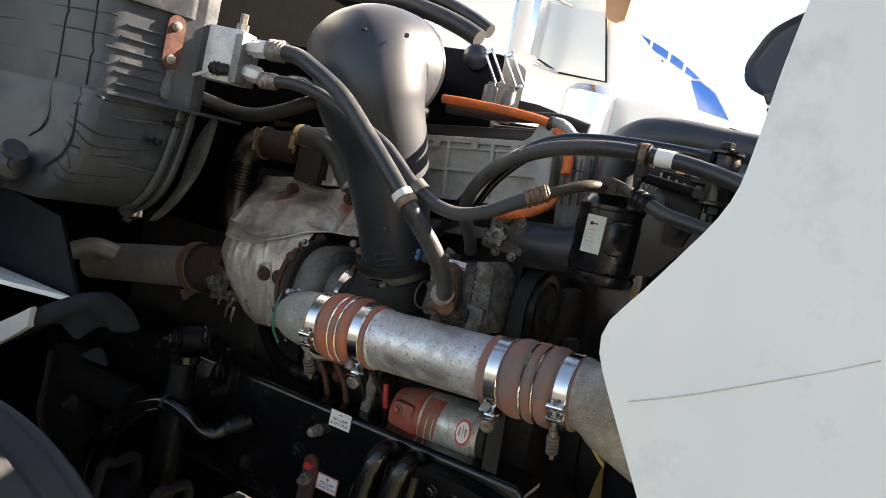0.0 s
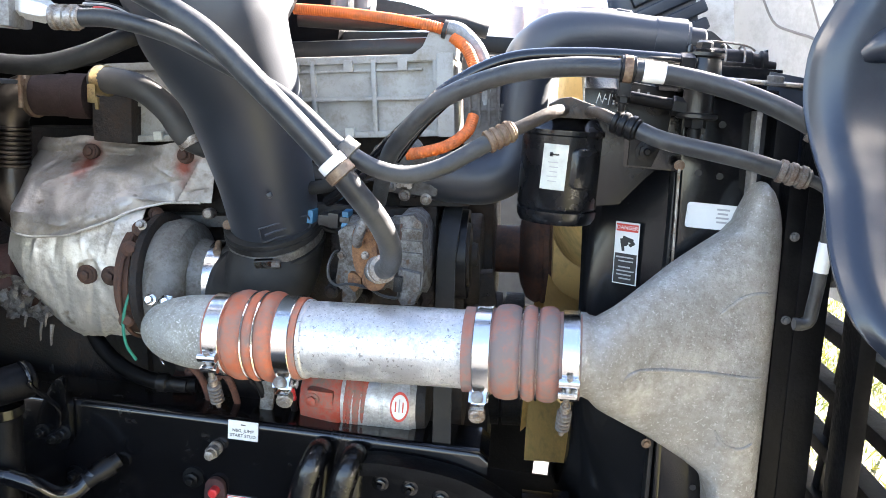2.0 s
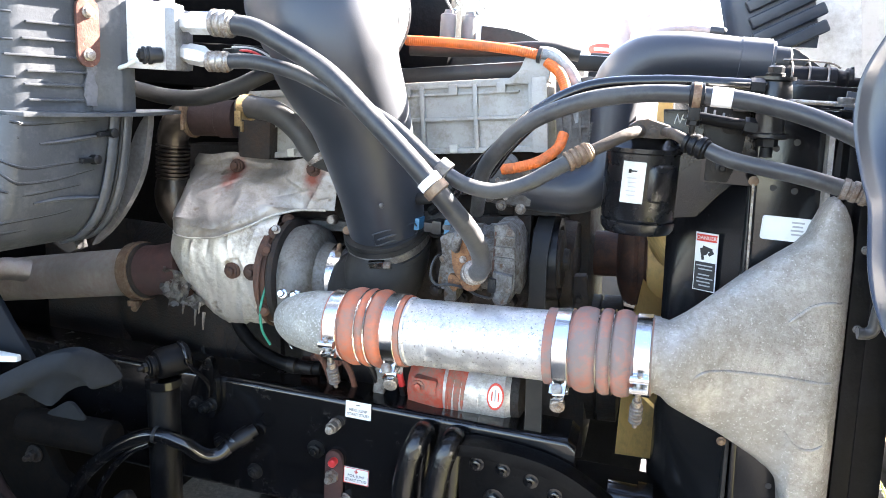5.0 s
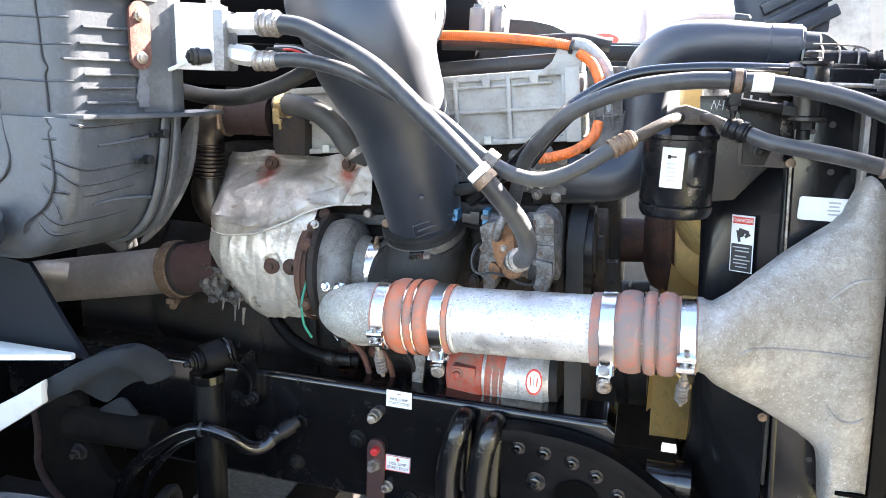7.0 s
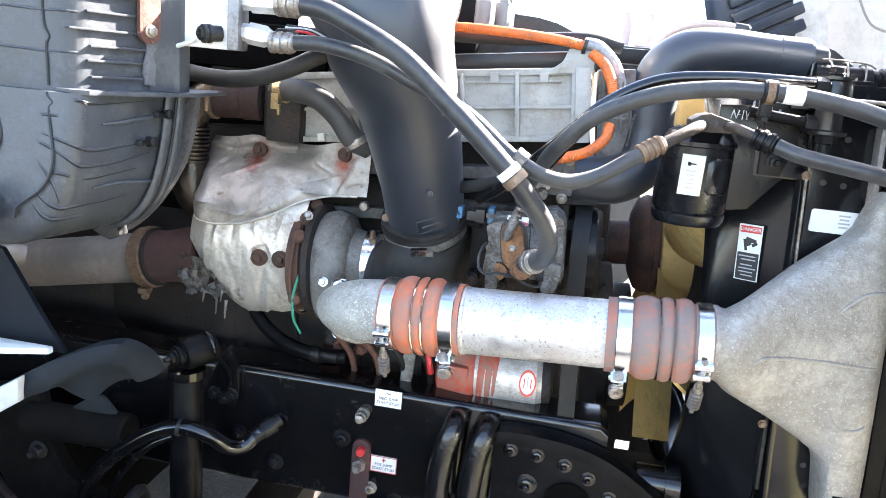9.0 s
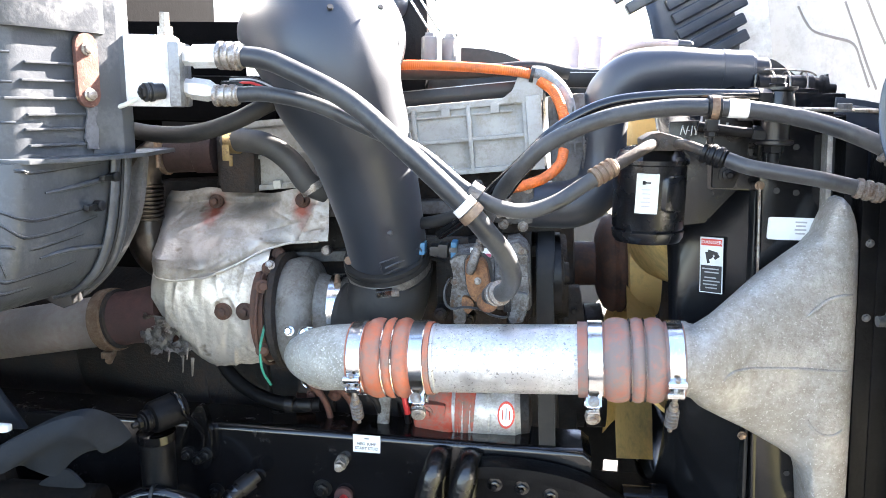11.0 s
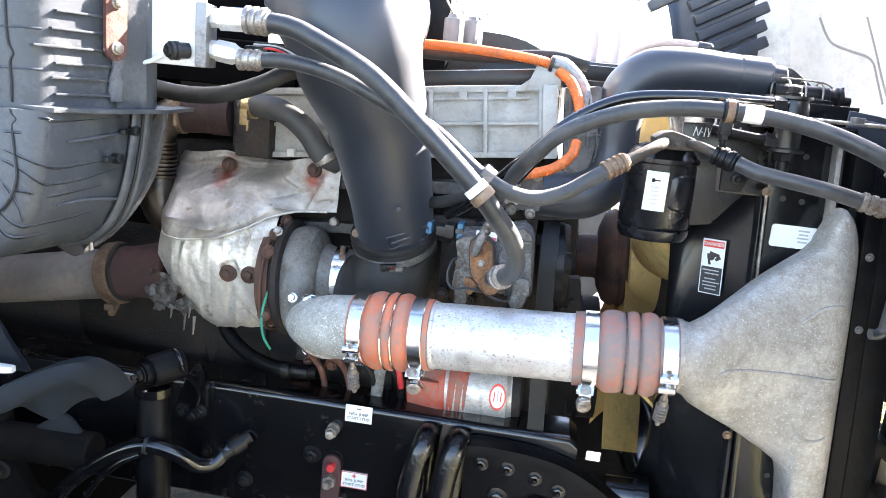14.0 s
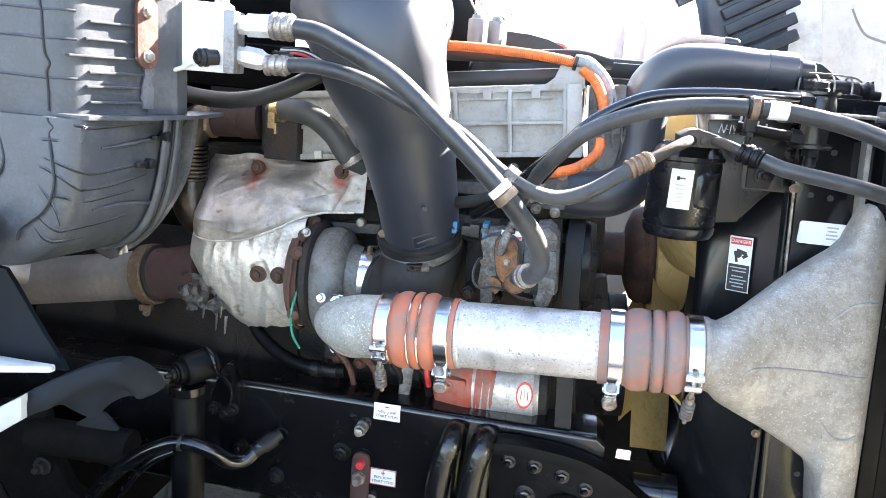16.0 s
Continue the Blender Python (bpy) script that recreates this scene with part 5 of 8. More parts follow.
def crease_field(seed, count, x0, x1, z0, z1, upright):
    """Sharp folds in a sheet: each is a line with a width and a height."""
    rnd = random.Random(seed)
    out = []
    for _ in range(count):
        x, z = rnd.uniform(x0, x1), rnd.uniform(z0, z1)
        a = (math.pi / 2 if upright else 0.35) + rnd.gauss(0, 0.5)
        out.append((x, z, math.cos(a), math.sin(a), rnd.uniform(0.02, 0.06), rnd.uniform(0.002, 0.005), rnd.choice((-1, 1)) * rnd.uniform(0.0016, 0.0050)))

    def height(px, pz):
        h = 0.0
        for x, z, c, s_, ln, wd, am in out:
            u, v = (px - x) * c + (pz - z) * s_, -(px - x) * s_ + (pz - z) * c
            if abs(u) < ln and abs(v) < wd * 4:
                h += am * math.exp(-abs(v) / wd) * (1 - (u / ln) ** 2)
        return h
    return height


def heat_shield():
    """Crumpled bright foil shields over the turbine and manifold."""
    t = thing("heat_shield", (-0.55, 1.48, 1.12), "crumpled silver foil heat shield with rust-stained bolts", "heat shield")

    def web(rows):
        bm = bmesh.new()
        vs = [[bm.verts.new(p) for p in r] for r in rows]
        for a, b in zip(vs, vs[1:]):
            for k in range(len(a) - 1):
                bm.faces.new((a[k], b[k], b[k + 1], a[k + 1]))
        bmesh.ops.recalc_face_normals(bm, faces=bm.faces)
        bmesh.ops.solidify(bm, geom=bm.faces[:], thickness=0.0018)
        return bm

    # lower shield: a barrel round the turbine, creased along its length
    folds = crease_field(5, 46, -0.69, -0.47, 1.12, 1.36, True)
    rows = []
    for i in range(91):
        f = i / 90
        x = -0.694 + 0.216 * f
        r = 0.083 + 0.022 * math.sin(math.pi * (0.30 + 0.5 * f)) - 0.012 * max(0, (0.25 - f) / 0.25) ** 2
        row = []
        for k in range(101):
            a = radians(-50 + 205 * k / 100)
            z = 1.250 + 0.006 * f + r * 1.22 * math.cos(a)
            shift = 0.075 * max(0.0, (1.255 - z) / 0.13) * (1 - f) ** 1.5
            px, pz = x + shift, z
            d = folds(px, 1.25 + r * a * 0.9 - 0.14) + 0.0035 * noise.noise((px * 30, a * 2.2, 1.0)) + 0.0012 * noise.noise((px * 90, a * 7, 4.0))
            o = V(0, -math.sin(a), math.cos(a))
            row.append(V(px, 1.50, 1.250 + 0.006 * f) + V(0, o.y * r, o.z * r * (1.22 if o.z > 0 else 1.42)) + o * d)
        rows.append(row)
    part("lower_shell", web(rows), "foil", t, smooth=45)

    # upper shield: a hooded sheet from the manifold down over the barrel
    low = through_points([(-0.71, 1.305), (-0.68, 1.296), (-0.636, 1.292), (-0.58, 1.300), (-0.53, 1.322), (-0.49, 1.345), (-0.45, 1.356), (-0.38, 1.362)])
    folds2 = crease_field(9, 40, -0.69, -0.40, 1.30, 1.43, False)
    rows = []
    for j in range(71):
        fz = j / 70
        row = []
        for i in range(111):
            fx = i / 110
            x = -0.708 + 0.330 * fx + 0.012 * fz * (1 - fx) - 0.016 * (1 - fx) ** 2 * math.exp(-((fz - 0.2) / 0.22) ** 2)
            top = 1.436 + 0.006 * fx + 0.008 * math.exp(-((x + 0.612) / 0.03) ** 2) + 0.012 * math.exp(-((x + 0.43) / 0.04) ** 2) - 0.030 * max(0, (0.07 - fx) / 0.07) ** 2
            z = top + (low(x) - top) * fz
            reach = 0.122 - 0.078 * max(0.0, min(1.0, (fx - 0.45) / 0.4))
            g = max(0.0, min(1.0, fz * 1.28 - 0.20))
            y = 1.497 - (reach - 0.015) * math.sin(math.pi / 2 * g) ** 1.1 - 0.006 * math.sin(math.pi * min(1.0, fz / 0.16)) ** 2
            y += 0.040 * max(0, (0.12 - fx) / 0.12) ** 2 + 0.016 * max(0, (fx - 0.94) / 0.06) ** 2
            y -= 0.012 * math.exp(-((x + 0.53) / 0.05) ** 2 - ((z - 1.395) / 0.010) ** 2) - 0.006 * math.exp(-((x + 0.612) / 0.022) ** 2 - ((z - 1.415) / 0.02) ** 2)
            lie = max(0.0, min(1.0, (fx - 0.55) / 0.2))
            y += (min(y, 1.468 - 0.012 * fz) - y) * lie * lie * (3 - 2 * lie)
            y -= folds2(x, z) + 0.003 * noise.noise((x * 24, z * 24, 2.0)) + 0.0010 * noise.noise((x * 80, z * 80, 7.0))
            row.append(V(x, y, z))
        rows.append(row)
    hem = [V(*p) + V(0, -0.0012, 0) for p in rows[-1][4:-2:5]]
    part("upper_shell", web(rows), "foil_stained", t, smooth=45)
    part("hem", sweep(hem, 0.0020, 8, 2), "foil", t)
    for x, y, z in ((-0.598, 1.487, 1.421), (-0.426, 1.463, 1.4326)):
        part("bolt", join(lathe([(-0.006, 0.0135), (0.001, 0.013), (0.003, 0.010)], (x, y, z), (0, -1, 0.15), 22), bolt_mesh((x, y - 0.003, z), (0, -1, 0.15), 0.0075, 0.009)), "rust_dark", t, "rusty bolt on a stained dimple")
    for x in (-0.553, -0.513):
        part("bolt", join(lathe([(-0.008, 0.016), (0.003, 0.0155), (0.005, 0.011)], (x, 1.398, 1.240 + 0.05 * (x + 0.55)), (0, -1, 0), 22), bolt_mesh((x, 1.394, 1.240 + 0.05 * (x + 0.55)), (0, -1, 0), 0.0085, 0.009)), "rust_dark", t, "rusty bolt")


def stained_foil():
    """Bright foil with rust that has run from its two bolts."""
    m = mat("foil_stained", (0.40, 0.38, 0.355), 0.50, 0.75, var=0.22, scale=14, bump=0.35, bscale=70, dirt=(0.30, 0.27, 0.225), amount=0.30, dscale=20, tall=0.004, speck=((0.16, 0.135, 0.10), 34, 0.66, 0.74))
    n, l = m.node_tree.nodes, m.node_tree.links
    b = n["Principled BSDF"]
    src = b.inputs["Base Color"].links[0].from_socket
    tc = n.new("ShaderNodeTexCoord")
    k = n.new("ShaderNodeTexNoise")
    k.inputs["Scale"].default_value, k.inputs["Detail"].default_value = 60, 4
    l.new(tc.outputs["Object"], k.inputs["Vector"])
    for x, z in ((-0.048, 0.290), (0.124, 0.300)):
        sep = n.new("ShaderNodeVectorMath")
        sep.operation = "SUBTRACT"
        l.new(tc.outputs["Object"], sep.inputs[0])
        sep.inputs[1].default_value = (x, 0.0, z)
        flat = n.new("ShaderNodeVectorMath")
        flat.operation = "MULTIPLY"
        l.new(sep.outputs[0], flat.inputs[0])
        flat.inputs[1].default_value = (1.0, 0.12, 0.62)
        ln = n.new("ShaderNodeVectorMath")
        ln.operation = "LENGTH"
        l.new(flat.outputs[0], ln.inputs[0])
        ad = n.new("ShaderNodeMath")
        ad.operation = "MULTIPLY_ADD"
        l.new(k.outputs["Fac"], ad.inputs[0])
        ad.inputs[1].default_value = 0.03
        l.new(ln.outputs["Value"], ad.inputs[2])
        mr = n.new("ShaderNodeMapRange")
        mr.inputs["From Min"].default_value, mr.inputs["From Max"].default_value = 0.040, 0.020
        l.new(ad.outputs[0], mr.inputs["Value"])
        mx = n.new("ShaderNodeMix")
        mx.data_type = "RGBA"
        l.new(mr.outputs[0], mx.inputs["Factor"])
        l.new(src, mx.inputs["A"])
        mx.inputs["B"].default_value = (0.26, 0.085, 0.06, 1)
        src = mx.outputs["Result"]
    l.new(src, b.inputs["Base Color"])
    return m


M["foil_stained"] = stained_foil()
heat_shield()


def exhaust():
    t = thing("exhaust_pipe", (-0.9, 1.46, 1.15), "heat-stained grey exhaust pipe with a bronze clamp", "exhaust pipe")
    w = V(0.318, -0.026, 0.0656).normalized()
    a = V(-0.815, 1.476, 1.1855) - w * 0.205
    part("pipe", lathe([(-0.30, 0.046), (-0.10, 0.048), (0.12, 0.0485), (0.19, 0.049), (0.195, 0.052), (0.205, 0.052)], a, w, 40), "exhaust", t)
    part("branch", sweep([a + w * -0.07 + V(0, -0.03, 0.02), a + w * -0.10 + V(-0.01, -0.065, 0.035), a + w * -0.13 + V(-0.03, -0.09, 0.02)], 0.024, 18, 6), "exhaust", t)
    c = part("clamp", lathe([(0.196, 0.053), (0.198, 0.060), (0.212, 0.061), (0.222, 0.060), (0.224, 0.053)], a, w, 40), "braze", t, "bronze-brown V-band clamp")
    part("screw", join(lathe([(-0.012, 0.007), (0.02, 0.007)], a + w * 0.215 + V(0, -0.02, -0.064), (0.2, -0.8, -0.3), 12), box(a + w * 0.215 + V(0, -0.03, -0.060), (0.02, 0.02, 0.012), 0.002)), "braze", c)
    part("joint_ring", lathe([(0.224, 0.050), (0.225, 0.057), (0.231, 0.057), (0.233, 0.050)], a, w, 36), "iron_dark", t)
    part("outlet", lathe([(0.230, 0.052), (0.25, 0.050), (0.28, 0.052), (0.34, 0.058)], a, w, 36), "rust_red", t, "dark red rusty turbine outlet")
    # torn crumpled scraps of insulation hanging at the joint
    rnd = random.Random(3)
    for x, z, wd, hg, lean in ((-0.690, 1.211, 0.040, 0.024, -8), (-0.694, 1.184, 0.036, 0.026, 25), (-0.664, 1.190, 0.030, 0.036, -35), (-0.668, 1.168, 0.052, 0.018, -22), (-0.640, 1.164, 0.030, 0.030, 40), (-0.690, 1.163, 0.022, 0.030, 10)):
        sd = rnd.uniform(0, 50)
        rows = []
        for i in range(8):
            row = []
            for k in range(8):
                fx, fz = i / 7 - 0.5, k / 7 - 0.5
                rag = 1 + 0.35 * noise.noise((fx * 5 + sd, fz * 5, sd))
                px, pz = fx * wd * rag, fz * hg * rag
                ca, sa = math.cos(radians(lean)), math.sin(radians(lean))
                crush = 0.010 * noise.noise((px * 70 + sd, pz * 70, 3.0)) + 0.010 * abs(noise.noise((px * 34, pz * 34 + sd, 9.0)))
                row.append(V(x + px * ca - pz * sa, 1.410 + rnd.uniform(-0.0012, 0.0012) - crush, z + px * sa + pz * ca))
            rows.append(row)
        bm = bmesh.new()
        vs = [[bm.verts.new(p) for p in row] for row in rows]
        for a_, b_ in zip(vs, vs[1:]):
            for k in range(7):
                bm.faces.new((a_[k], b_[k], b_[k + 1], a_[k + 1]))
        bmesh.ops.solidify(bm, geom=bm.faces[:], thickness=0.0012)
        part("scrap", bm, "scrap_foil", t, "torn crumpled insulation foil", smooth=18)
    for x, z, ln in ((-0.634, 1.150, 0.030), (-0.616, 1.148, 0.034), (-0.660, 1.158, 0.018), (-0.625, 1.165, 0.02)):
        part("shred", sweep([(x, 1.402, z), (x + 0.002, 1.396, z - ln * 0.5), (x - 0.001, 1.400, z - ln)], [0.005, 0.0035, 0.002], 8, 4, flat=0.5), "scrap_foil", t)


M["scrap_foil"] = mat("scrap_foil", (0.27, 0.255, 0.235), 0.45, 0.6, var=0.5, scale=60, bump=0.3, bscale=120, dirt=(0.08, 0.06, 0.05), amount=0.4, dscale=60)
exhaust()


def egr_pipe():
    t = thing("egr_pipe", (-0.72, 1.46, 1.30), "brown metal exhaust gas pipe with a bellows section", "pipe")
    part("upper_elbow", sweep([(-0.655, 1.475, 1.508), (-0.684, 1.468, 1.508), (-0.706, 1.463, 1.496), (-0.718, 1.460, 1.472), (-0.719, 1.460, 1.452)], [0.030, 0.031, 0.0315, 0.029, 0.028], 28, 6), "bellows", t)
    part("bellows", lathe([(0.0, 0.027)] + [(0.002 + 0.0075 * k + d, r) for k in range(9) for d, r in ((0, 0.0265), (0.0018, 0.0315), (0.0048, 0.0315), (0.0066, 0.0265))] + [(0.072, 0.027)], (-0.7185, 1.460, 1.457), (-0.03, 0.0, -1), 32), "bellows", t)
    part("lower_elbow", sweep([(-0.7205, 1.460, 1.388), (-0.722, 1.460, 1.366), (-0.718, 1.462, 1.338), (-0.700, 1.470, 1.310), (-0.66, 1.49, 1.29)], [0.028, 0.033, 0.035, 0.034, 0.032], 26, 6), "bellows", t)
    part("rusty_pipe", lathe([(0, 0.033), (0.05, 0.033), (0.052, 0.0355), (0.085, 0.0355)], (-0.676, 1.47, 1.506), (1, 0.12, 0.05), 28), "rust_pipe", t, "dark red rusty pipe")
    part("v_clamp", join(lathe([(-0.005, 0.032), (-0.003, 0.0375), (0.003, 0.0375), (0.005, 0.032)], (-0.678, 1.469, 1.507), (1, 0, 0.02), 30), lathe([(0, 0.004), (0.05, 0.004)], (-0.673, 1.426, 1.536), (0.02, -0.05, -1), 12), lathe([(0.006, 0.007), (0.016, 0.007)], (-0.673, 1.426, 1.536), (0.02, -0.05, -1), 6)), "braze", t)
    part("cooler_flange", box((-0.578, 1.487, 1.497), (0.016, 0.03, 0.085), 0.004), "iron_dark", t, "dark bolted flange")
    for z in (1.462, 1.532):
        part("bolt", bolt_mesh((-0.570, 1.470, z), (0, -1, 0), 0.006, 0.008, 1.4), "zinc_dull", t)
    part("cooler", box((-0.540, 1.495, 1.488), (0.064, 0.088, 0.090), 0.006), "iron_dark", t)
    # Added black plate: hides the sunlit firewall and stands in for its shade.
    part("shade_plate", prism([(-1.20, 1.26), (-0.74, 1.26), (-0.58, 1.46), (-0.58, 1.75), (-1.20, 1.75)], 1.60, 1.61, 0.003), "insulation_shade", t, "added black plate hiding the sunlit wall behind the pipe")


egr_pipe()


def intake():
    """The wide black moulded tube from the air cleaner down to the turbocharger."""
    t = thing("intake_tube", (-0.26, 1.42, 1.25), "large satin black moulded air intake tube, widening towards the top", "intake tube")
    def widened(bm):
        """The scoop spreads sideways with height, mostly to the left, shaped to fit the camera's view."""
        for v in bm.verts:
            f = max(0.0, min(1.0, (v.co.z - 1.615) / 0.10))
            f = f * f * (3 - 2 * f)
            v.co.x = -0.332 + (v.co.x + 0.332) * (1 + (0.30 if v.co.x < -0.332 else 0.03) * f)
        return bm

    part("tube", widened(sweep([(-0.258, 1.442, 1.295), (-0.261, 1.430, 1.33), (-0.270, 1.396, 1.42), (-0.293, 1.352, 1.54), (-0.318, 1.312, 1.625), (-0.335, 1.318, 1.685), (-0.338, 1.355, 1.697), (-0.338, 1.375, 1.699), (-0.338, 1.392, 1.700)],
                               [0.0655, 0.066, 0.070, 0.081, 0.098, 0.105, 0.105, 0.105, 0.105], 48, 9)), "tube_plastic", t, smooth=70)
    part("rear_lip", widened(lathe([(-0.006, 0.101), (-0.005, 0.1055), (0.004, 0.1055), (0.005, 0.101)], (-0.338, 1.392, 1.700), (0, 1, 0), 48)), "black_plastic", t, "folded rear edge of the scoop")
    # Added duct keeps the space behind the scoop dark and shaded.
    part("gap_filler_duct", sweep([(-0.36, 1.38, 1.70), (-0.42, 1.50, 1.70), (-0.50, 1.70, 1.70), (-0.58, 2.0, 1.70)], 0.075, 32, 6), "black_plastic", t, "added black duct filling the dark gap behind the scoop")
    for x, y, z in ((-0.305, 1.2275, 1.7314), (-0.2432, 1.2659, 1.7364)):
        part("dimple", lathe([(0, 0.0045), (0.003, 0.004)], (x, y, z), (0.35, -0.75, 0.55), 14), "ink", t, "small moulded hole")
    way = V(-0.12, -0.46, 1).normalized()
    b = V(-0.262, 1.428, 1.330)
    part("boot", sweep([b + way * 0.024, b, b - way * 0.03 + V(-0.002, -0.004, 0), b + V(-0.004, -0.004, -0.060), b + V(-0.026, 0.0, -0.088), b + V(-0.060, 0.008, -0.098), b + V(-0.078, 0.012, -0.098)], [0.0695, 0.0695, 0.0705, 0.071, 0.068, 0.063, 0.062], 44, 8), "rubber", t, "dusty black rubber boot")
    part("bead", lathe([(-0.003, 0.068), (-0.002, 0.0735), (0.003, 0.0745), (0.007, 0.0735), (0.008, 0.068)], b + way * 0.020, way, 48), "rubber", t)
    part("bead", lathe([(-0.002, 0.068), (0.0, 0.0735), (0.003, 0.0735), (0.005, 0.068)], b - way * 0.016, way, 48), "rubber", t)
    c = part("clamp", lathe([(-0.007, 0.0695), (-0.007, 0.0722), (-0.006, 0.0732), (0.006, 0.0732), (0.007, 0.0722), (0.007, 0.0695)], b, way, 48), "clamp_dark", t, "dull steel worm clamp")
    out = (V(0.10, -1, -0.46) - way * V(0.10, -1, -0.46).dot(way)).normalized()
    part("screw_box", box((0, 0, 0), (0.027, 0.013, 0.010), 0.002, facing(b + out * 0.0765, way.cross(out) * -1, way)), "bright_steel", c)
    part("screw", lathe([(0, 0.006), (0.012, 0.006)], b + out * 0.077 + V(0.012, 0, 0), (1, 0.1, 0.1), 6), "zinc_dull", c)
    for s0, s1, rr in ((-0.019, -0.009, 0.0742), (0.009, 0.020, 0.0752)):
        part("cuff_ring", lathe([(s0, 0.069), (s0 + 0.001, rr), (s1 - 0.001, rr), (s1, 0.069)], b, way, 48), "rubber", t, "thick rubber rim beside the clamp")
    part("side_screw", lathe([(-0.012, 0.007), (0.012, 0.007)], b + V(-0.062, -0.035, 0.012), (0.2, -1, 0.3), 12), "braze", c)
    # raised panel near the foot, and two small moulding pips
    part("raised_panel", sweep([(-0.260, 1.3435, 1.352), (-0.238, 1.3515, 1.360), (-0.215, 1.3695, 1.367), (-0.201, 1.3835, 1.371), (-0.200, 1.3925, 1.351), (-0.216, 1.3745, 1.346), (-0.238, 1.3585, 1.339), (-0.256, 1.3525, 1.332), (-0.260, 1.3435, 1.352)], 0.0013, 8, 4), "tube_plastic", t, "raised outline moulded on the tube")
    part("raised_bar", sweep([(-0.252, 1.3480, 1.343), (-0.236, 1.3545, 1.350), (-0.218, 1.3705, 1.356), (-0.206, 1.3835, 1.361)], 0.0018, 8, 4), "tube_plastic", t)
    part("raised_bar", sweep([(-0.255, 1.3565, 1.323), (-0.232, 1.3665, 1.331), (-0.204, 1.3875, 1.337)], 0.0013, 8, 4), "tube_plastic", t)
    for p in ((-0.240, 1.3265, 1.405),):
        part("pip", lathe([(0, 0.0045), (0.003, 0.004), (0.004, 0.002)], p, (0.2, -1, 0.1), 14), "hose_grey", t)


M["clamp_dark"] = mat("clamp_dark", (0.22, 0.21, 0.2), 0.4, 0.8, var=0.3, scale=40, bump=0.1, dirt=(0.1, 0.09, 0.08), amount=0.4, dscale=40)
intake()


# ---- hoses and lines ----
M["head_brown"] = mat("head_brown", (0.032, 0.028, 0.025), 0.45, 0.3, var=0.4, scale=40, bump=0.3, dirt=(0.075, 0.05, 0.035), amount=0.3, dscale=50)

def ferrule(at, way, r, n, parent, material="zinc", pitch=0.011):
    prof = [(0, r * 0.8)]
    for k in range(n):
        prof += [(pitch * k + 0.001, r), (pitch * k + pitch * 0.62, r), (pitch * k + pitch * 0.75, r * 0.86), (pitch * k + pitch, r * 0.86)]
    return part("ferrule", lathe(prof + [(pitch * n + 0.002, r * 0.7)], at, way, 22), material, parent, "crimped metal hose end")


def suction_hose():
    t = thing("ac_hose", (-0.25, 1.16, 1.35), "thick dark grey air conditioning hose with crimped ends", "hose", "air conditioning hoses")
    way = [(-0.405, 1.162, 1.662), (-0.372, 1.158, 1.658), (-0.335, 1.150, 1.645), (-0.258, 1.142, 1.608), (-0.195, 1.137, 1.558), (-0.137, 1.134, 1.508), (-0.103, 1.134, 1.476), (-0.077, 1.145, 1.445), (-0.054, 1.165, 1.412), (-0.044, 1.195, 1.376), (-0.052, 1.235, 1.345), (-0.078, 1.278, 1.325)]
    part("hose", sweep(way, 0.0137, 22, 8), "hose_grey", t)
    ferrule((-0.437, 1.163, 1.663), (1, -0.05, -0.03), 0.0185, 3, t)
    ferrule((-0.060, 1.248, 1.338), (-0.45, 0.72, -0.3), 0.0185, 2, t)
    c = part("p_clamp", lathe([(-0.0055, 0.0138), (-0.0055, 0.0160), (0.0055, 0.0160), (0.0055, 0.0138)], (-0.105, 1.134, 1.478), (0.72, 0.02, -0.68), 24), "white_band", t, "white band on the hose")
    part("cushion", lathe([(0.006, 0.0142), (0.007, 0.0172), (0.018, 0.0172), (0.019, 0.0142)], (-0.105, 1.134, 1.478), (0.72, 0.04, -0.68), 24), "braze", c, "rusty cushioned clamp")


M["white_band"] = mat("white_band", (0.7, 0.7, 0.68), 0.5, var=0.1, scale=40, bump=0.05)
suction_hose()


M["line_brown"] = mat("line_brown", (0.050, 0.042, 0.035), 0.55, 0.3, var=0.4, scale=50, bump=0.3, dirt=(0.05, 0.035, 0.025), amount=0.4, dscale=40)


def liquid_hose():
    t = thing("ac_hose", (-0.2, 1.17, 1.45), "thin dark grey air conditioning hose with crimped ends", "hose", "air conditioning hoses")
    way = [(-0.425, 1.166, 1.612), (-0.375, 1.167, 1.614), (-0.310, 1.168, 1.602), (-0.246, 1.168, 1.576), (-0.172, 1.165, 1.544), (-0.117, 1.162, 1.503), (-0.090, 1.160, 1.487), (-0.060, 1.163, 1.474), (-0.026, 1.172, 1.470), (0.010, 1.182, 1.481), (0.045, 1.196, 1.503), (0.072, 1.208, 1.520)]
    part("hose", sweep(way, 0.0103, 20, 8), "hose_grey", t)
    ferrule((-0.447, 1.166, 1.611), (1, 0, 0.03), 0.0145, 3, t)
    part("clamp", lathe([(-0.009, 0.0112), (-0.008, 0.0150), (0.008, 0.0150), (0.009, 0.0112)], (-0.096, 1.161, 1.492), (0.8, 0, -0.5), 22), "iron_grey", t)
    ferrule((0.058, 1.203, 1.512), (0.75, 0.3, 0.45), 0.0135, 4, t, "braze", 0.0088)
    part("steel_end", sweep([(0.085, 1.214, 1.527), (0.108, 1.230, 1.540), (0.130, 1.250, 1.552), (0.145, 1.280, 1.556)], 0.008, 16, 6), "line_brown", t)


liquid_hose()


M["hose_print"] = mat("hose_print", (0.075, 0.075, 0.072), 0.6, var=0.2, scale=60, bump=0)


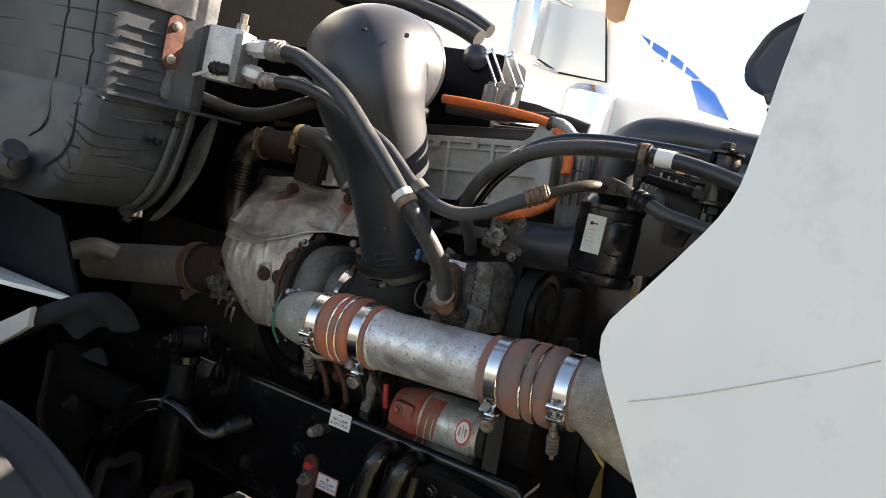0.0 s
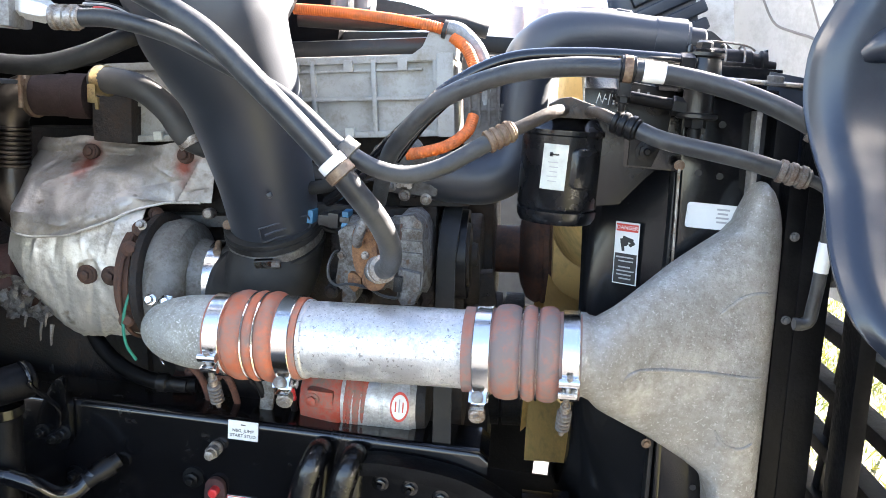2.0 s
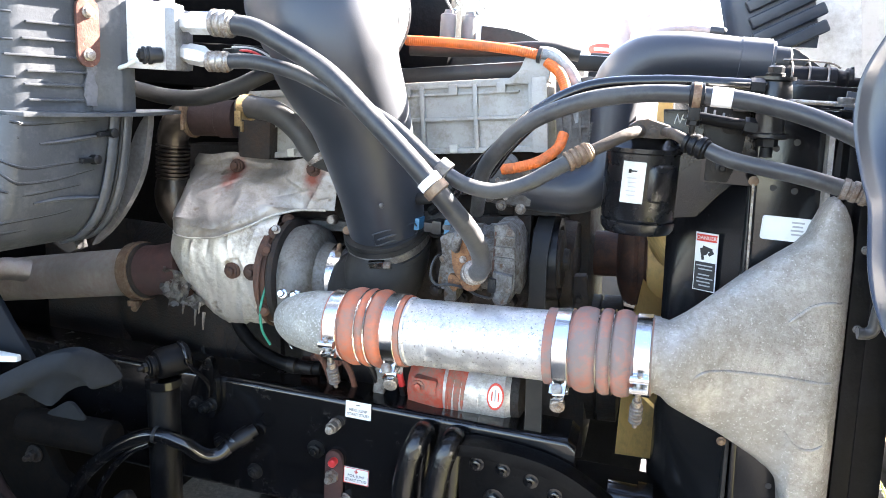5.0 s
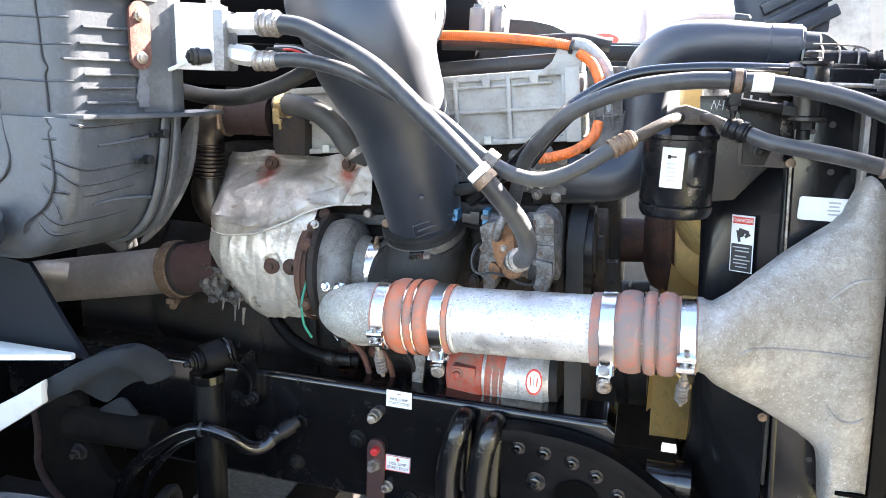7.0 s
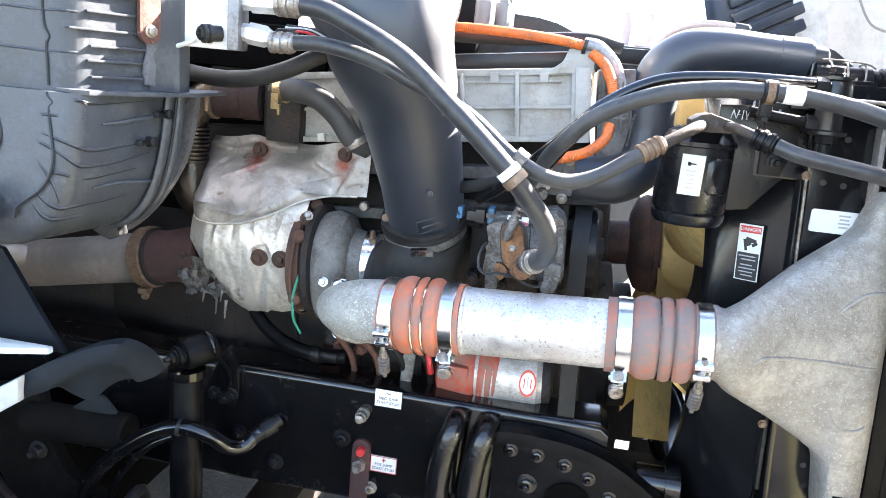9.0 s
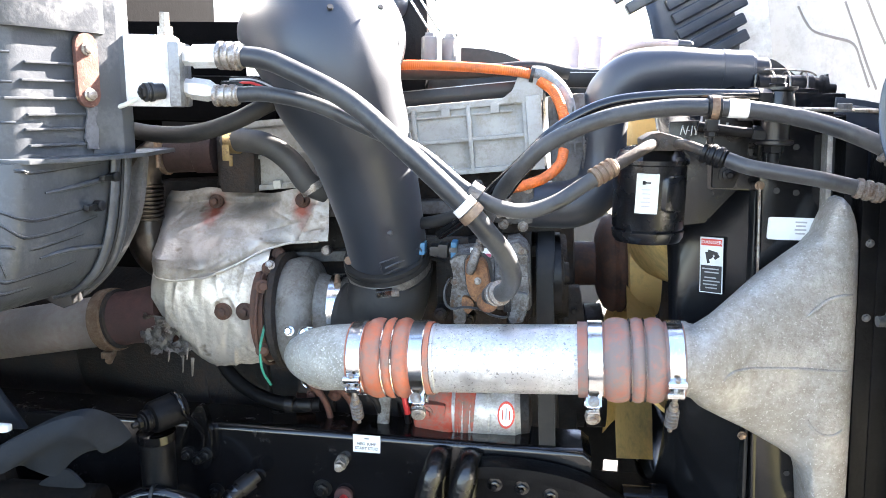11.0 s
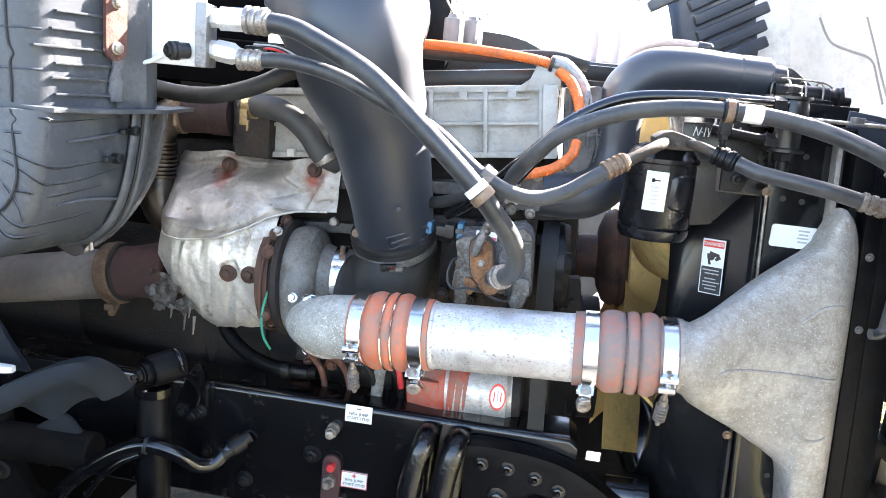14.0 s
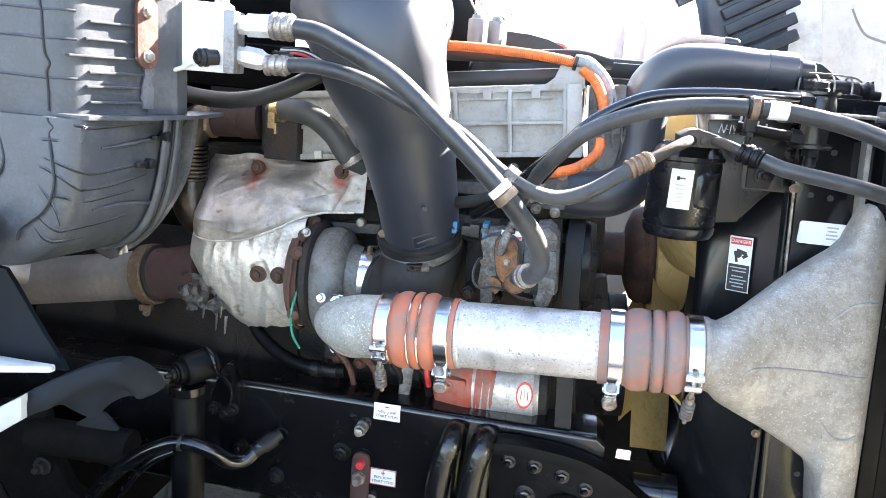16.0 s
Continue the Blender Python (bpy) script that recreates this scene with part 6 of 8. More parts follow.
def thick_line():
    t = thing("coolant_hose", (0.2, 1.25, 1.45), "dark grey ribbed hose arching forward, with a white paper band", "hose")
    way = [(-0.100, 1.40, 1.40), (-0.090, 1.36, 1.43), (-0.074, 1.29, 1.468), (-0.048, 1.245, 1.508), (-0.002, 1.228, 1.556), (0.068, 1.220, 1.590), (0.140, 1.217, 1.605), (0.205, 1.216, 1.608), (0.272, 1.212, 1.604), (0.340, 1.200, 1.590), (0.400, 1.180, 1.566), (0.445, 1.165, 1.535)]
    part("hose", sweep(way, 0.0113, 22, 8), "hose_grey", t)
    part("paper_band", lathe([(-0.0125, 0.0117), (-0.0125, 0.0122), (0.0115, 0.0122), (0.0115, 0.0117)], (0.238, 1.2145, 1.607), (1, -0.04, -0.03), 24), "white_label", t, "white paper band")
    c = part("cushion_clamp", lathe([(-0.009, 0.0122), (-0.008, 0.0152), (0.008, 0.0152), (0.009, 0.0122)], (0.208, 1.216, 1.608), (1, 0, 0.0), 24), "black_steel", t, "dark cushioned clamp with a rusty strap")
    part("rust_strap", lathe([(-0.005, 0.0150), (-0.0045, 0.0158), (0.0045, 0.0158), (0.005, 0.0150)], (0.208, 1.216, 1.608), (1, 0, 0.0), 24), "braze", c)
    part("stem", join(box((0.208, 1.222, 1.588), (0.014, 0.018, 0.022), 0.002), bolt_mesh((0.208, 1.222, 1.580), (0, 0, -1), 0.008, 0.010, 1.2, 0.008)), "black_steel", c)
    for x, z, sl in ((0.02, 1.578, 0.55), (0.055, 1.5955, 0.4), (0.30, 1.601, -0.2), (0.33, 1.594, -0.28)):
        d = V(1, -0.05, sl).normalized()
        for k in range(3):
            part("print", box((0, 0, 0), (0.0040 - 0.001 * (k % 2), 0.0015, 0.0005), 0, facing(V(x, 1.2115 - 0.012 * max(0, x - 0.25), z - 0.002) + d * 0.009 * k, d, (0, 0, 1))), "hose_print", t)
    ferrule((0.405, 1.178, 1.562), (0.8, -0.25, -0.55), 0.0155, 4, t, "zinc", 0.011)


thick_line()


def black_lines():
    t = thing("steel_line", (0.1, 1.27, 1.45), "pair of glossy black pipes arching to the radiator mount", "pipe")
    part("line", sweep([(-0.165, 1.36, 1.40), (-0.125, 1.32, 1.432), (-0.075, 1.275, 1.488), (-0.030, 1.25, 1.535), (0.010, 1.245, 1.575), (0.075, 1.245, 1.610), (0.16, 1.248, 1.622), (0.24, 1.253, 1.624), (0.290, 1.262, 1.624)], 0.0085, 18, 8), "black_paint", t)
    part("line", sweep([(-0.06, 1.285, 1.475), (-0.02, 1.262, 1.53), (0.03, 1.256, 1.578), (0.09, 1.256, 1.606), (0.17, 1.258, 1.6125), (0.25, 1.262, 1.6185), (0.29, 1.266, 1.620)], 0.006, 16, 8), "black_paint", t)
    part("end_nut", lathe([(0, 0.011), (0.016, 0.011), (0.018, 0.008)], (0.272, 1.258, 1.623), (1, 0.1, 0), 6), "black_steel", t)
    part("lower_line", sweep([(0.204, 1.285, 1.581), (0.23, 1.281, 1.578), (0.26, 1.278, 1.575), (0.30, 1.278, 1.572)], 0.0075, 16, 6), "black_dull", t)
    part("end_nut", lathe([(0, 0.012), (0.02, 0.012), (0.022, 0.008)], (0.274, 1.278, 1.573), (1, 0, -0.1), 6), "black_steel", t)
    part("sensor_wire", sweep([(-0.235, 1.42, 1.405), (-0.19, 1.385, 1.414), (-0.135, 1.345, 1.435), (-0.07, 1.31, 1.47)], 0.010, 14, 6), "rubber", t)


black_lines()


def drain_line():
    t = thing("ac_hose", (0.3, 1.22, 1.45), "dark grey hose with crimped ends from the drier to the condenser", "hose", "air conditioning hoses")
    way = [(0.232, 1.222, 1.541), (0.262, 1.208, 1.532), (0.335, 1.192, 1.522), (0.375, 1.187, 1.514), (0.405, 1.183, 1.508)]
    part("hose", sweep(way, 0.0103, 20, 8), "hose_grey", t)
    part("steel_end", sweep([(0.178, 1.280, 1.557), (0.186, 1.262, 1.557), (0.20, 1.240, 1.552), (0.215, 1.230, 1.545)], 0.007, 16, 6), "line_brown", t)
    ferrule((0.203, 1.237, 1.550), (0.85, -0.35, -0.28), 0.0145, 3, t, "black_steel", 0.010)
    ferrule((0.380, 1.1865, 1.513), (0.93, -0.12, -0.20), 0.0130, 3, t, "zinc_dull", 0.011)
    part("end_pipe", sweep([(0.400, 1.183, 1.509), (0.422, 1.179, 1.503), (0.437, 1.178, 1.494), (0.441, 1.18, 1.479), (0.443, 1.18, 1.448), (0.443, 1.18, 1.422), (0.443, 1.18, 1.39), (0.442, 1.18, 1.364), (0.441, 1.18, 1.35), (0.435, 1.18, 1.344), (0.425, 1.18, 1.343)], [0.0065, 0.0065] + [0.0072] * 9, 18, 6), "hose_grey", t, "grey pipe turning down past the radiator")
    part("paper_band", lathe([(-0.017, 0.0073), (-0.017, 0.0078), (0.017, 0.0078), (0.017, 0.0073)], (0.443, 1.18, 1.422), (0.0, 0.0, 0.058), 22), "white_label", t, "white paper band")


drain_line()


M["black_satin"] = mat("black_satin", (0.006, 0.0065, 0.0078), 0.26, var=0.3, scale=20, bump=0.08, bscale=300, spec=0.42)


def drier():
    t = thing("receiver_drier", (0.152, 1.345, 1.40), "glossy black receiver drier canister with a pale label", "canister")
    part("can", lathe([(0, 0.03), (0.003, 0.048), (0.010, 0.0525), (0.020, 0.0535), (0.022, 0.0505), (0.026, 0.0535), (0.118, 0.0535), (0.120, 0.056), (0.126, 0.056), (0.129, 0.052), (0.140, 0.046), (0.146, 0.03), (0.148, 0.01)], (0.155, 1.345, 1.405), (-0.02, 0, 1), 44), "black_satin", t)
    lab_rings = []
    for k in range(9):
        a = radians(-118 + 34 * k / 8 + 0)
        o = V(math.cos(a), math.sin(a), 0)
        lab_rings.append([V(0.153, 1.345, z) + o * r for z, r in ((1.455, 0.0537), (1.455, 0.0545), (1.513, 0.0545), (1.513, 0.0537))])
    lab = part("label_sheet", loft(lab_rings), "label_cream", t, "pale printed label with an arrow")
    o = V(math.cos(radians(-101)), math.sin(radians(-101)), 0)
    part("arrow", join(box(V(0.153, 1.345, 1.500) + o * 0.0548, (0.014, 0.0008, 0.0022), 0), box(V(0.148, 1.345, 1.500) + o * 0.0548, (0.004, 0.0008, 0.0055), 0)), "ink", lab)
    for k in range(5):
        part("bar", box(V(0.153, 1.345, 1.490 - 0.006 * k) + o * 0.0548, (0.016 - 0.003 * (k % 3), 0.0008, 0.0012), 0), "label_grey", lab)
    rings = []
    for k in range(13):
        ang = radians(-80 + 50 * k / 12)
        o2 = V(math.cos(ang), math.sin(ang), 0)
        e_ = 0.0042 * (1 - abs(k / 6 - 1) ** 6)
        h = 0.027 * (1 - 0.25 * abs(k / 6 - 1) ** 6)
        rings.append([V(0.154, 1.345, 1.484) + o2 * (0.0530 + q) + V(0, 0, z_) for q, z_ in ((0, -h), (e_ * 0.6, -h * 0.97), (e_, -h * 0.85), (e_, h * 0.85), (e_ * 0.6, h * 0.97), (0, h))])
    part("saddle", loft(rings), "black_satin", t, smooth=60)
    part("head_block", join(prism([(0.130, 1.546), (0.128, 1.562), (0.140, 1.570), (0.153, 1.573), (0.168, 1.569), (0.184, 1.565), (0.186, 1.548)], 1.33, 1.278, 0.003), bolt_mesh((0.162, 1.277, 1.556), (0, -1, 0), 0.006, 0.007)), "head_brown", t, "oily block with hose fittings")
    br = part("bracket", prism([(0.185, 1.49), (0.178, 1.54), (0.172, 1.586), (0.225, 1.590), (0.275, 1.60), (0.285, 1.50), (0.262, 1.475), (0.235, 1.440), (0.205, 1.435)], 1.335, 1.327, 0.002), "black_satin", t, "black sheet bracket")
    for k, (dx, w_, h_, tilt) in enumerate(((0, 0.0012, 0.014, 12), (0.0035, 0.0012, 0.010, -20), (0.0075, 0.0012, 0.013, 14), (0.0095, 0.0045, 0.0012, 10), (0.0145, 0.0012, 0.014, 4), (0.0195, 0.0012, 0.013, -16), (0.0215, 0.0012, 0.013, 18))):
        part("chalk_mark", box((0, 0, 0), (w_, 0.0006, h_), 0, pose(0.190 + dx, 1.3267, 1.5745, 0, tilt, 0)), "label_grey", br, "pale chalk stroke")
    p = part("slotted_plate", prism([(0.215, 1.600), (0.285, 1.592), (0.282, 1.535), (0.268, 1.493), (0.238, 1.493), (0.236, 1.54)], 1.327, 1.318, 0.002), "black_steel", t)
    for x, z in ((0.262, 1.572), (0.258, 1.513)):
        part("bolt", bolt_mesh((x, 1.318, z), (0, -1, 0), 0.0095, 0.010, 1.4, 0.005), "black_steel", p)
    for k in range(4):
        part("slot", box((0.215 + 0.012 * k, 1.3178, 1.590 - 0.003 * k), (0.003, 0.001, 0.012), 0), "label_grey", p)


drier()


def upper_hose():
    t = thing("radiator_hose", (0.09, 1.5, 1.40), "wide satin black rubber radiator hose in an S-bend", "hose")
    part("hose", sweep([(-0.045, 1.475, 1.437), (0.0, 1.478, 1.438), (0.050, 1.485, 1.442), (0.086, 1.493, 1.468), (0.094, 1.50, 1.52), (0.094, 1.50, 1.575), (0.102, 1.50, 1.625), (0.138, 1.50, 1.657), (0.19, 1.50, 1.667), (0.25, 1.50, 1.668), (0.325, 1.50, 1.665)],
                       [0.036, 0.040, 0.042, 0.042, 0.040, 0.039, 0.041, 0.041, 0.038, 0.034, 0.031], 36, 8), "tube_plastic", t, smooth=70)
    part("cuff", lathe([(0, 0.0315), (0.001, 0.034), (0.045, 0.034), (0.046, 0.031)], (0.275, 1.50, 1.667), (1, 0, -0.03), 34), "tube_plastic", t)
    part("neck", lathe([(0, 0.030), (0.005, 0.034), (0.02, 0.034), (0.022, 0.024), (0.05, 0.024)], (-0.075, 1.474, 1.436), (1, 0, 0), 30), "comp_alu", t, "alloy outlet neck")
    part("imprint", join(*[box((0.060 + 0.0006 * k, 1.4655, 1.505 + 0.006 * k), (0.003, 0.001, 0.0042), 0) for k in range(9)]), "hose_grey", t)


upper_hose()


def tank_top():
    """The black filler tank and its wire straps on top of the radiator."""
    t = thing("expansion_fitting", (0.38, 1.49, 1.63), "black plastic coolant fitting with wire retaining straps", "fitting")
    part("neck", lathe([(0, 0.025), (0.012, 0.026), (0.030, 0.026), (0.034, 0.022)], (0.316, 1.50, 1.664), (1, 0, -0.05), 30), "black_plastic", t)
    part("cap", prism([(0.340, 1.640), (0.350, 1.688), (0.360, 1.684), (0.392, 1.662), (0.420, 1.655), (0.420, 1.640)], 1.530, 1.490, 0.005), "black_plastic", t)
    part("barrel", lathe([(0, 0.018), (0.002, 0.021), (0.085, 0.021), (0.088, 0.018), (0.098, 0.017), (0.100, 0.022), (0.106, 0.022), (0.108, 0.009), (0.122, 0.008)], (0.326, 1.475, 1.640), (1, 0, 0.0), 34), "black_dull", t)
    part("end_ear", prism([(0.426, 1.622), (0.431, 1.622), (0.436, 1.648), (0.433, 1.664), (0.427, 1.660)], 1.482, 1.466, 0.002), "black_paint", t)
    part("end_ear", prism([(0.320, 1.622), (0.325, 1.622), (0.330, 1.648), (0.326, 1.664), (0.320, 1.660)], 1.482, 1.460, 0.002), "black_paint", t)
    for x in (0.348, 0.372, 0.398):
        part("strap", sweep([V(x, 1.475, 1.640) + V(0.006 * math.sin(a * 2), -math.sin(a), math.cos(a)) * 0.026 for a in (-0.9, -0.4, 0.1, 0.6, 1.1, 1.6)], 0.0016, 10, 5), "zinc_dull", t)
    part("tie_wire", sweep([(0.336, 1.468, 1.668), (0.36, 1.462, 1.6685), (0.40, 1.462, 1.666), (0.415, 1.466, 1.660)], 0.0014, 8, 5), "zinc_dull", t)
    part("plate", prism([(0.30, 1.570), (0.435, 1.570), (0.432, 1.632), (0.302, 1.632)], 1.400, 1.385, 0.003), "black_paint", t)


tank_top()


def mount_isolator():
    t = thing("radiator_mount", (0.304, 1.279, 1.53), "bolted rubber and steel radiator mount standing upright", "mount")
    p, w = V(0.306, 1.278, 1.535), V(-0.03, 0, 1)
    part("bolt", lathe([(0, 0.008), (0.012, 0.008), (0.013, 0.007), (0.10, 0.007)], p, w, 16), "black_steel", t)
    part("lower_nut", lathe([(0.014, 0.013), (0.024, 0.013)], p, w, 6), "black_steel", t)
    part("lower_cup", lathe([(0.024, 0.022), (0.026, 0.025), (0.030, 0.025), (0.032, 0.018), (0.058, 0.018), (0.060, 0.020)], p, w, 28), "cup_steel", t)
    part("upper_cup", lathe([(0.062, 0.022), (0.064, 0.024), (0.088, 0.022), (0.096, 0.020), (0.098, 0.025), (0.102, 0.025)], p, w, 28), "cup_steel", t)
    part("head", lathe([(0.102, 0.011), (0.106, 0.012), (0.107, 0.010), (0.114, 0.010), (0.116, 0.007)], p, w, 6), "black_steel", t)
    part("arm", box((0.335, 1.29, 1.5965), (0.10, 0.05, 0.006), 0.002), "black_paint", t)
    part("strut", sweep([(0.30, 1.262, 1.608), (0.37, 1.262, 1.608), (0.44, 1.262, 1.607), (0.50, 1.258, 1.600)], 0.0028, 10, 5), "zinc", t)
    part("strut_bolt", bolt_mesh((0.385, 1.262, 1.605), (0, 0, 1), 0.010, 0.012, 1.2), "iron_grey", t)


M["cup_steel"] = mat("cup_steel", (0.008, 0.008, 0.0085), 0.28, 0.1, var=0.3, scale=30, bump=0.1, dirt=(0.018, 0.016, 0.015), amount=0.25, dscale=30)
mount_isolator()


def loom():
    t = thing("wiring_loom", (-0.05, 1.46, 1.46), "orange corrugated conduit over the engine with a braided grey tail", "conduit")

    def corr(s):
        return 1 + 0.035 * math.sin(s * 2 * math.pi / 0.0036)

    part("conduit", sweep([(-0.26, 1.465, 1.668), (-0.20, 1.463, 1.668), (-0.12, 1.462, 1.665), (-0.06, 1.462, 1.660), (-0.028, 1.466, 1.655)], 0.0082, 14, 60, wave=corr), "orange", t)
    part("conduit", sweep([(-0.018, 1.47, 1.646), (0.006, 1.462, 1.628), (0.022, 1.452, 1.596), (0.026, 1.445, 1.57)], 0.0088, 14, 60, wave=corr), "orange", t)
    part("conduit", sweep([(0.026, 1.425, 1.535), (0.020, 1.41, 1.513), (-0.004, 1.395, 1.492), (-0.036, 1.385, 1.480), (-0.062, 1.385, 1.474)], 0.0085, 14, 60, wave=corr), "orange", t)
    part("braided_sleeve", sweep([(-0.032, 1.47, 1.66), (-0.008, 1.475, 1.655), (0.02, 1.48, 1.63), (0.036, 1.485, 1.595), (0.038, 1.49, 1.55)], [0.010, 0.012, 0.012, 0.011, 0.010], 16, 6), "braid", t, "grey braided sleeve")
    part("tie", lathe([(-0.003, 0.0135), (0.003, 0.0135)], (-0.030, 1.467, 1.656), (1, 0, -0.2), 18), "ink", t)
    part("black_harness", sweep([(-0.26, 1.49, 1.655), (-0.15, 1.50, 1.658), (-0.03, 1.49, 1.668), (0.03, 1.50, 1.66)], 0.011, 14, 6), "rubber", t)


loom()


def thermostat_bits():
    """Small brass and alloy fittings beside the outlet neck."""
    t = thing("coolant_fitting", (-0.06, 1.45, 1.43), "small alloy coolant fittings with bolted caps", "fitting")
    part("housing", box((-0.055, 1.47, 1.44), (0.075, 0.06, 0.065), 0.012), "iron_grey", t)
    part("cap", lathe([(0, 0.018), (0.012, 0.018), (0.014, 0.011), (0.018, 0.010)], (-0.062, 1.435, 1.478), (0, -1, 0.1), 24), "iron_grey", t)
    c = part("plug", lathe([(0, 0.015), (0.010, 0.015), (0.011, 0.008), (0.005, 0.007)], (-0.068, 1.435, 1.437), (0, -1, 0), 24), "zinc", t)
    for a in range(0, 360, 60):
        part("lug", lathe([(0, 0.004), (0.009, 0.004)], V(-0.068, 1.435, 1.437) + V(math.cos(radians(a)), 0, math.sin(radians(a))) * 0.016, (0, -1, 0), 10), "zinc", c)
    for x, z in ((-0.068, 1.408), (-0.035, 1.405), (-0.03, 1.47), (-0.09, 1.42)):
        part("bolt", bolt_mesh((x, 1.438, z), (0, -1, 0), 0.006, 0.008), "zinc_dull", t)


thermostat_bits()


def small_connectors():
    t = thing("wire_connector", (-0.15, 1.44, 1.36), "black and blue electrical connectors on a bracket", "connector")
    part("rail", box((-0.168, 1.428, 1.370), (0.085, 0.015, 0.030), 0.003), "iron_dark", t)
    for x, z, h, m_ in ((-0.199, 1.369, 0.020, "blue_plastic"), (-0.178, 1.366, 0.016, "black_plastic"), (-0.164, 1.367, 0.022, "black_plastic"), (-0.146, 1.378, 0.009, "blue_plastic"), (-0.146, 1.361, 0.009, "blue_plastic"), (-0.147, 1.3695, 0.0085, "iron_grey")):
        part("plug", box((x, 1.402, z), ({"blue_plastic": 0.010, "black_plastic": 0.016, "iron_grey": 0.014}[m_], 0.030, h), 0.002), m_, t)
    for x in (-0.20, -0.15):
        part("wire", sweep([(x, 1.42, 1.360), (x + 0.01, 1.435, 1.345), (x + 0.03, 1.46, 1.335)], 0.0035, 8, 4), "rubber", t)


small_connectors()


def heater_hoses():
    t = thing("heater_hose", (-0.5, 1.35, 1.52), "black rubber heater hose curving to the engine, with a spring clamp", "hose", "heater hoses")
    part("hose", sweep([(-0.530, 1.395, 1.538), (-0.50, 1.385, 1.540), (-0.455, 1.385, 1.532), (-0.42, 1.392, 1.505), (-0.395, 1.40, 1.47), (-0.37, 1.42, 1.455)], 0.0195, 22, 7), "heater_grey", t)
    c = part("clamp", lathe([(-0.008, 0.0198), (-0.008, 0.0225), (0.008, 0.0225), (0.008, 0.0198)], (-0.518, 1.392, 1.539), (1, -0.2, 0.0), 24), "brass", t, "tarnished spring clamp")
    part("tail", join(box((-0.522, 1.366, 1.520), (0.012, 0.004, 0.026), 0.001), box((-0.514, 1.366, 1.507), (0.004, 0.006, 0.018), 0.001)), "brass", c)
    part("end_clamp", lathe([(-0.006, 0.0198), (-0.006, 0.022), (0.006, 0.022), (0.006, 0.0198)], (-0.388, 1.405, 1.463), (0.5, 0.1, -0.8), 24), "zinc", t)
    u = thing("heater_hose", (-0.5, 1.25, 1.55), "black rubber hose passing behind the expansion valve", "hose", "heater hoses")
    part("hose", sweep([(-0.76, 1.30, 1.575), (-0.66, 1.275, 1.562), (-0.585, 1.262, 1.553), (-0.52, 1.255, 1.556), (-0.46, 1.255, 1.574), (-0.41, 1.275, 1.602), (-0.37, 1.33, 1.625), (-0.30, 1.48, 1.635)], 0.0128, 20, 7), "rubber", u)


heater_hoses()


def low_hose():
    t = thing("oil_hose", (-0.45, 1.45, 1.05), "dark rubber oil hose low under the turbocharger", "hose")
    part("hose", sweep([(-0.62, 1.50, 1.14), (-0.58, 1.48, 1.09), (-0.52, 1.46, 1.06), (-0.45, 1.45, 1.05), (-0.40, 1.46, 1.05)], 0.0135, 18, 6), "black_dull", t)
    part("fitting", lathe([(0, 0.016), (0.015, 0.016), (0.018, 0.012), (0.05, 0.012)], (-0.46, 1.45, 1.051), (1, 0, 0), 16), "black_steel", t)
    part("green_wire", sweep([(-0.452, 1.372, 1.26), (-0.462, 1.360, 1.23), (-0.470, 1.355, 1.19), (-0.468, 1.358, 1.15), (-0.458, 1.37, 1.12)], 0.0024, 8, 6), "green_wire", t, "thin green wire")
    rnd = random.Random(11)
    for k in range(10):
        x, z = rnd.uniform(-0.44, -0.25), rnd.uniform(1.03, 1.13)
        part("fitting", join(box((0, 0, 0), (rnd.uniform(0.02, 0.045), 0.03, rnd.uniform(0.015, 0.04)), 0.004, pose(x, 1.50, z, 0, rnd.uniform(-30, 30), rnd.uniform(-20, 20))), bolt_mesh((x, 1.484, z), (0, -1, 0), 0.008, 0.009)), rnd.choice(("rust", "iron_dark", "comp_alu", "iron_dark", "rust_dark")), t)
    for k in range(4):
        x = -0.42 + 0.05 * k
        part("tube", sweep([(x - 0.02, 1.47, 1.14), (x, 1.455, 1.10), (x + 0.03, 1.46, 1.06), (x + 0.04, 1.48, 1.0)], 0.006, 10, 5), rnd.choice(("rust", "black_steel", "iron_grey")), t)


low_hose()


# ---- cab side: heater housing, expansion valve ----
M["seal_grey"] = mat("seal_grey", (0.10, 0.10, 0.108), 0.55, var=0.2, scale=14, bump=0.2, dirt=(0.06, 0.06, 0.06), amount=0.3, dscale=20)


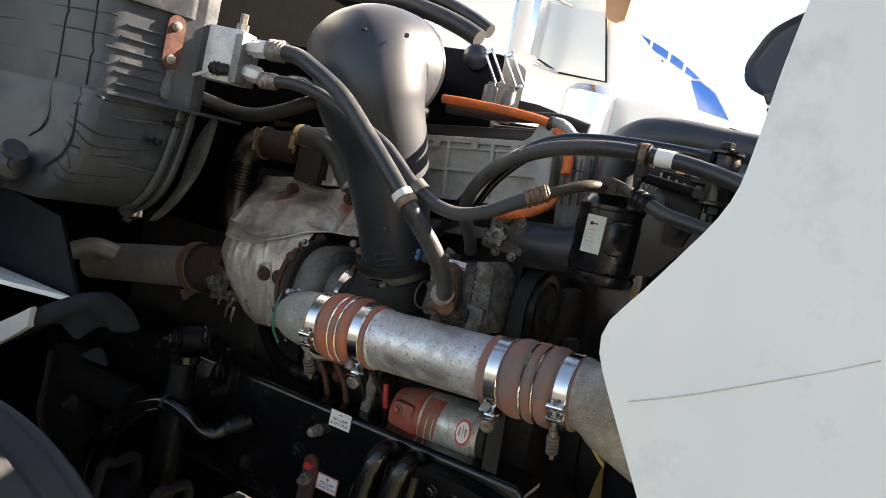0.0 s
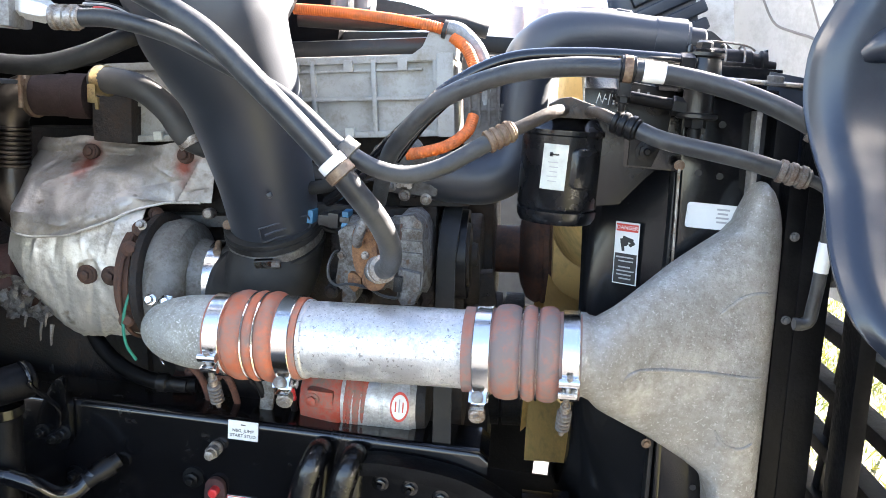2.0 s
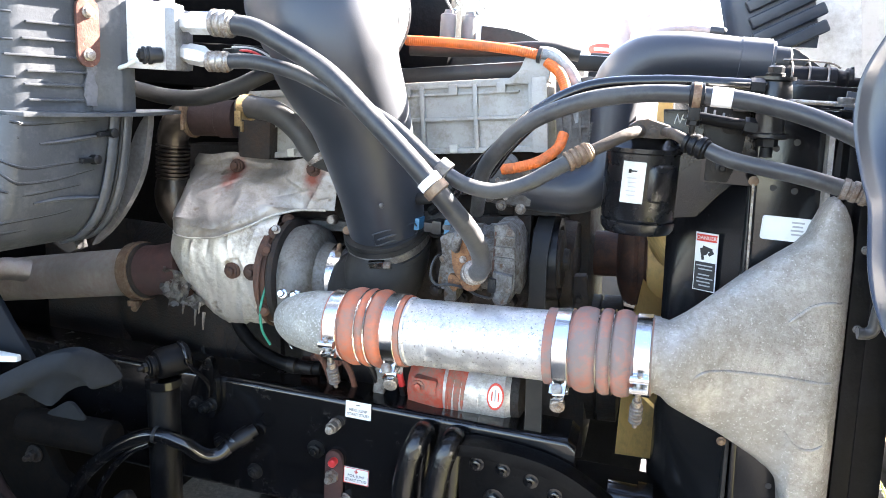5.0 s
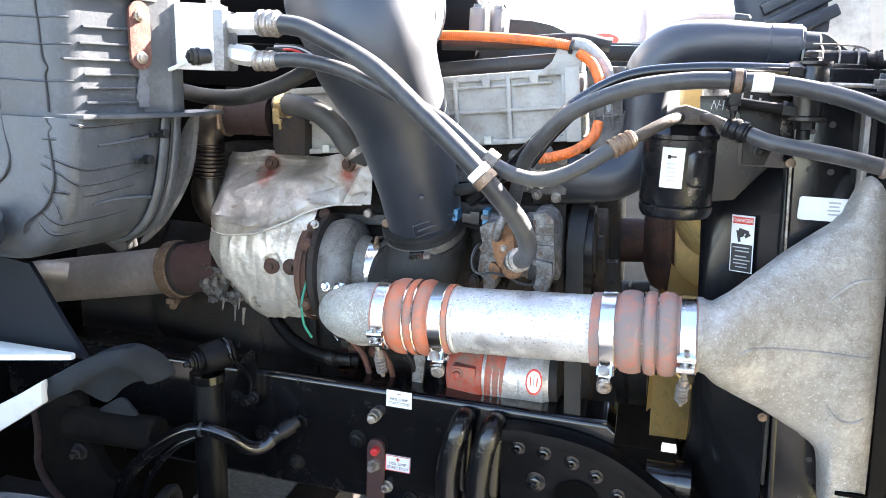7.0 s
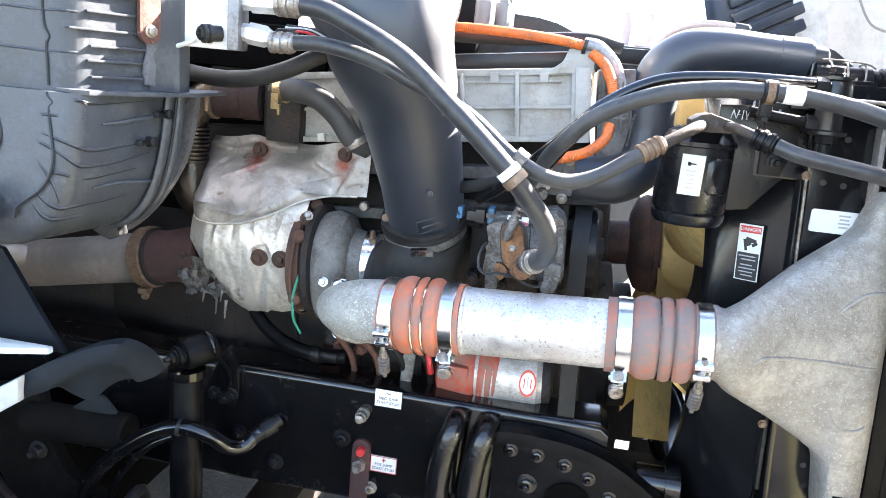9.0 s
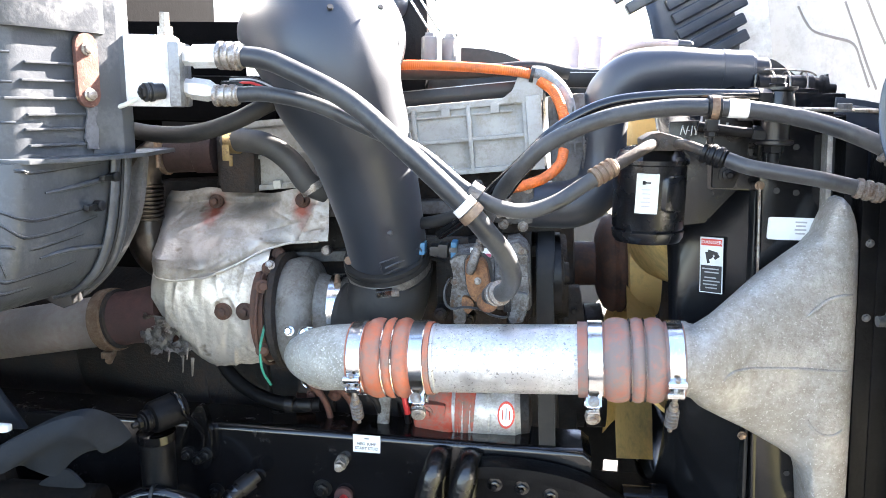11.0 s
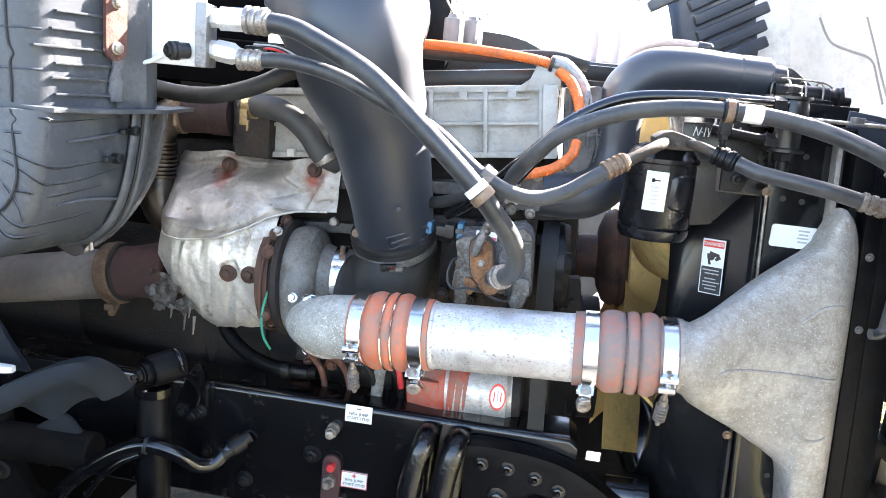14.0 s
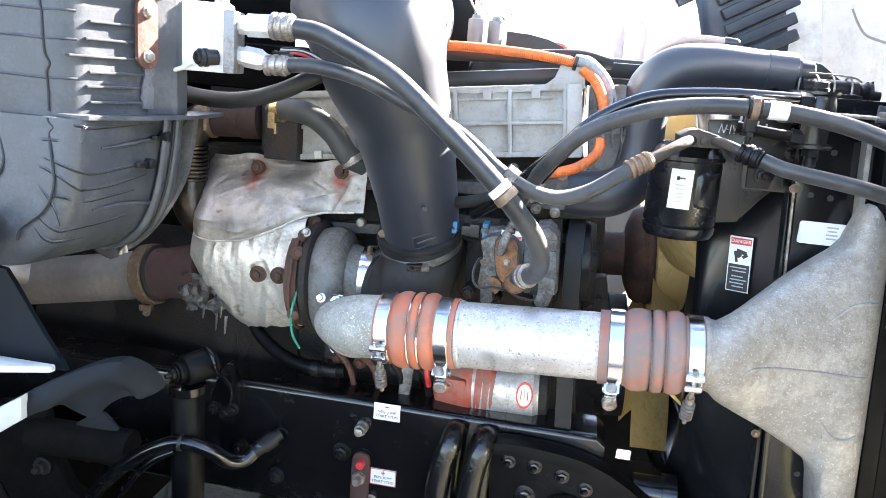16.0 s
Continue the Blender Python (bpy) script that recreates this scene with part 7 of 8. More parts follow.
def heater_housing():
    t = thing("heater_housing", (-0.8, 1.15, 1.33), "scuffed dark grey ribbed plastic heater housing", "heater housing")

    # the corner of the lower shell and its front, at each height
    lower = [(1.328, -0.780, 1.03), (1.331, -0.730, 0.99), (1.338, -0.690, 0.970), (1.352, -0.655, 0.960), (1.375, -0.628, 0.956), (1.41, -0.610, 0.958), (1.46, -0.601, 0.963), (1.50, -0.598, 0.967), (1.530, -0.597, 0.970)]
    corner_x, corner_y = through_points([(z, x) for z, x, y in lower]), through_points([(z, y) for z, x, y in lower])
    slant = V(0.03, 0.155, 0).normalized()

    def plan(z):
        """The outline of the lower shell: front, rounded corner, slanted side."""
        xc, yf, cut = corner_x(z), corner_y(z), 0.022
        pts = [(-1.15, yf - 0.01), (xc - 0.14, yf - 0.005), *[(xc - cut + (cut + 0.004) * math.sin(a), yf + cut * (1 - math.cos(a))) for a in (0, 0.3, 0.6, 0.9, 1.2, 1.45)], (xc + 0.016, yf + 0.083), (xc + 0.030, 1.125), (xc + 0.02, 1.15), (xc - 0.18, 1.32), (-1.15, 1.32)]
        return [V(x, y, z) for x, y in pts]

    def surf(s_, z, out=0.0):
        """A point on the lower shell: s_ metres round from the corner, negative along the front."""
        xc, yf = corner_x(z), corner_y(z)
        if s_ < -0.018:
            return V(xc + s_, yf - out, z)
        if s_ < 0.02:
            f = (s_ + 0.018) / 0.038
            return V(xc - 0.018 + 0.0215 * math.sin(f * 1.5), yf + 0.018 * (1 - math.cos(f * 1.5)), z) + V(0.7 * f, -0.7 + 0.5 * f, 0) * out
        return V(xc, yf, z) + slant * s_ + V(slant.y, -slant.x, 0) * out

    part("lower_shell", loft([plan(z) for z, x, y in lower]), "grey_plastic", t, smooth=50)
    up = [V(-1.15, 0.985, 0), V(-0.69, 0.984, 0), V(-0.645, 0.985, 0), V(-0.630, 0.987, 0), V(-0.621, 0.991, 0), V(-0.614, 0.997, 0), V(-0.609, 1.006, 0), V(-0.605, 1.016, 0), V(-0.577, 1.084, 0), V(-0.560, 1.122, 0), V(-0.56, 1.14, 0), V(-0.76, 1.32, 0), V(-1.15, 1.32, 0)]
    part("upper_shell", loft([[p + V(0, 0, z) for p in up] for z in (1.530, 1.62, 1.70, 1.80, 1.92)]), "grey_plastic", t, smooth=40)
    part("shelf", prism([(-0.634, 0.990), (-0.632, 0.982), (-0.606, 0.974), (-0.590, 0.984), (-0.552, 1.06), (-0.535, 1.14), (-0.545, 1.24), (-0.57, 1.25), (-0.60, 1.15), (-0.634, 1.15)], 1.529, 1.5345, 0.001, "xy"), "grey_plastic", t)
    part("head_block", prism([(-0.635, 0.984), (-0.612, 0.986), (-0.598, 1.004), (-0.560, 1.096), (-0.565, 1.14), (-0.635, 1.14)], 1.683, 1.92, 0.003, "xy"), "grey_plastic", t)
    # horizontal cooling ribs across the slanted face
    d = V(0.035, 0.085, 0).normalized()
    nrm = V(d.y, -d.x, 0)
    for z, s0 in ((1.645, 0.012), (1.6245, 0.006), (1.604, -0.016), (1.585, 0.010), (1.568, 0.006), (1.549, 0.010)):
        c = V(-0.611, 1.0, z) + d * (s0 + 0.090) / 2
        part("rib", box((0, 0, 0), (0.090 - s0, 0.009, 0.0028), 0.0008, facing(c, d, V(-nrm.x, -nrm.y, 0))), "grey_plastic", t)
    part("flange", prism([(-0.582, 1.094), (-0.574, 1.084), (-0.552, 1.118), (-0.552, 1.145), (-0.575, 1.145)], 1.5345, 1.93, 0.002, "xy"), "grey_plastic", t)
    part("edge_lip", sweep([surf(0.150, z, 0.004) for z in (1.528, 1.48, 1.43, 1.39, 1.365, 1.348, 1.336)], 0.009, 12, 6, flat=0.6), "grey_plastic", t)
    part("edge_lip", sweep([surf(0.172, z, 0.004) for z in (1.528, 1.48, 1.43, 1.39, 1.365, 1.348, 1.336)], 0.008, 12, 6, flat=0.6), "grey_plastic", t)
    part("edge_groove", sweep([surf(0.161, z, 0.006) for z in (1.528, 1.48, 1.43, 1.39, 1.365, 1.348, 1.338)], 0.0022, 8, 6), "seam_dark", t)
    part("edge_seal", prism(smooth_poly([(-0.569, 1.53), (-0.572, 1.492), (-0.583, 1.44), (-0.605, 1.395), (-0.639, 1.348), (-0.677, 1.314), (-0.676, 1.322), (-0.649, 1.354), (-0.624, 1.393), (-0.616, 1.423), (-0.608, 1.461), (-0.59, 1.504)], 3), 1.192, 1.206, 0.003), "seal_grey", t, "pale grey rubber edge seal")
    # Black plastic stands in for shade, since the sun strikes this lug.
    part("drain_lug", prism([(-0.688, 1.330), (-0.672, 1.321), (-0.659, 1.317), (-0.645, 1.324), (-0.650, 1.346), (-0.667, 1.344)], 1.12, 1.145, 0.003), "black_plastic", t, "small drain lug")
    # moulded bars, pegs, creases and the wavy joints of the front face
    for pts in ([(0.041, 1.494), (0.083, 1.497), (0.128, 1.502), (0.145, 1.504)], [(0.043, 1.416), (0.086, 1.418), (0.145, 1.413)]):
        part("bar", sweep([surf(a, z, 0.001) for a, z in pts], [0.0012] + [0.0032] * (len(pts) - 2) + [0.0026], 8, 4), "grey_plastic", t)
    for s_, z in ((0.146, 1.504), (0.122, 1.469)):
        p = surf(s_, z, 0.002)
        part("peg", join(lathe([(0, 0.0075), (0.010, 0.0065), (0.011, 0.004)], p, (0.95, -0.2, 0.1), 14), box(p + V(0.002, -0.013, 0), (0.008, 0.026, 0.007), 0.002)), "black_plastic", t)
    creases = [
        [(-0.056, 1.496), (-0.057, 1.501), (-0.049, 1.504), (-0.023, 1.505), (0.015, 1.504)],
        [(-0.24, 1.50), (-0.16, 1.494), (-0.097, 1.484), (-0.055, 1.476), (-0.018, 1.463), (0.013, 1.448), (0.029, 1.445), (0.072, 1.447), (0.127, 1.457)],
        [(-0.054, 1.488), (-0.017, 1.477), (0.014, 1.468), (0.036, 1.464), (0.077, 1.467), (0.115, 1.470)],
        [(-0.026, 1.438), (-0.003, 1.437), (0.03, 1.43), (0.072, 1.433), (0.11, 1.437)],
        [(-0.22, 1.49), (-0.15, 1.472), (-0.103, 1.449), (-0.073, 1.433), (-0.046, 1.422), (-0.02, 1.404), (0.003, 1.395), (0.02, 1.395), (0.076, 1.398), (0.106, 1.402)],
        [(-0.047, 1.411), (-0.024, 1.393), (-0.009, 1.384), (0.011, 1.38), (0.05, 1.381)],
        [(-0.059, 1.448), (-0.058, 1.455), (-0.048, 1.456), (-0.015, 1.425), (0.003, 1.402)],
        [(-0.22, 1.519), (-0.098, 1.521), (-0.037, 1.525), (0.008, 1.523), (0.029, 1.520), (0.128, 1.525)]]
    for pts in creases:
        part("crease", sweep([surf(a, z, -0.0005) for a, z in pts], [0.0005] + [0.0012] * (len(pts) - 2) + [0.0005], 8, 4), "grey_plastic", t)
        # Dark line just below each crease paints in its shade.
        part("groove", sweep([surf(a, z - 0.0024, -0.0003) for a, z in pts], [0.0004] + [0.0009] * (len(pts) - 2) + [0.0004], 6, 4), "seam_dark", t)
    joints = [
        [(-0.650, 0.985, 1.92), (-0.650, 0.985, 1.80), (-0.650, 0.985, 1.673), (-0.648, 0.985, 1.652), (-0.647, 0.985, 1.618), (-0.645, 0.985, 1.602), (-0.6405, 0.986, 1.592), (-0.644, 0.985, 1.582), (-0.643, 0.985, 1.560), (-0.643, 0.985, 1.536)],
        [(-0.634, 0.970, 1.529), (-0.632, 0.970, 1.524), (-0.6265, 0.970, 1.518), (-0.631, 0.969, 1.511), (-0.628, 0.966, 1.495), (-0.622, 0.962, 1.460), (-0.622, 0.959, 1.444), (-0.627, 0.957, 1.428), (-0.637, 0.955, 1.414), (-0.651, 0.953, 1.403), (-0.663, 0.951, 1.392), (-0.666, 0.950, 1.38)],
        [(-0.722, 0.984, 1.92), (-0.724, 0.984, 1.75), (-0.720, 0.984, 1.66), (-0.716, 0.984, 1.648), (-0.721, 0.984, 1.636), (-0.720, 0.984, 1.577), (-0.721, 0.984, 1.537)],
        [(-0.702, 0.968, 1.529), (-0.697, 0.966, 1.507), (-0.692, 0.964, 1.491), (-0.689, 0.962, 1.476), (-0.691, 0.959, 1.462), (-0.700, 0.958, 1.449), (-0.72, 0.956, 1.435)],
        [(-0.80, 0.987, 1.92), (-0.80, 0.987, 1.70), (-0.795, 0.987, 1.69), (-0.80, 0.987, 1.68), (-0.80, 0.987, 1.54)]]
    for pts in joints:
        part("seam", sweep([(x, y - 0.0006, z) for x, y, z in pts], 0.0014, 8, 5), "seam_dark", t, "dark wavy joint between the mouldings")
        part("lip", sweep([(x - 0.0026, y + 0.0006, z) for x, y, z in pts], 0.0012, 8, 5), "grey_plastic", t)
    for z in (1.576, 1.622, 1.70, 1.655):
        part("moulding", sweep([(-0.95, 0.984, z), (-0.80, 0.986, z + 0.001), (-0.69, 0.984, z), (-0.650, 0.985, z - 0.001), (-0.625, 0.989, z), (-0.613, 0.998, z)], 0.0016, 8, 4), "grey_plastic", t)
    # strap and torn seal lie on the slanted face
    m = facing(V(-0.5755, 1.0795, 0) + nrm * 0.0005, d, (0, 0, 1))
    rag = random.Random(2)
    outer = [(0.010 + rag.uniform(-0.002, 0.002), 1.594 - 0.0065 * k) for k in range(9)]
    inner = [(-0.006 + rag.uniform(-0.0035, 0.004), 1.542 + 0.007 * k) for k in range(9)]

    def laid(bm):
        bm.transform(m)
        return bm

    part("torn_seal", laid(prism(outer + inner, 0.0, 0.0035, 0.0006, "xy")), "seal_grey", t, "torn strip of grey foam seal")
    s = part("strap", laid(prism([*arc(0, 1.608, 0.0150, 180, 360, 7), *arc(0, 1.668, 0.0150, 0, 180, 7)], 0.0, 0.007, 0.001, "xy")), "strap_rust", t, "rusty steel strap with two bolts")
    for z in (1.609, 1.664):
        part("bolt", bolt_mesh(m @ V(0, z, 0.007), nrm, 0.0065, 0.007, 1.25), "zinc", s)


M["seam_dark"] = mat("seam_dark", (0.008, 0.008, 0.009), 0.6, var=0.2, scale=20, bump=0.05)
heater_housing()


def expansion_valve():
    t = thing("expansion_valve", (-0.53, 1.16, 1.59), "bright alloy expansion valve block with two hose fittings", "valve")
    part("block", box((0, 0, 0), (0.074, 0.055, 0.092), 0.003, pose(-0.537, 1.165, 1.641, 0, 0, 20)), "block_alu", t)
    part("flange", box((0, 0, 0), (0.016, 0.062, 0.084), 0.006, pose(-0.495, 1.168, 1.637, 0, 0, 12)), "flange_alu", t)
    part("fitting", lathe([(0, 0.0125), (0.014, 0.0125), (0.014, 0.0155), (0.048, 0.0155), (0.052, 0.012)], (-0.487, 1.163, 1.661), (1, 0, 0.02), 6), "block_alu", t)
    part("fitting", lathe([(0, 0.012), (0.010, 0.012), (0.010, 0.0145), (0.034, 0.0145), (0.042, 0.010)], (-0.487, 1.164, 1.621), (1, 0, -0.12), 6), "block_alu", t)
    way = V(-0.62, -0.76, -0.08).normalized()
    k = part("service_cap", lathe([(-0.016, 0.0105), (-0.002, 0.0105), (-0.002, 0.0125), (0.002, 0.0125), (0.003, 0.0105), (0.005, 0.0105), (0.006, 0.0122), (0.009, 0.0122), (0.010, 0.009)], (-0.520, 1.135, 1.614), way, 22), "black_plastic", t, "black ridged service cap")
    part("cap_face", join(lathe([(0.009, 0.0095), (0.014, 0.0090), (0.015, 0.006)], (-0.520, 1.135, 1.614), way, 6), lathe([(0.014, 0.0035), (0.017, 0.003)], (-0.520, 1.135, 1.614), way, 12)), "black_steel", k, "dark hexagonal face")
    part("strap", sweep([(-0.535, 1.125, 1.605), (-0.545, 1.118, 1.598), (-0.556, 1.116, 1.594)], 0.003, 8, 4), "label_cream", k)
    part("top_stud", lathe([(0, 0.011), (0.012, 0.011), (0.012, 0.007), (0.03, 0.007)], (-0.512, 1.165, 1.687), (0, 0, 1), 6), "zinc", t)
    w = thing("wire_bundle", (-0.42, 1.25, 1.60), "short bundle of red and dark wires with a black connector", "wires")
    for i, m_ in enumerate(("red_plastic", "rubber", "label_grey", "rubber")):
        part("wire", sweep([(-0.46, 1.24 + 0.004 * i, 1.628 + 0.003 * i), (-0.42, 1.235 + 0.004 * i, 1.629 + 0.002 * i), (-0.385, 1.24, 1.612 + 0.004 * i)], 0.002, 8, 5), m_, w)
    part("connector", box((-0.452, 1.245, 1.624), (0.035, 0.02, 0.016), 0.003), "black_plastic", w)


M["block_alu"] = mat("block_alu", (0.66, 0.66, 0.65), 0.45, 0.6, var=0.1, scale=40, bump=0.15, dirt=(0.5, 0.49, 0.47), amount=0.3, dscale=40)
M["flange_alu"] = mat("flange_alu", (0.26, 0.26, 0.26), 0.45, 0.6, var=0.2, scale=40, bump=0.2, dirt=(0.16, 0.15, 0.14), amount=0.3, dscale=40)
expansion_valve()


# ---- wheel well ----
def wheel():
    t = thing("steer_axle_tyre", (-0.64, 0.81, 0.0), "dusty black front tyre with straight tread grooves", "tyre")
    prof = [(-0.135, 0.29), (-0.14, 0.36), (-0.14, 0.43), (-0.132, 0.485), (-0.118, 0.492)]
    x = -0.112
    for k in range(4):
        prof += [(x, 0.501 - 0.004 * abs(k - 1.5)), (x + 0.040, 0.502 - 0.004 * abs(k - 1.5)), (x + 0.0435, 0.490), (x + 0.0515, 0.490)]
        x += 0.056
    prof += [(0.118, 0.497), (0.132, 0.485), (0.14, 0.43), (0.14, 0.36), (0.135, 0.29)]
    w = part("tread", lathe(prof, (-0.64, 0.81, 0.515), (0, 1, 0), 96), "tyre", t)
    part("rim", lathe([(-0.11, 0.05), (-0.06, 0.12), (-0.06, 0.2), (-0.12, 0.26), (-0.13, 0.292), (0.13, 0.292), (0.12, 0.24), (0.0, 0.22), (0.0, 0.05)], (-0.64, 0.81, 0.515), (0, 1, 0), 60), "aluminium", t)
    part("hub", lathe([(-0.14, 0.06), (-0.12, 0.09), (0.06, 0.1), (0.10, 0.08)], (-0.64, 0.81, 0.515), (0, 1, 0), 30), "iron_dark", t)


wheel()


def splash_flap():
    """The curved rubber edge of the wheel well and the panel behind it."""
    t = thing("splash_flap", (-0.75, 1.05, 1.05), "grey weathered rubber splash flap curving over the wheel", "splash flap")

    def line(pts, n=40):
        """Evenly many points along a smooth line."""
        c, _ = curve_points(pts, 8)
        return [c[int(round(k * (len(c) - 1) / (n - 1)))] for k in range(n)]

    def strip(rows, thick):
        bm = bmesh.new()
        vs = [[bm.verts.new(p) for p in r] for r in rows]
        for a, b in zip(vs, vs[1:]):
            for k in range(len(a) - 1):
                bm.faces.new((a[k], a[k + 1], b[k + 1], b[k]))
        bmesh.ops.recalc_face_normals(bm, faces=bm.faces)
        bmesh.ops.solidify(bm, geom=bm.faces[:], thickness=thick)
        return bm

    top = line([(-0.80, 1.03, 1.090), (-0.726, 1.034, 1.137), (-0.677, 1.038, 1.165), (-0.648, 1.041, 1.180), (-0.623, 1.043, 1.190), (-0.600, 1.048, 1.194), (-0.588, 1.064, 1.183), (-0.580, 1.083, 1.165), (-0.575, 1.094, 1.146), (-0.572, 1.100, 1.133)])
    mid = line([(-0.80, 1.03, 1.052), (-0.729, 1.034, 1.099), (-0.702, 1.036, 1.112), (-0.665, 1.039, 1.137), (-0.632, 1.042, 1.155), (-0.614, 1.044, 1.161), (-0.600, 1.052, 1.157), (-0.593, 1.064, 1.144), (-0.587, 1.076, 1.128), (-0.573, 1.099, 1.132)])
    low = line([(-0.80, 1.03, 1.051), (-0.729, 1.034, 1.098), (-0.702, 1.036, 1.111), (-0.685, 1.038, 1.104), (-0.656, 1.040, 1.095), (-0.640, 1.042, 1.105), (-0.623, 1.043, 1.122), (-0.602, 1.050, 1.133), (-0.585, 1.078, 1.124), (-0.573, 1.099, 1.131)])

    def out(p, d):
        return V(p.x, p.y + d, p.z)

    rows = [[out(p, 0.022) + V(0, 0, 0.001) for p in top]] + [[out(p.lerp(q, f), 0.006 * (2 * f - 1) ** 2 - 0.006) for p, q in zip(top, mid)] for f in (0.0, 0.15, 0.3, 0.5, 0.7, 0.85, 1.0)]
    rows += [[out(p.lerp(q, f), 0.018 * f + 0.003) for p, q in zip(mid, low)] for f in (0.1, 0.4, 0.7, 1.0)]
    part("flap", strip(rows, 0.003), "flap_rubber", t, smooth=50)
    lobe = [(-0.745, 1.027), (-0.728, 1.041), (-0.706, 1.055), (-0.693, 1.055), (-0.681, 1.044), (-0.671, 1.029), (-0.71, 1.026)]
    part("lobe", prism(smooth_poly([(x, z) for x, z in lobe], 3), 1.147, 1.153, 0.002), "flap_rubber", t)
    edge = prism([(-1.10, 0.924), (-0.96, 1.004), (-0.835, 1.072), (-0.772, 1.1085), (-0.727, 1.137), (-0.733, 1.097), (-0.776, 1.067), (-0.84, 1.025), (-0.97, 0.945), (-1.10, 0.866)], 1.016, 1.030, 0.004)
    for v in edge.verts:
        v.co.y += -0.10 * (v.co.z - 1.12)
    # Toned-down white stands in for the weaker sun on this edge.
    part("fender_edge", edge, "fibreglass_dimmed", t, "white moulded edge of the wheel arch")
    u = thing("wheel_well_panel", (-0.85, 1.12, 1.10), "dark bluish plastic wheel well panel", "panel")
    part("panel", prism([(-1.30, 1.34), (-0.825, 1.285), (-0.812, 1.265), (-0.77, 1.197), (-0.728, 1.135), (-1.30, 1.12)], 1.11, 1.12, 0.004), "well_plastic", u)
    # White colour stands in for sunlight that the intake keeps off this ledge.
    part("ledge", prism([(-1.3, 1.0), (-0.88, 1.03), (-0.735, 1.085), (-0.735, 1.095), (-1.3, 1.095)], 1.142, 1.152, 0.003, "xy"), "white_gel", u, "ledge coloured white as if sunlit")


splash_flap()


def hood_rest():
    t = thing("hood_rest", (-0.70, 0.93, 1.36), "black rubber hood rest on a dark rod", "hood rest")
    part("cup", lathe([(0, 0.016), (0.006, 0.027), (0.03, 0.029), (0.045, 0.024), (0.05, 0.012)], (-0.735, 0.93, 1.385), (0.9, -0.25, 0.05), 26), "liner", t)
    part("boss", lathe([(0.046, 0.010), (0.06, 0.010), (0.062, 0.006)], (-0.735, 0.93, 1.385), (0.9, -0.25, 0.05), 18), "black_plastic", t)
    part("rod", lathe([(0, 0.020), (0.12, 0.020)], (-0.78, 0.93, 1.33), (0.45, -0.05, 0.42), 22), "flap_grey", t)


hood_rest()


def axle_parts():
    t = thing("axle_bracket", (-0.95, 1.35, 0.55), "dark rusty suspension bracket and leaf spring in the wheel well", "suspension")
    part("plate", prism([(-1.035, 0.95), (-0.93, 0.96), (-0.91, 0.86), (-0.88, 0.80), (-0.80, 0.755), (-0.80, 0.70), (-0.98, 0.70), (-1.03, 0.79)], 1.30, 1.33, 0.008), "axle_black", t)
    part("rim", sweep([(-1.037, 1.30, 0.93), (-1.029, 1.295, 0.854), (-1.035, 1.295, 0.797), (-1.01, 1.295, 0.745), (-0.97, 1.30, 0.71)], 0.010, 10, 6, flat=0.4), "rust_pipe", t)
    for k in range(3):
        part("leaf", box((-0.75, 1.33, 0.68 - 0.024 * k), (1.3 - 0.2 * k, 0.09, 0.021), 0.003), "iron_dark", t)
    part("torque_tube", lathe([(0, 0.030), (0.004, 0.034), (0.20, 0.034), (0.204, 0.030)], (-0.95, 1.30, 0.900), (1, 0, 0.03), 26), "axle_black", t)
    part("beam", box((-0.66, 1.55, 0.45), (0.13, 1.3, 0.11), 0.02), "iron_dark", t)
    part("bolt", bolt_mesh((-0.93, 1.298, 0.84), (0, -1, 0), 0.012, 0.016, 1.5, 0.01), "iron_dark", t)
    for x in (-0.74, -0.58):
        part("u_bolt", sweep([(x, 1.24, 0.56), (x, 1.24, 0.76), (x, 1.28, 0.775), (x, 1.335, 0.76), (x, 1.335, 0.56)], 0.011, 12, 5), "iron_dark", t)


axle_parts()


# ---- open hood: near wing, inner shell, liners ----
def sheet_xz(left, right, z0, z1, depth, nx=40, nz=60, th=0.006):
    """A curved sheet between two upright outlines; depth(x, z) gives its y."""
    bm = bmesh.new()
    vs = []
    for j in range(nz + 1):
        z = z0 + (z1 - z0) * j / nz
        row = []
        for i in range(nx + 1):
            f = (i / nx) ** 1.6
            x = left(z) + (right(z) - left(z)) * f
            row.append(bm.verts.new((x, depth(x, z), z)))
        vs.append(row)
    for a, b in zip(vs, vs[1:]):
        for k in range(nx):
            bm.faces.new((a[k], a[k + 1], b[k + 1], b[k]))
    bmesh.ops.recalc_face_normals(bm, faces=bm.faces)
    bmesh.ops.solidify(bm, geom=bm.faces[:], thickness=th)
    return bm


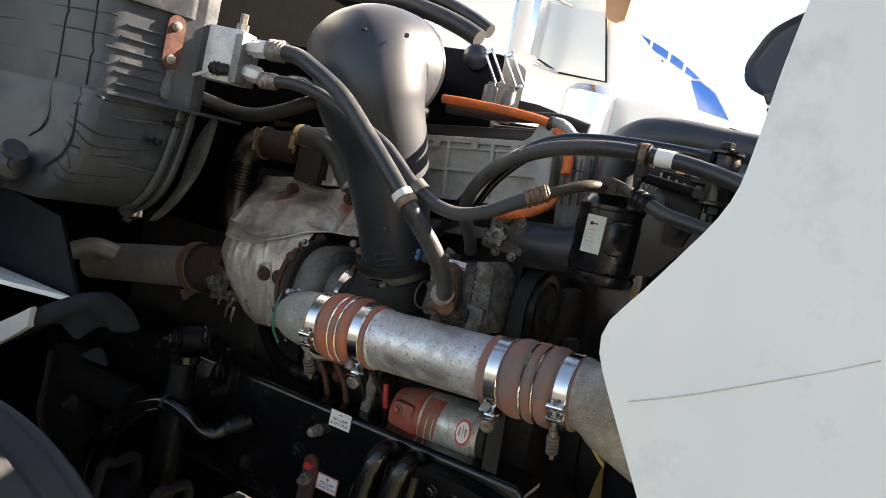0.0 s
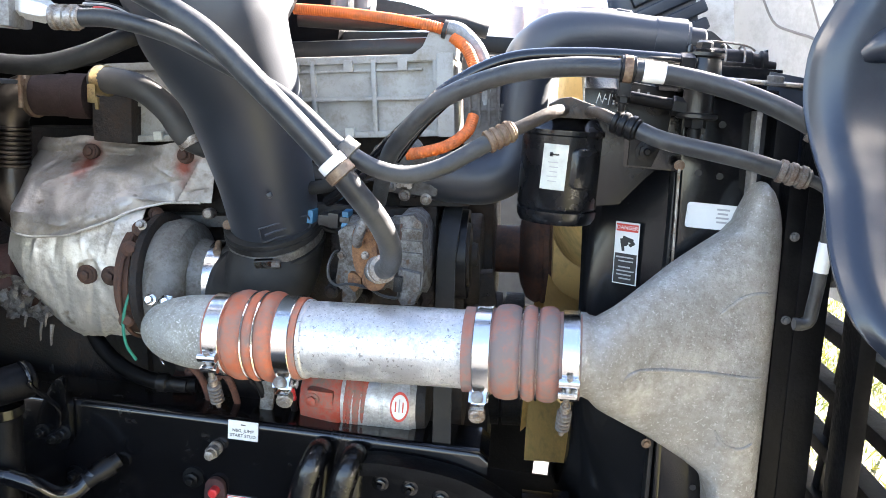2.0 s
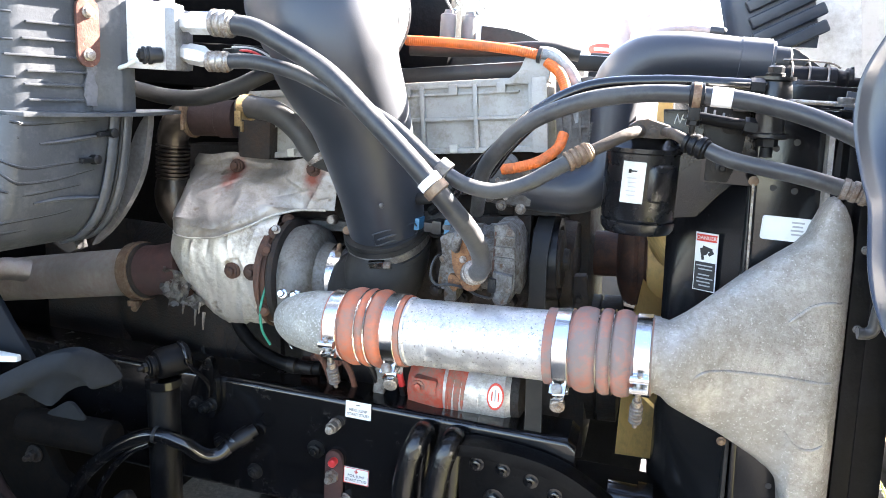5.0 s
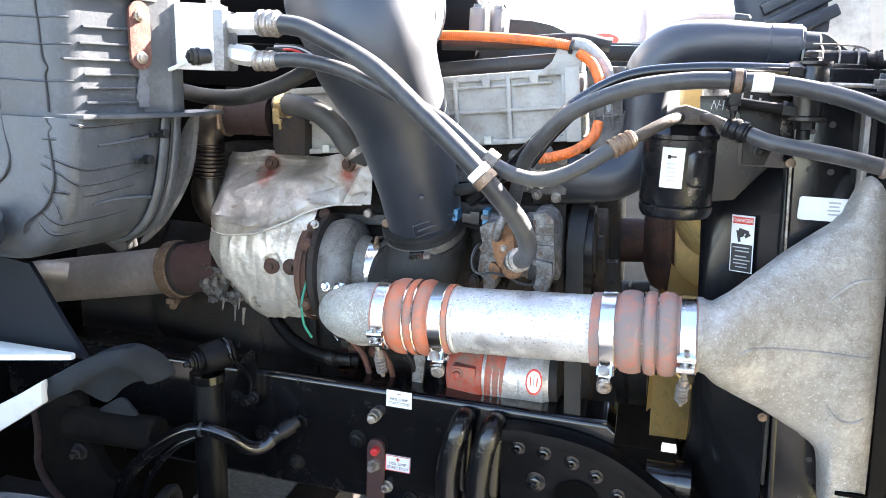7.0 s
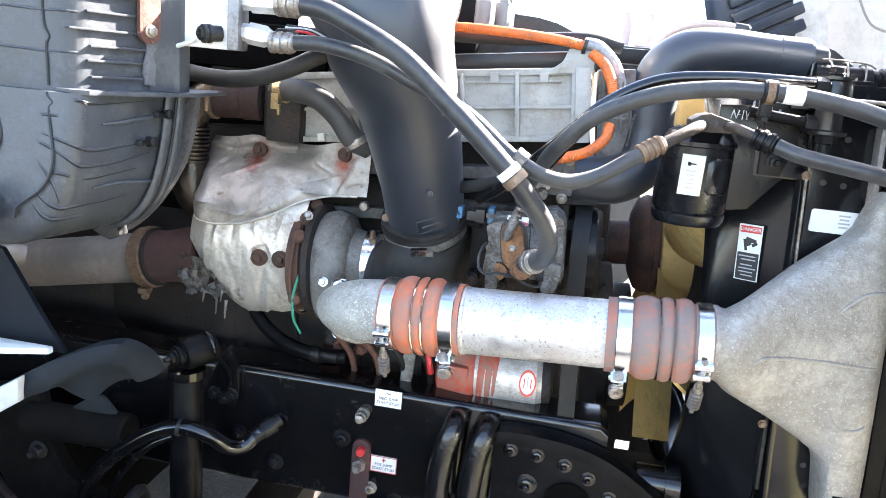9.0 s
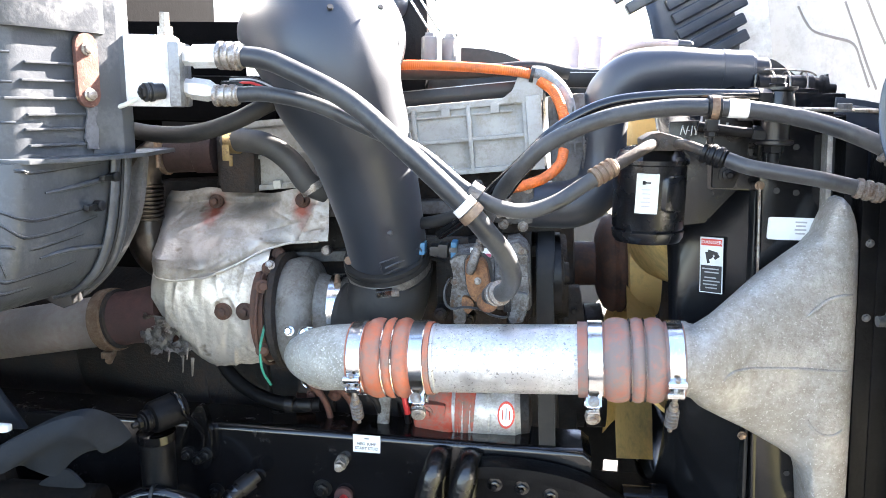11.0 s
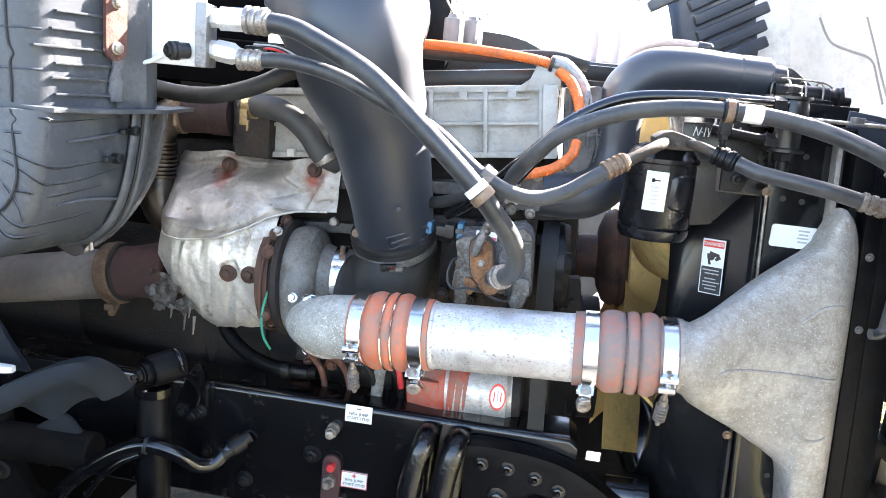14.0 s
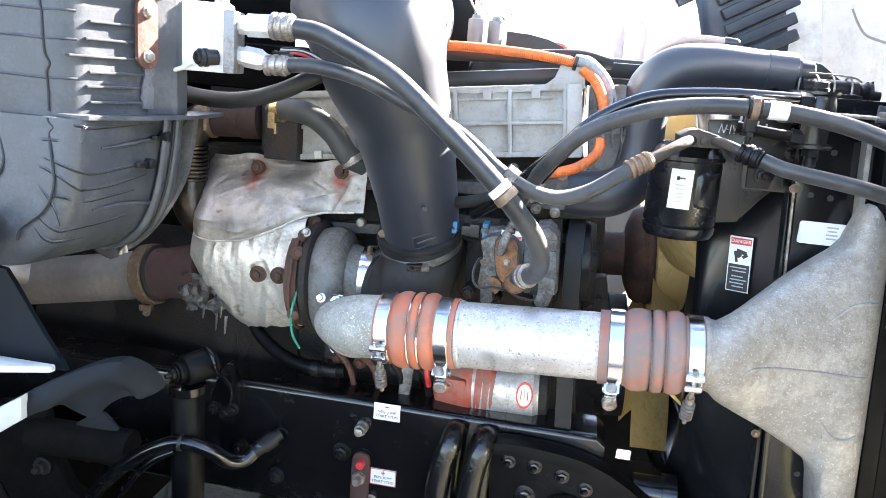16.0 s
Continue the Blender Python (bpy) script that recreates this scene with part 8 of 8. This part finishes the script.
def hood():
    t = thing("truck_hood", (1.0, 1.84, 0.75), "white fibreglass truck hood tilted open, with black wheel liners", "hood")
    wing = smooth_through([(0.72, 0.95), (0.95, 0.66), (1.15, 0.50), (1.30, 0.412), (1.34, 0.388), (1.39, 0.358), (1.418, 0.342), (1.432, 0.338), (1.447, 0.341), (1.467, 0.354), (1.50, 0.374), (1.53, 0.391), (1.56, 0.400), (1.635, 0.406), (1.70, 0.415), (1.9, 0.46), (2.2, 0.56), (2.45, 0.70)])
    part("near_wing", sheet_xz(wing, lambda z: 1.55 - 0.25 * (z - 1.4), 0.72, 2.45, lambda x, z: 0.700 - 0.16 * max(0, x - 0.40) ** 0.9 + 0.06 * max(0, x - 1.0) + 0.02 * math.sin(4 * z) - 0.006 * math.exp(-((x - 0.545 + 0.05 * (z - 1.4)) / 0.018) ** 2) + 0.004 / (1 + math.exp(-(x - 0.56) / 0.008)), 70, 150), "white_gel", t, "white outer skin of the hood's wing", smooth=60)
    part("crease", sweep([(0.366, 0.6805, 1.3995), (0.395, 0.6815, 1.413), (0.426, 0.6765, 1.430), (0.454, 0.6725, 1.446), (0.475, 0.6695, 1.458), (0.494, 0.6665, 1.470)], 0.0005, 8, 5), "paint_crack", t, "hairline crack in the paint")
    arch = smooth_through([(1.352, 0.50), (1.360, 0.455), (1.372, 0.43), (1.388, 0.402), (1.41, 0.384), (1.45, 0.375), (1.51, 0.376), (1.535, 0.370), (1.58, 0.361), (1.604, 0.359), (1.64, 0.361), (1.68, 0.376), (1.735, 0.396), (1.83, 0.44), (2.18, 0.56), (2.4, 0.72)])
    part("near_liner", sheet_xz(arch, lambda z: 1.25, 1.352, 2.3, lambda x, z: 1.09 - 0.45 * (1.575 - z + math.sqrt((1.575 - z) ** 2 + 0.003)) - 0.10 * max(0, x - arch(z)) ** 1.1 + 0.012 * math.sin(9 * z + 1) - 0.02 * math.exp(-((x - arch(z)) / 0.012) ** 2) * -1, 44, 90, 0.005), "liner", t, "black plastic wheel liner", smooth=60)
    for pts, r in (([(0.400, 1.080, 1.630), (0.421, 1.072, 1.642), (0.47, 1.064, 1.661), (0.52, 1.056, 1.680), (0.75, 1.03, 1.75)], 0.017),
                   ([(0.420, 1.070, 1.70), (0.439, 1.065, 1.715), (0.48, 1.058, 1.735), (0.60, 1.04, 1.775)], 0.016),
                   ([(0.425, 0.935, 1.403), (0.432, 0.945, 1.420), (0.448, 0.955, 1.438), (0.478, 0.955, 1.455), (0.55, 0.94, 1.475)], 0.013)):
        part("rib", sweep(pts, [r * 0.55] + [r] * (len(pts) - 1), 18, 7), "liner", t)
    # inner shell across the front, with a stiffening rib moulding
    bm = bmesh.new()
    rows = []
    for j in range(41):
        f = j / 40
        row = []
        for i in range(161):
            y = 0.62 + 2.44 * i / 160
            s = (y - 1.84) / 1.22
            z = 1.06 + 1.12 * f
            x = 1.02 - 0.18 * (z - 1.6) - 0.33 * abs(s) ** 4 + 0.02 * math.sin(3 * y)
            row.append(bm.verts.new((x, y, z)))
        rows.append(row)
    for a, b in zip(rows, rows[1:]):
        for k in range(160):
            bm.faces.new((a[k], b[k], b[k + 1], a[k + 1]))
    bmesh.ops.recalc_face_normals(bm, faces=bm.faces)
    bmesh.ops.solidify(bm, geom=bm.faces[:], thickness=0.008)
    part("inner_shell", bm, "fibreglass_dimmed", t, "greyish white inside of the hood", smooth=60)
    for pts in ([(0.809, 2.852, 1.936), (0.831, 2.831, 1.885), (0.853, 2.806, 1.853), (0.889, 2.743, 1.830), (0.924, 2.669, 1.804), (0.944, 2.642, 1.744), (0.964, 2.617, 1.675)], [(0.894, 2.690, 1.930), (0.925, 2.653, 1.830), (0.950, 2.621, 1.744), (0.973, 2.587, 1.668)], [(0.922, 2.604, 1.925), (0.941, 2.575, 1.861), (0.961, 2.538, 1.795)]):
        part("pressed_line", sweep([(x + 0.001, y, z) for x, y, z in pts], 0.0045, 8, 5), "pressed_line", t, "pressed line in the fibreglass")
    part("rivet", lathe([(0, 0.012), (0.004, 0.011), (0.006, 0.006)], (0.955, 2.42, 1.70), (-1, 0, 0), 16), "rust", t)
    far = through_points([(0.9, 0.95), (1.3, 0.55), (1.75, 0.46), (2.0, 0.42), (2.45, 0.55)])
    part("far_wing", sheet_xz(far, lambda z: 1.02 - 0.18 * (z - 1.6) - 0.2, 0.9, 2.35, lambda x, z: 2.93 + 0.02 * math.sin(3 * x), 20, 40), "fibreglass", t, smooth=60)
    edge = smooth_through([(1.76, 0.34), (1.93, 0.285), (1.96, 0.24), (2.0, 0.13), (2.06, 0.10), (2.12, 0.115), (2.2, 0.16), (2.3, 0.3)])

    fl = part("far_liner", sheet_xz(edge, lambda z: 0.588 - 0.25 * max(0, z - 1.8), 1.765, 2.3, lambda x, z: 2.66 + 0.05 * (z - 1.8) - 0.012 * math.exp(-((x - edge(z)) / 0.02) ** 2), 40, 60, 0.006), "liner", t, "black ribbed wheel liner of the far wing", smooth=35)
    for k in range(11):
        z = 1.745 + 0.054 * k
        x1 = 0.605 - 0.25 * max(0, z - 1.8) - 0.012 * (k % 2)
        x0 = max(edge(max(1.77, z - 0.03)) + 0.075, x1 - 0.34)
        w_ = (x1 - x0) / math.cos(radians(29))
        part("rib", box((0, 0, 0), (w_, 0.046, 0.036), 0.010, pose((x0 + x1) / 2, 2.655 + 0.05 * (z - 1.8), z + 0.27 * (x0 + x1 - 0.9) , 0, -29, 0), 3), "liner", fl)


hood()


def front_grille():
    t = thing("front_grille", (0.70, 1.84, 0.70), "black plastic grille bars across the front of the truck", "grille")
    for k in range(6):
        part("slat", box((0.66, 1.75, 0.86 + 0.092 * k), (0.040, 1.7, 0.024), 0.004), "black_steel", t)
    for y in (0.95, 1.55, 2.2):
        part("upright", box((0.672, y, 1.10), (0.03, 0.028, 0.56), 0.004), "black_steel", t)


front_grille()


# ---- beyond the engine ----
def filter_group():
    t = thing("fuel_filter_head", (-0.2, 1.62, 1.62), "pale grey filter canisters under bright slotted brackets", "filter")
    for x, y, r in ((-0.220, 1.580, 0.0145), (-0.186, 1.600, 0.0140)):
        part("canister", lathe([(0, r), (0.066, r), (0.068, r * 0.95), (0.070, r * 0.6), (0.076, r * 0.5)], (x, y, 1.655), (0, 0, 1), 24), "can_grey", t)
        part("clamp", lathe([(0.010, r + 0.0012), (0.022, r + 0.0012)], (x, y, 1.655), (0, 0, 1), 24, caps=(True, True)), "black_steel", t)
    for x, y in ((-0.232, 1.60), (-0.186, 1.60)):
        d = V(0.043, 0, -0.066).normalized()
        m = facing((x, y, 1.764), (0.84, 0, 0.55), -d)
        rim = [box((0, 0, 0), (0.004, 0.082, 0.006), 0.001, m @ pose(s_ * 0.008, 0, 0)) for s_ in (-1, 1)] + [box((0, 0, 0), (0.020, 0.008, 0.006), 0.001, m @ pose(0, s_ * 0.037, 0)) for s_ in (-1, 1)]
        part("bracket", join(*rim), "bright_steel", t, "bright slotted bracket")
    part("housing", box((-0.36, 1.71, 1.715), (0.26, 0.14, 0.185), 0.03), "black_dull", t, "black plastic cowl housing")
    part("cowl_seal", join(sweep([(-0.83, 1.70, 1.925), (-0.68, 1.70, 1.914), (-0.56, 1.70, 1.905), (-0.458, 1.70, 1.885), (-0.386, 1.70, 1.863), (-0.335, 1.70, 1.842)], 0.021, 16, 6), sweep([(-0.83, 1.735, 1.962), (-0.68, 1.735, 1.952), (-0.56, 1.735, 1.942), (-0.458, 1.735, 1.920), (-0.386, 1.735, 1.895), (-0.33, 1.735, 1.868)], 0.017, 16, 6)), "hose_grey", t, "grey rubber cowl seal")
    part("end_cap", lathe([(-0.05, 0.020), (0, 0.028), (0.012, 0.028), (0.02, 0.020), (0.024, 0.008)], (-0.300, 1.64, 1.786), (0.3, -1, 0.1), 26), "liner", t)
    part("wedge", loft([[V(x, y, z) for x, z in ((-0.165, 1.675), (-0.165, 1.708), (-0.12, 1.705), (-0.085, 1.698), (-0.058, 1.687), (-0.046, 1.675))] for y in (1.61, 1.64)]), "black_plastic", t, "black plastic wedge")
    part("dark_rail", box((-0.10, 1.72, 1.655), (0.55, 0.05, 0.03), 0.008), "black_steel", t)
    u = thing("coolant_bottle", (0.10, 1.85, 1.62), "reddish coolant bottles beyond the engine, bleached pale as if overexposed", "bottle")
    for x in (0.055, 0.115):
        part("bottle", lathe([(0, 0.025), (0.08, 0.025), (0.088, 0.014), (0.10, 0.014)], (x, 2.2, 1.70), (0, 0, 1), 20), "red_bleached", u)
    part("tray", box((0.09, 2.2, 1.66), (0.20, 0.16, 0.07), 0.01), "black_plastic", u)


M["can_grey"] = mat("can_grey", (0.17, 0.17, 0.162), 0.5, 0.3, var=0.15, scale=40, bump=0.1)
# Red bleached in the base colour to stand in for overexposure.
M["red_bleached"] = mat("red_bleached", (0.62, 0.52, 0.50), 0.4, var=0.2, scale=30, bump=0)
filter_group()


def cab_wall():
    """The cab's front wall and cowl behind the heater housing, closing the bay at the rear, with added light blockers.
    """
    t = thing("truck_cab", (-1.6, 1.84, 0.6), "dark firewall and white cowl of the truck's own cab", "cab")
    # Firewall blackened in its colour, since the sun reaches it here.
    part("firewall", box((-1.24, 1.84, 1.16), (0.06, 2.1, 1.88), 0.02), "insulation_shade", t)
    part("cowl", box((-1.22, 1.84, 2.15), (0.16, 2.1, 0.12), 0.03), "white_gel", t)
    # Added box: narrows the strip of bright ground left under the fan.
    part("gap_blocker", box((0.46, 2.64, 0.22), (0.30, 0.04, 0.40), 0.008), "insulation_shade", t)
    # Added panel: keeps far-side sun off the ground under the engine.
    part("far_light_blocker", prism([(-3.2, 0.02), (0.258, 0.02), (0.258, 0.40), (0.35, 0.40), (0.33, 0.90), (-0.02, 0.95), (-0.10, 1.40), (-1.9, 1.45), (-3.2, 1.45)], 2.62, 2.66, 0.01), "insulation_shade", t)
    # Cab body stands out of view, added solid to shade the ground.
    part("body", prism([(-3.3, 0.55), (-1.45, 0.55), (-1.29, 0.75), (-1.29, 2.10), (-1.75, 2.95), (-3.3, 3.05)], 0.74, 2.94, 0.04), "white_gel", t, "white cab body out of view, added for its shade")


cab_wall()



def parked_truck():
    """A white conventional truck standing across the yard."""
    t = thing("parked_truck", (-1.6, 7.0, 0.0), "white parked truck with a blue stripe along its hood", "truck")
    Y0, Y1 = 5.6, 7.9
    part("hood", prism([(-1.55, 0.9), (0.75, 0.9), (0.80, 1.5), (0.70, 1.95), (-0.20, 2.22), (-1.05, 2.42), (-1.55, 2.46)], Y0, Y1, 0.06), "truck_white", t)
    part("cab", prism([(-3.4, 0.7), (-1.15, 0.7), (-1.15, 2.46), (-1.35, 3.10), (-1.75, 3.35), (-3.4, 3.40)], Y0 - 0.05, Y1 + 0.05, 0.05), "truck_white", t)
    w = part("window", prism([(-1.90, 2.62), (-1.62, 2.50), (-1.24, 2.48), (-1.36, 2.98), (-1.90, 3.02)], Y0 - 0.075, Y0 - 0.045, 0.02), "window_painted_sky", t, "side window painted pale like the sky")
    part("seal", sweep([(-1.90, Y0 - 0.07, 3.02), (-1.90, Y0 - 0.07, 2.62), (-1.62, Y0 - 0.07, 2.50), (-1.24, Y0 - 0.07, 2.48), (-1.36, Y0 - 0.07, 2.98)], 0.009, 8, 1), "black_steel", w)
    part("hood_seam", sweep([(-1.35, Y0 - 0.004, 2.44), (-1.37, Y0 - 0.004, 2.28), (-1.36, Y0 - 0.004, 1.9), (-1.36, Y0 - 0.004, 1.0)], 0.008, 8, 3), "label_grey", t)
    e = part("emblem", join(lathe([(0, 0.10), (0.012, 0.10), (0.016, 0.092)], (-0.24, Y0 + 0.002, 1.88), (0, -1, 0), 32)), "label_red", t, "red oval emblem with a white rim")
    for v in e.data.vertices:
        v.co.z = (v.co.z - 1.88) * 0.42 + 1.88
    part("bar", box((-0.24, Y0 - 0.018, 1.882), (0.12, 0.004, 0.022), 0.002), "white_label", e)
    m = part("mirror", box((-1.75, 5.25, 2.75), (0.06, 0.2, 0.42), 0.02), "chrome", t)
    for z in (2.50, 3.0):
        part("arm", sweep([(-1.62, 5.55, z), (-1.70, 5.40, z), (-1.75, 5.28, z)], 0.016, 10, 4), "chrome", m)
    part("grab_rail", sweep([(-2.05, 5.50, 2.3), (-2.05, 5.46, 2.35), (-2.05, 5.46, 3.0), (-2.05, 5.50, 3.05)], 0.016, 10, 3), "chrome", t)
    part("visor", prism([(-1.42, 3.30), (-1.17, 3.22), (-1.19, 2.92), (-1.25, 2.89), (-1.34, 2.93)], Y0 - 0.14, Y0 - 0.10, 0.01), "visor_amber", t, "amber tinted sun visor")
    part("air_cleaner", lathe([(0, 0.16), (0.02, 0.19), (0.6, 0.19), (0.66, 0.12)], (-1.30, 5.42, 1.75), (0, 0, 1), 30), "chrome", t)
    part("bumper", box((0.85, 6.75, 0.6), (0.12, 2.3, 0.4), 0.05), "chrome", t)
    for x in (0.1, -3.0):
        for y in (5.75, 7.75):
            wl = part("wheel", lathe([(-0.13, 0.28), (-0.14, 0.48), (-0.11, 0.52), (0.11, 0.52), (0.14, 0.48), (0.13, 0.28)], (x, y, 0.52), (0, 1, 0), 40), "tyre", t)
            part("rim", lathe([(-0.10, 0.08), (-0.12, 0.27), (0.12, 0.27), (0.10, 0.08)], (x, y, 0.52), (0, 1, 0), 30), "chrome", wl)


M["visor_amber"] = mat("visor_amber", (0.32, 0.16, 0.08), 0.3, var=0.3, scale=6, bump=0)
# Pale base colour paints the sky's brightness onto the windows.
M["window_painted_sky"] = mat("window_painted_sky", (0.60, 0.66, 0.70), 0.25, var=0.05, scale=2, bump=0, coat=0.3)
parked_truck()


def distant_truck():
    """A second truck, farther off, with a blue roof band."""
    t = thing("parked_truck", (-2.5, 10.2, 0.0), "white truck with a blue roof band, standing farther off", "truck")
    Y0, Y1 = 9.0, 11.3
    part("cab", prism([(-5.0, 0.7), (-0.55, 0.7), (-0.66, 2.5), (-0.80, 2.84), (-1.03, 3.16), (-1.24, 3.30), (-1.52, 3.48), (-1.78, 3.61), (-2.11, 3.75), (-2.49, 3.83), (-5.0, 3.90)], Y0, Y1, 0.03), "truck_white", t)
    part("roof_band", prism([(-2.60, 3.84), (-2.49, 3.82), (-2.11, 3.74), (-1.78, 3.60), (-1.52, 3.47), (-1.27, 3.29), (-1.33, 3.28), (-1.53, 3.38), (-1.79, 3.51), (-2.09, 3.64), (-2.48, 3.75), (-2.60, 3.77)], Y0 - 0.03, Y0 + 0.01, 0.004), "truck_blue", t, "blue roof band")
    part("side_panel", prism([(-1.36, 3.26), (-1.25, 3.26), (-1.06, 3.15), (-0.83, 2.87), (-1.19, 2.94)], Y0 - 0.03, Y0 + 0.01, 0.004), "truck_blue", t, "blue painted panel")
    for x, z in ((-1.46, 3.40), (-1.66, 3.50), (-1.90, 3.59)):
        part("band_gap", box((x, Y0 - 0.032, z), (0.035, 0.01, 0.16), 0.002), "truck_white", t)
    part("window", prism([(-2.10, 3.41), (-1.80, 3.41), (-1.71, 3.13), (-2.04, 3.10)], Y0 - 0.02, Y0 + 0.02, 0.01), "window_painted_sky", t)
    part("window_seal", sweep([(-2.10, Y0 - 0.03, 3.42), (-1.80, Y0 - 0.03, 3.42), (-1.71, Y0 - 0.03, 3.13), (-2.04, Y0 - 0.03, 3.10), (-2.10, Y0 - 0.03, 3.42)], 0.012, 8, 1), "label_grey", t)
    part("door_seam", sweep([(-1.74, Y0 - 0.004, 3.45), (-1.69, Y0 - 0.004, 3.30), (-1.58, Y0 - 0.004, 3.0), (-1.56, Y0 - 0.004, 2.2)], 0.014, 8, 3), "black_steel", t)
    part("mirror_bar", sweep([(-2.33, Y0 - 0.10, 3.62), (-2.25, Y0 - 0.12, 3.35), (-2.17, Y0 - 0.10, 3.08)], 0.022, 10, 3), "chrome", t)
    for x in (-1.3, -4.2):
        for y in (Y0 + 0.15, Y1 - 0.15):
            part("wheel", lathe([(-0.13, 0.08), (-0.13, 0.28), (-0.14, 0.48), (-0.11, 0.52), (0.11, 0.52), (0.14, 0.48), (0.13, 0.28), (0.13, 0.08)], (x, y, 0.52), (0, 1, 0), 40), "tyre", t)
    part("grab_rail", sweep([(-2.55, Y0 - 0.02, 2.2), (-2.55, Y0 - 0.1, 2.3), (-2.55, Y0 - 0.1, 3.5), (-2.55, Y0 - 0.02, 3.6)], 0.03, 10, 3), "chrome", t)


distant_truck()
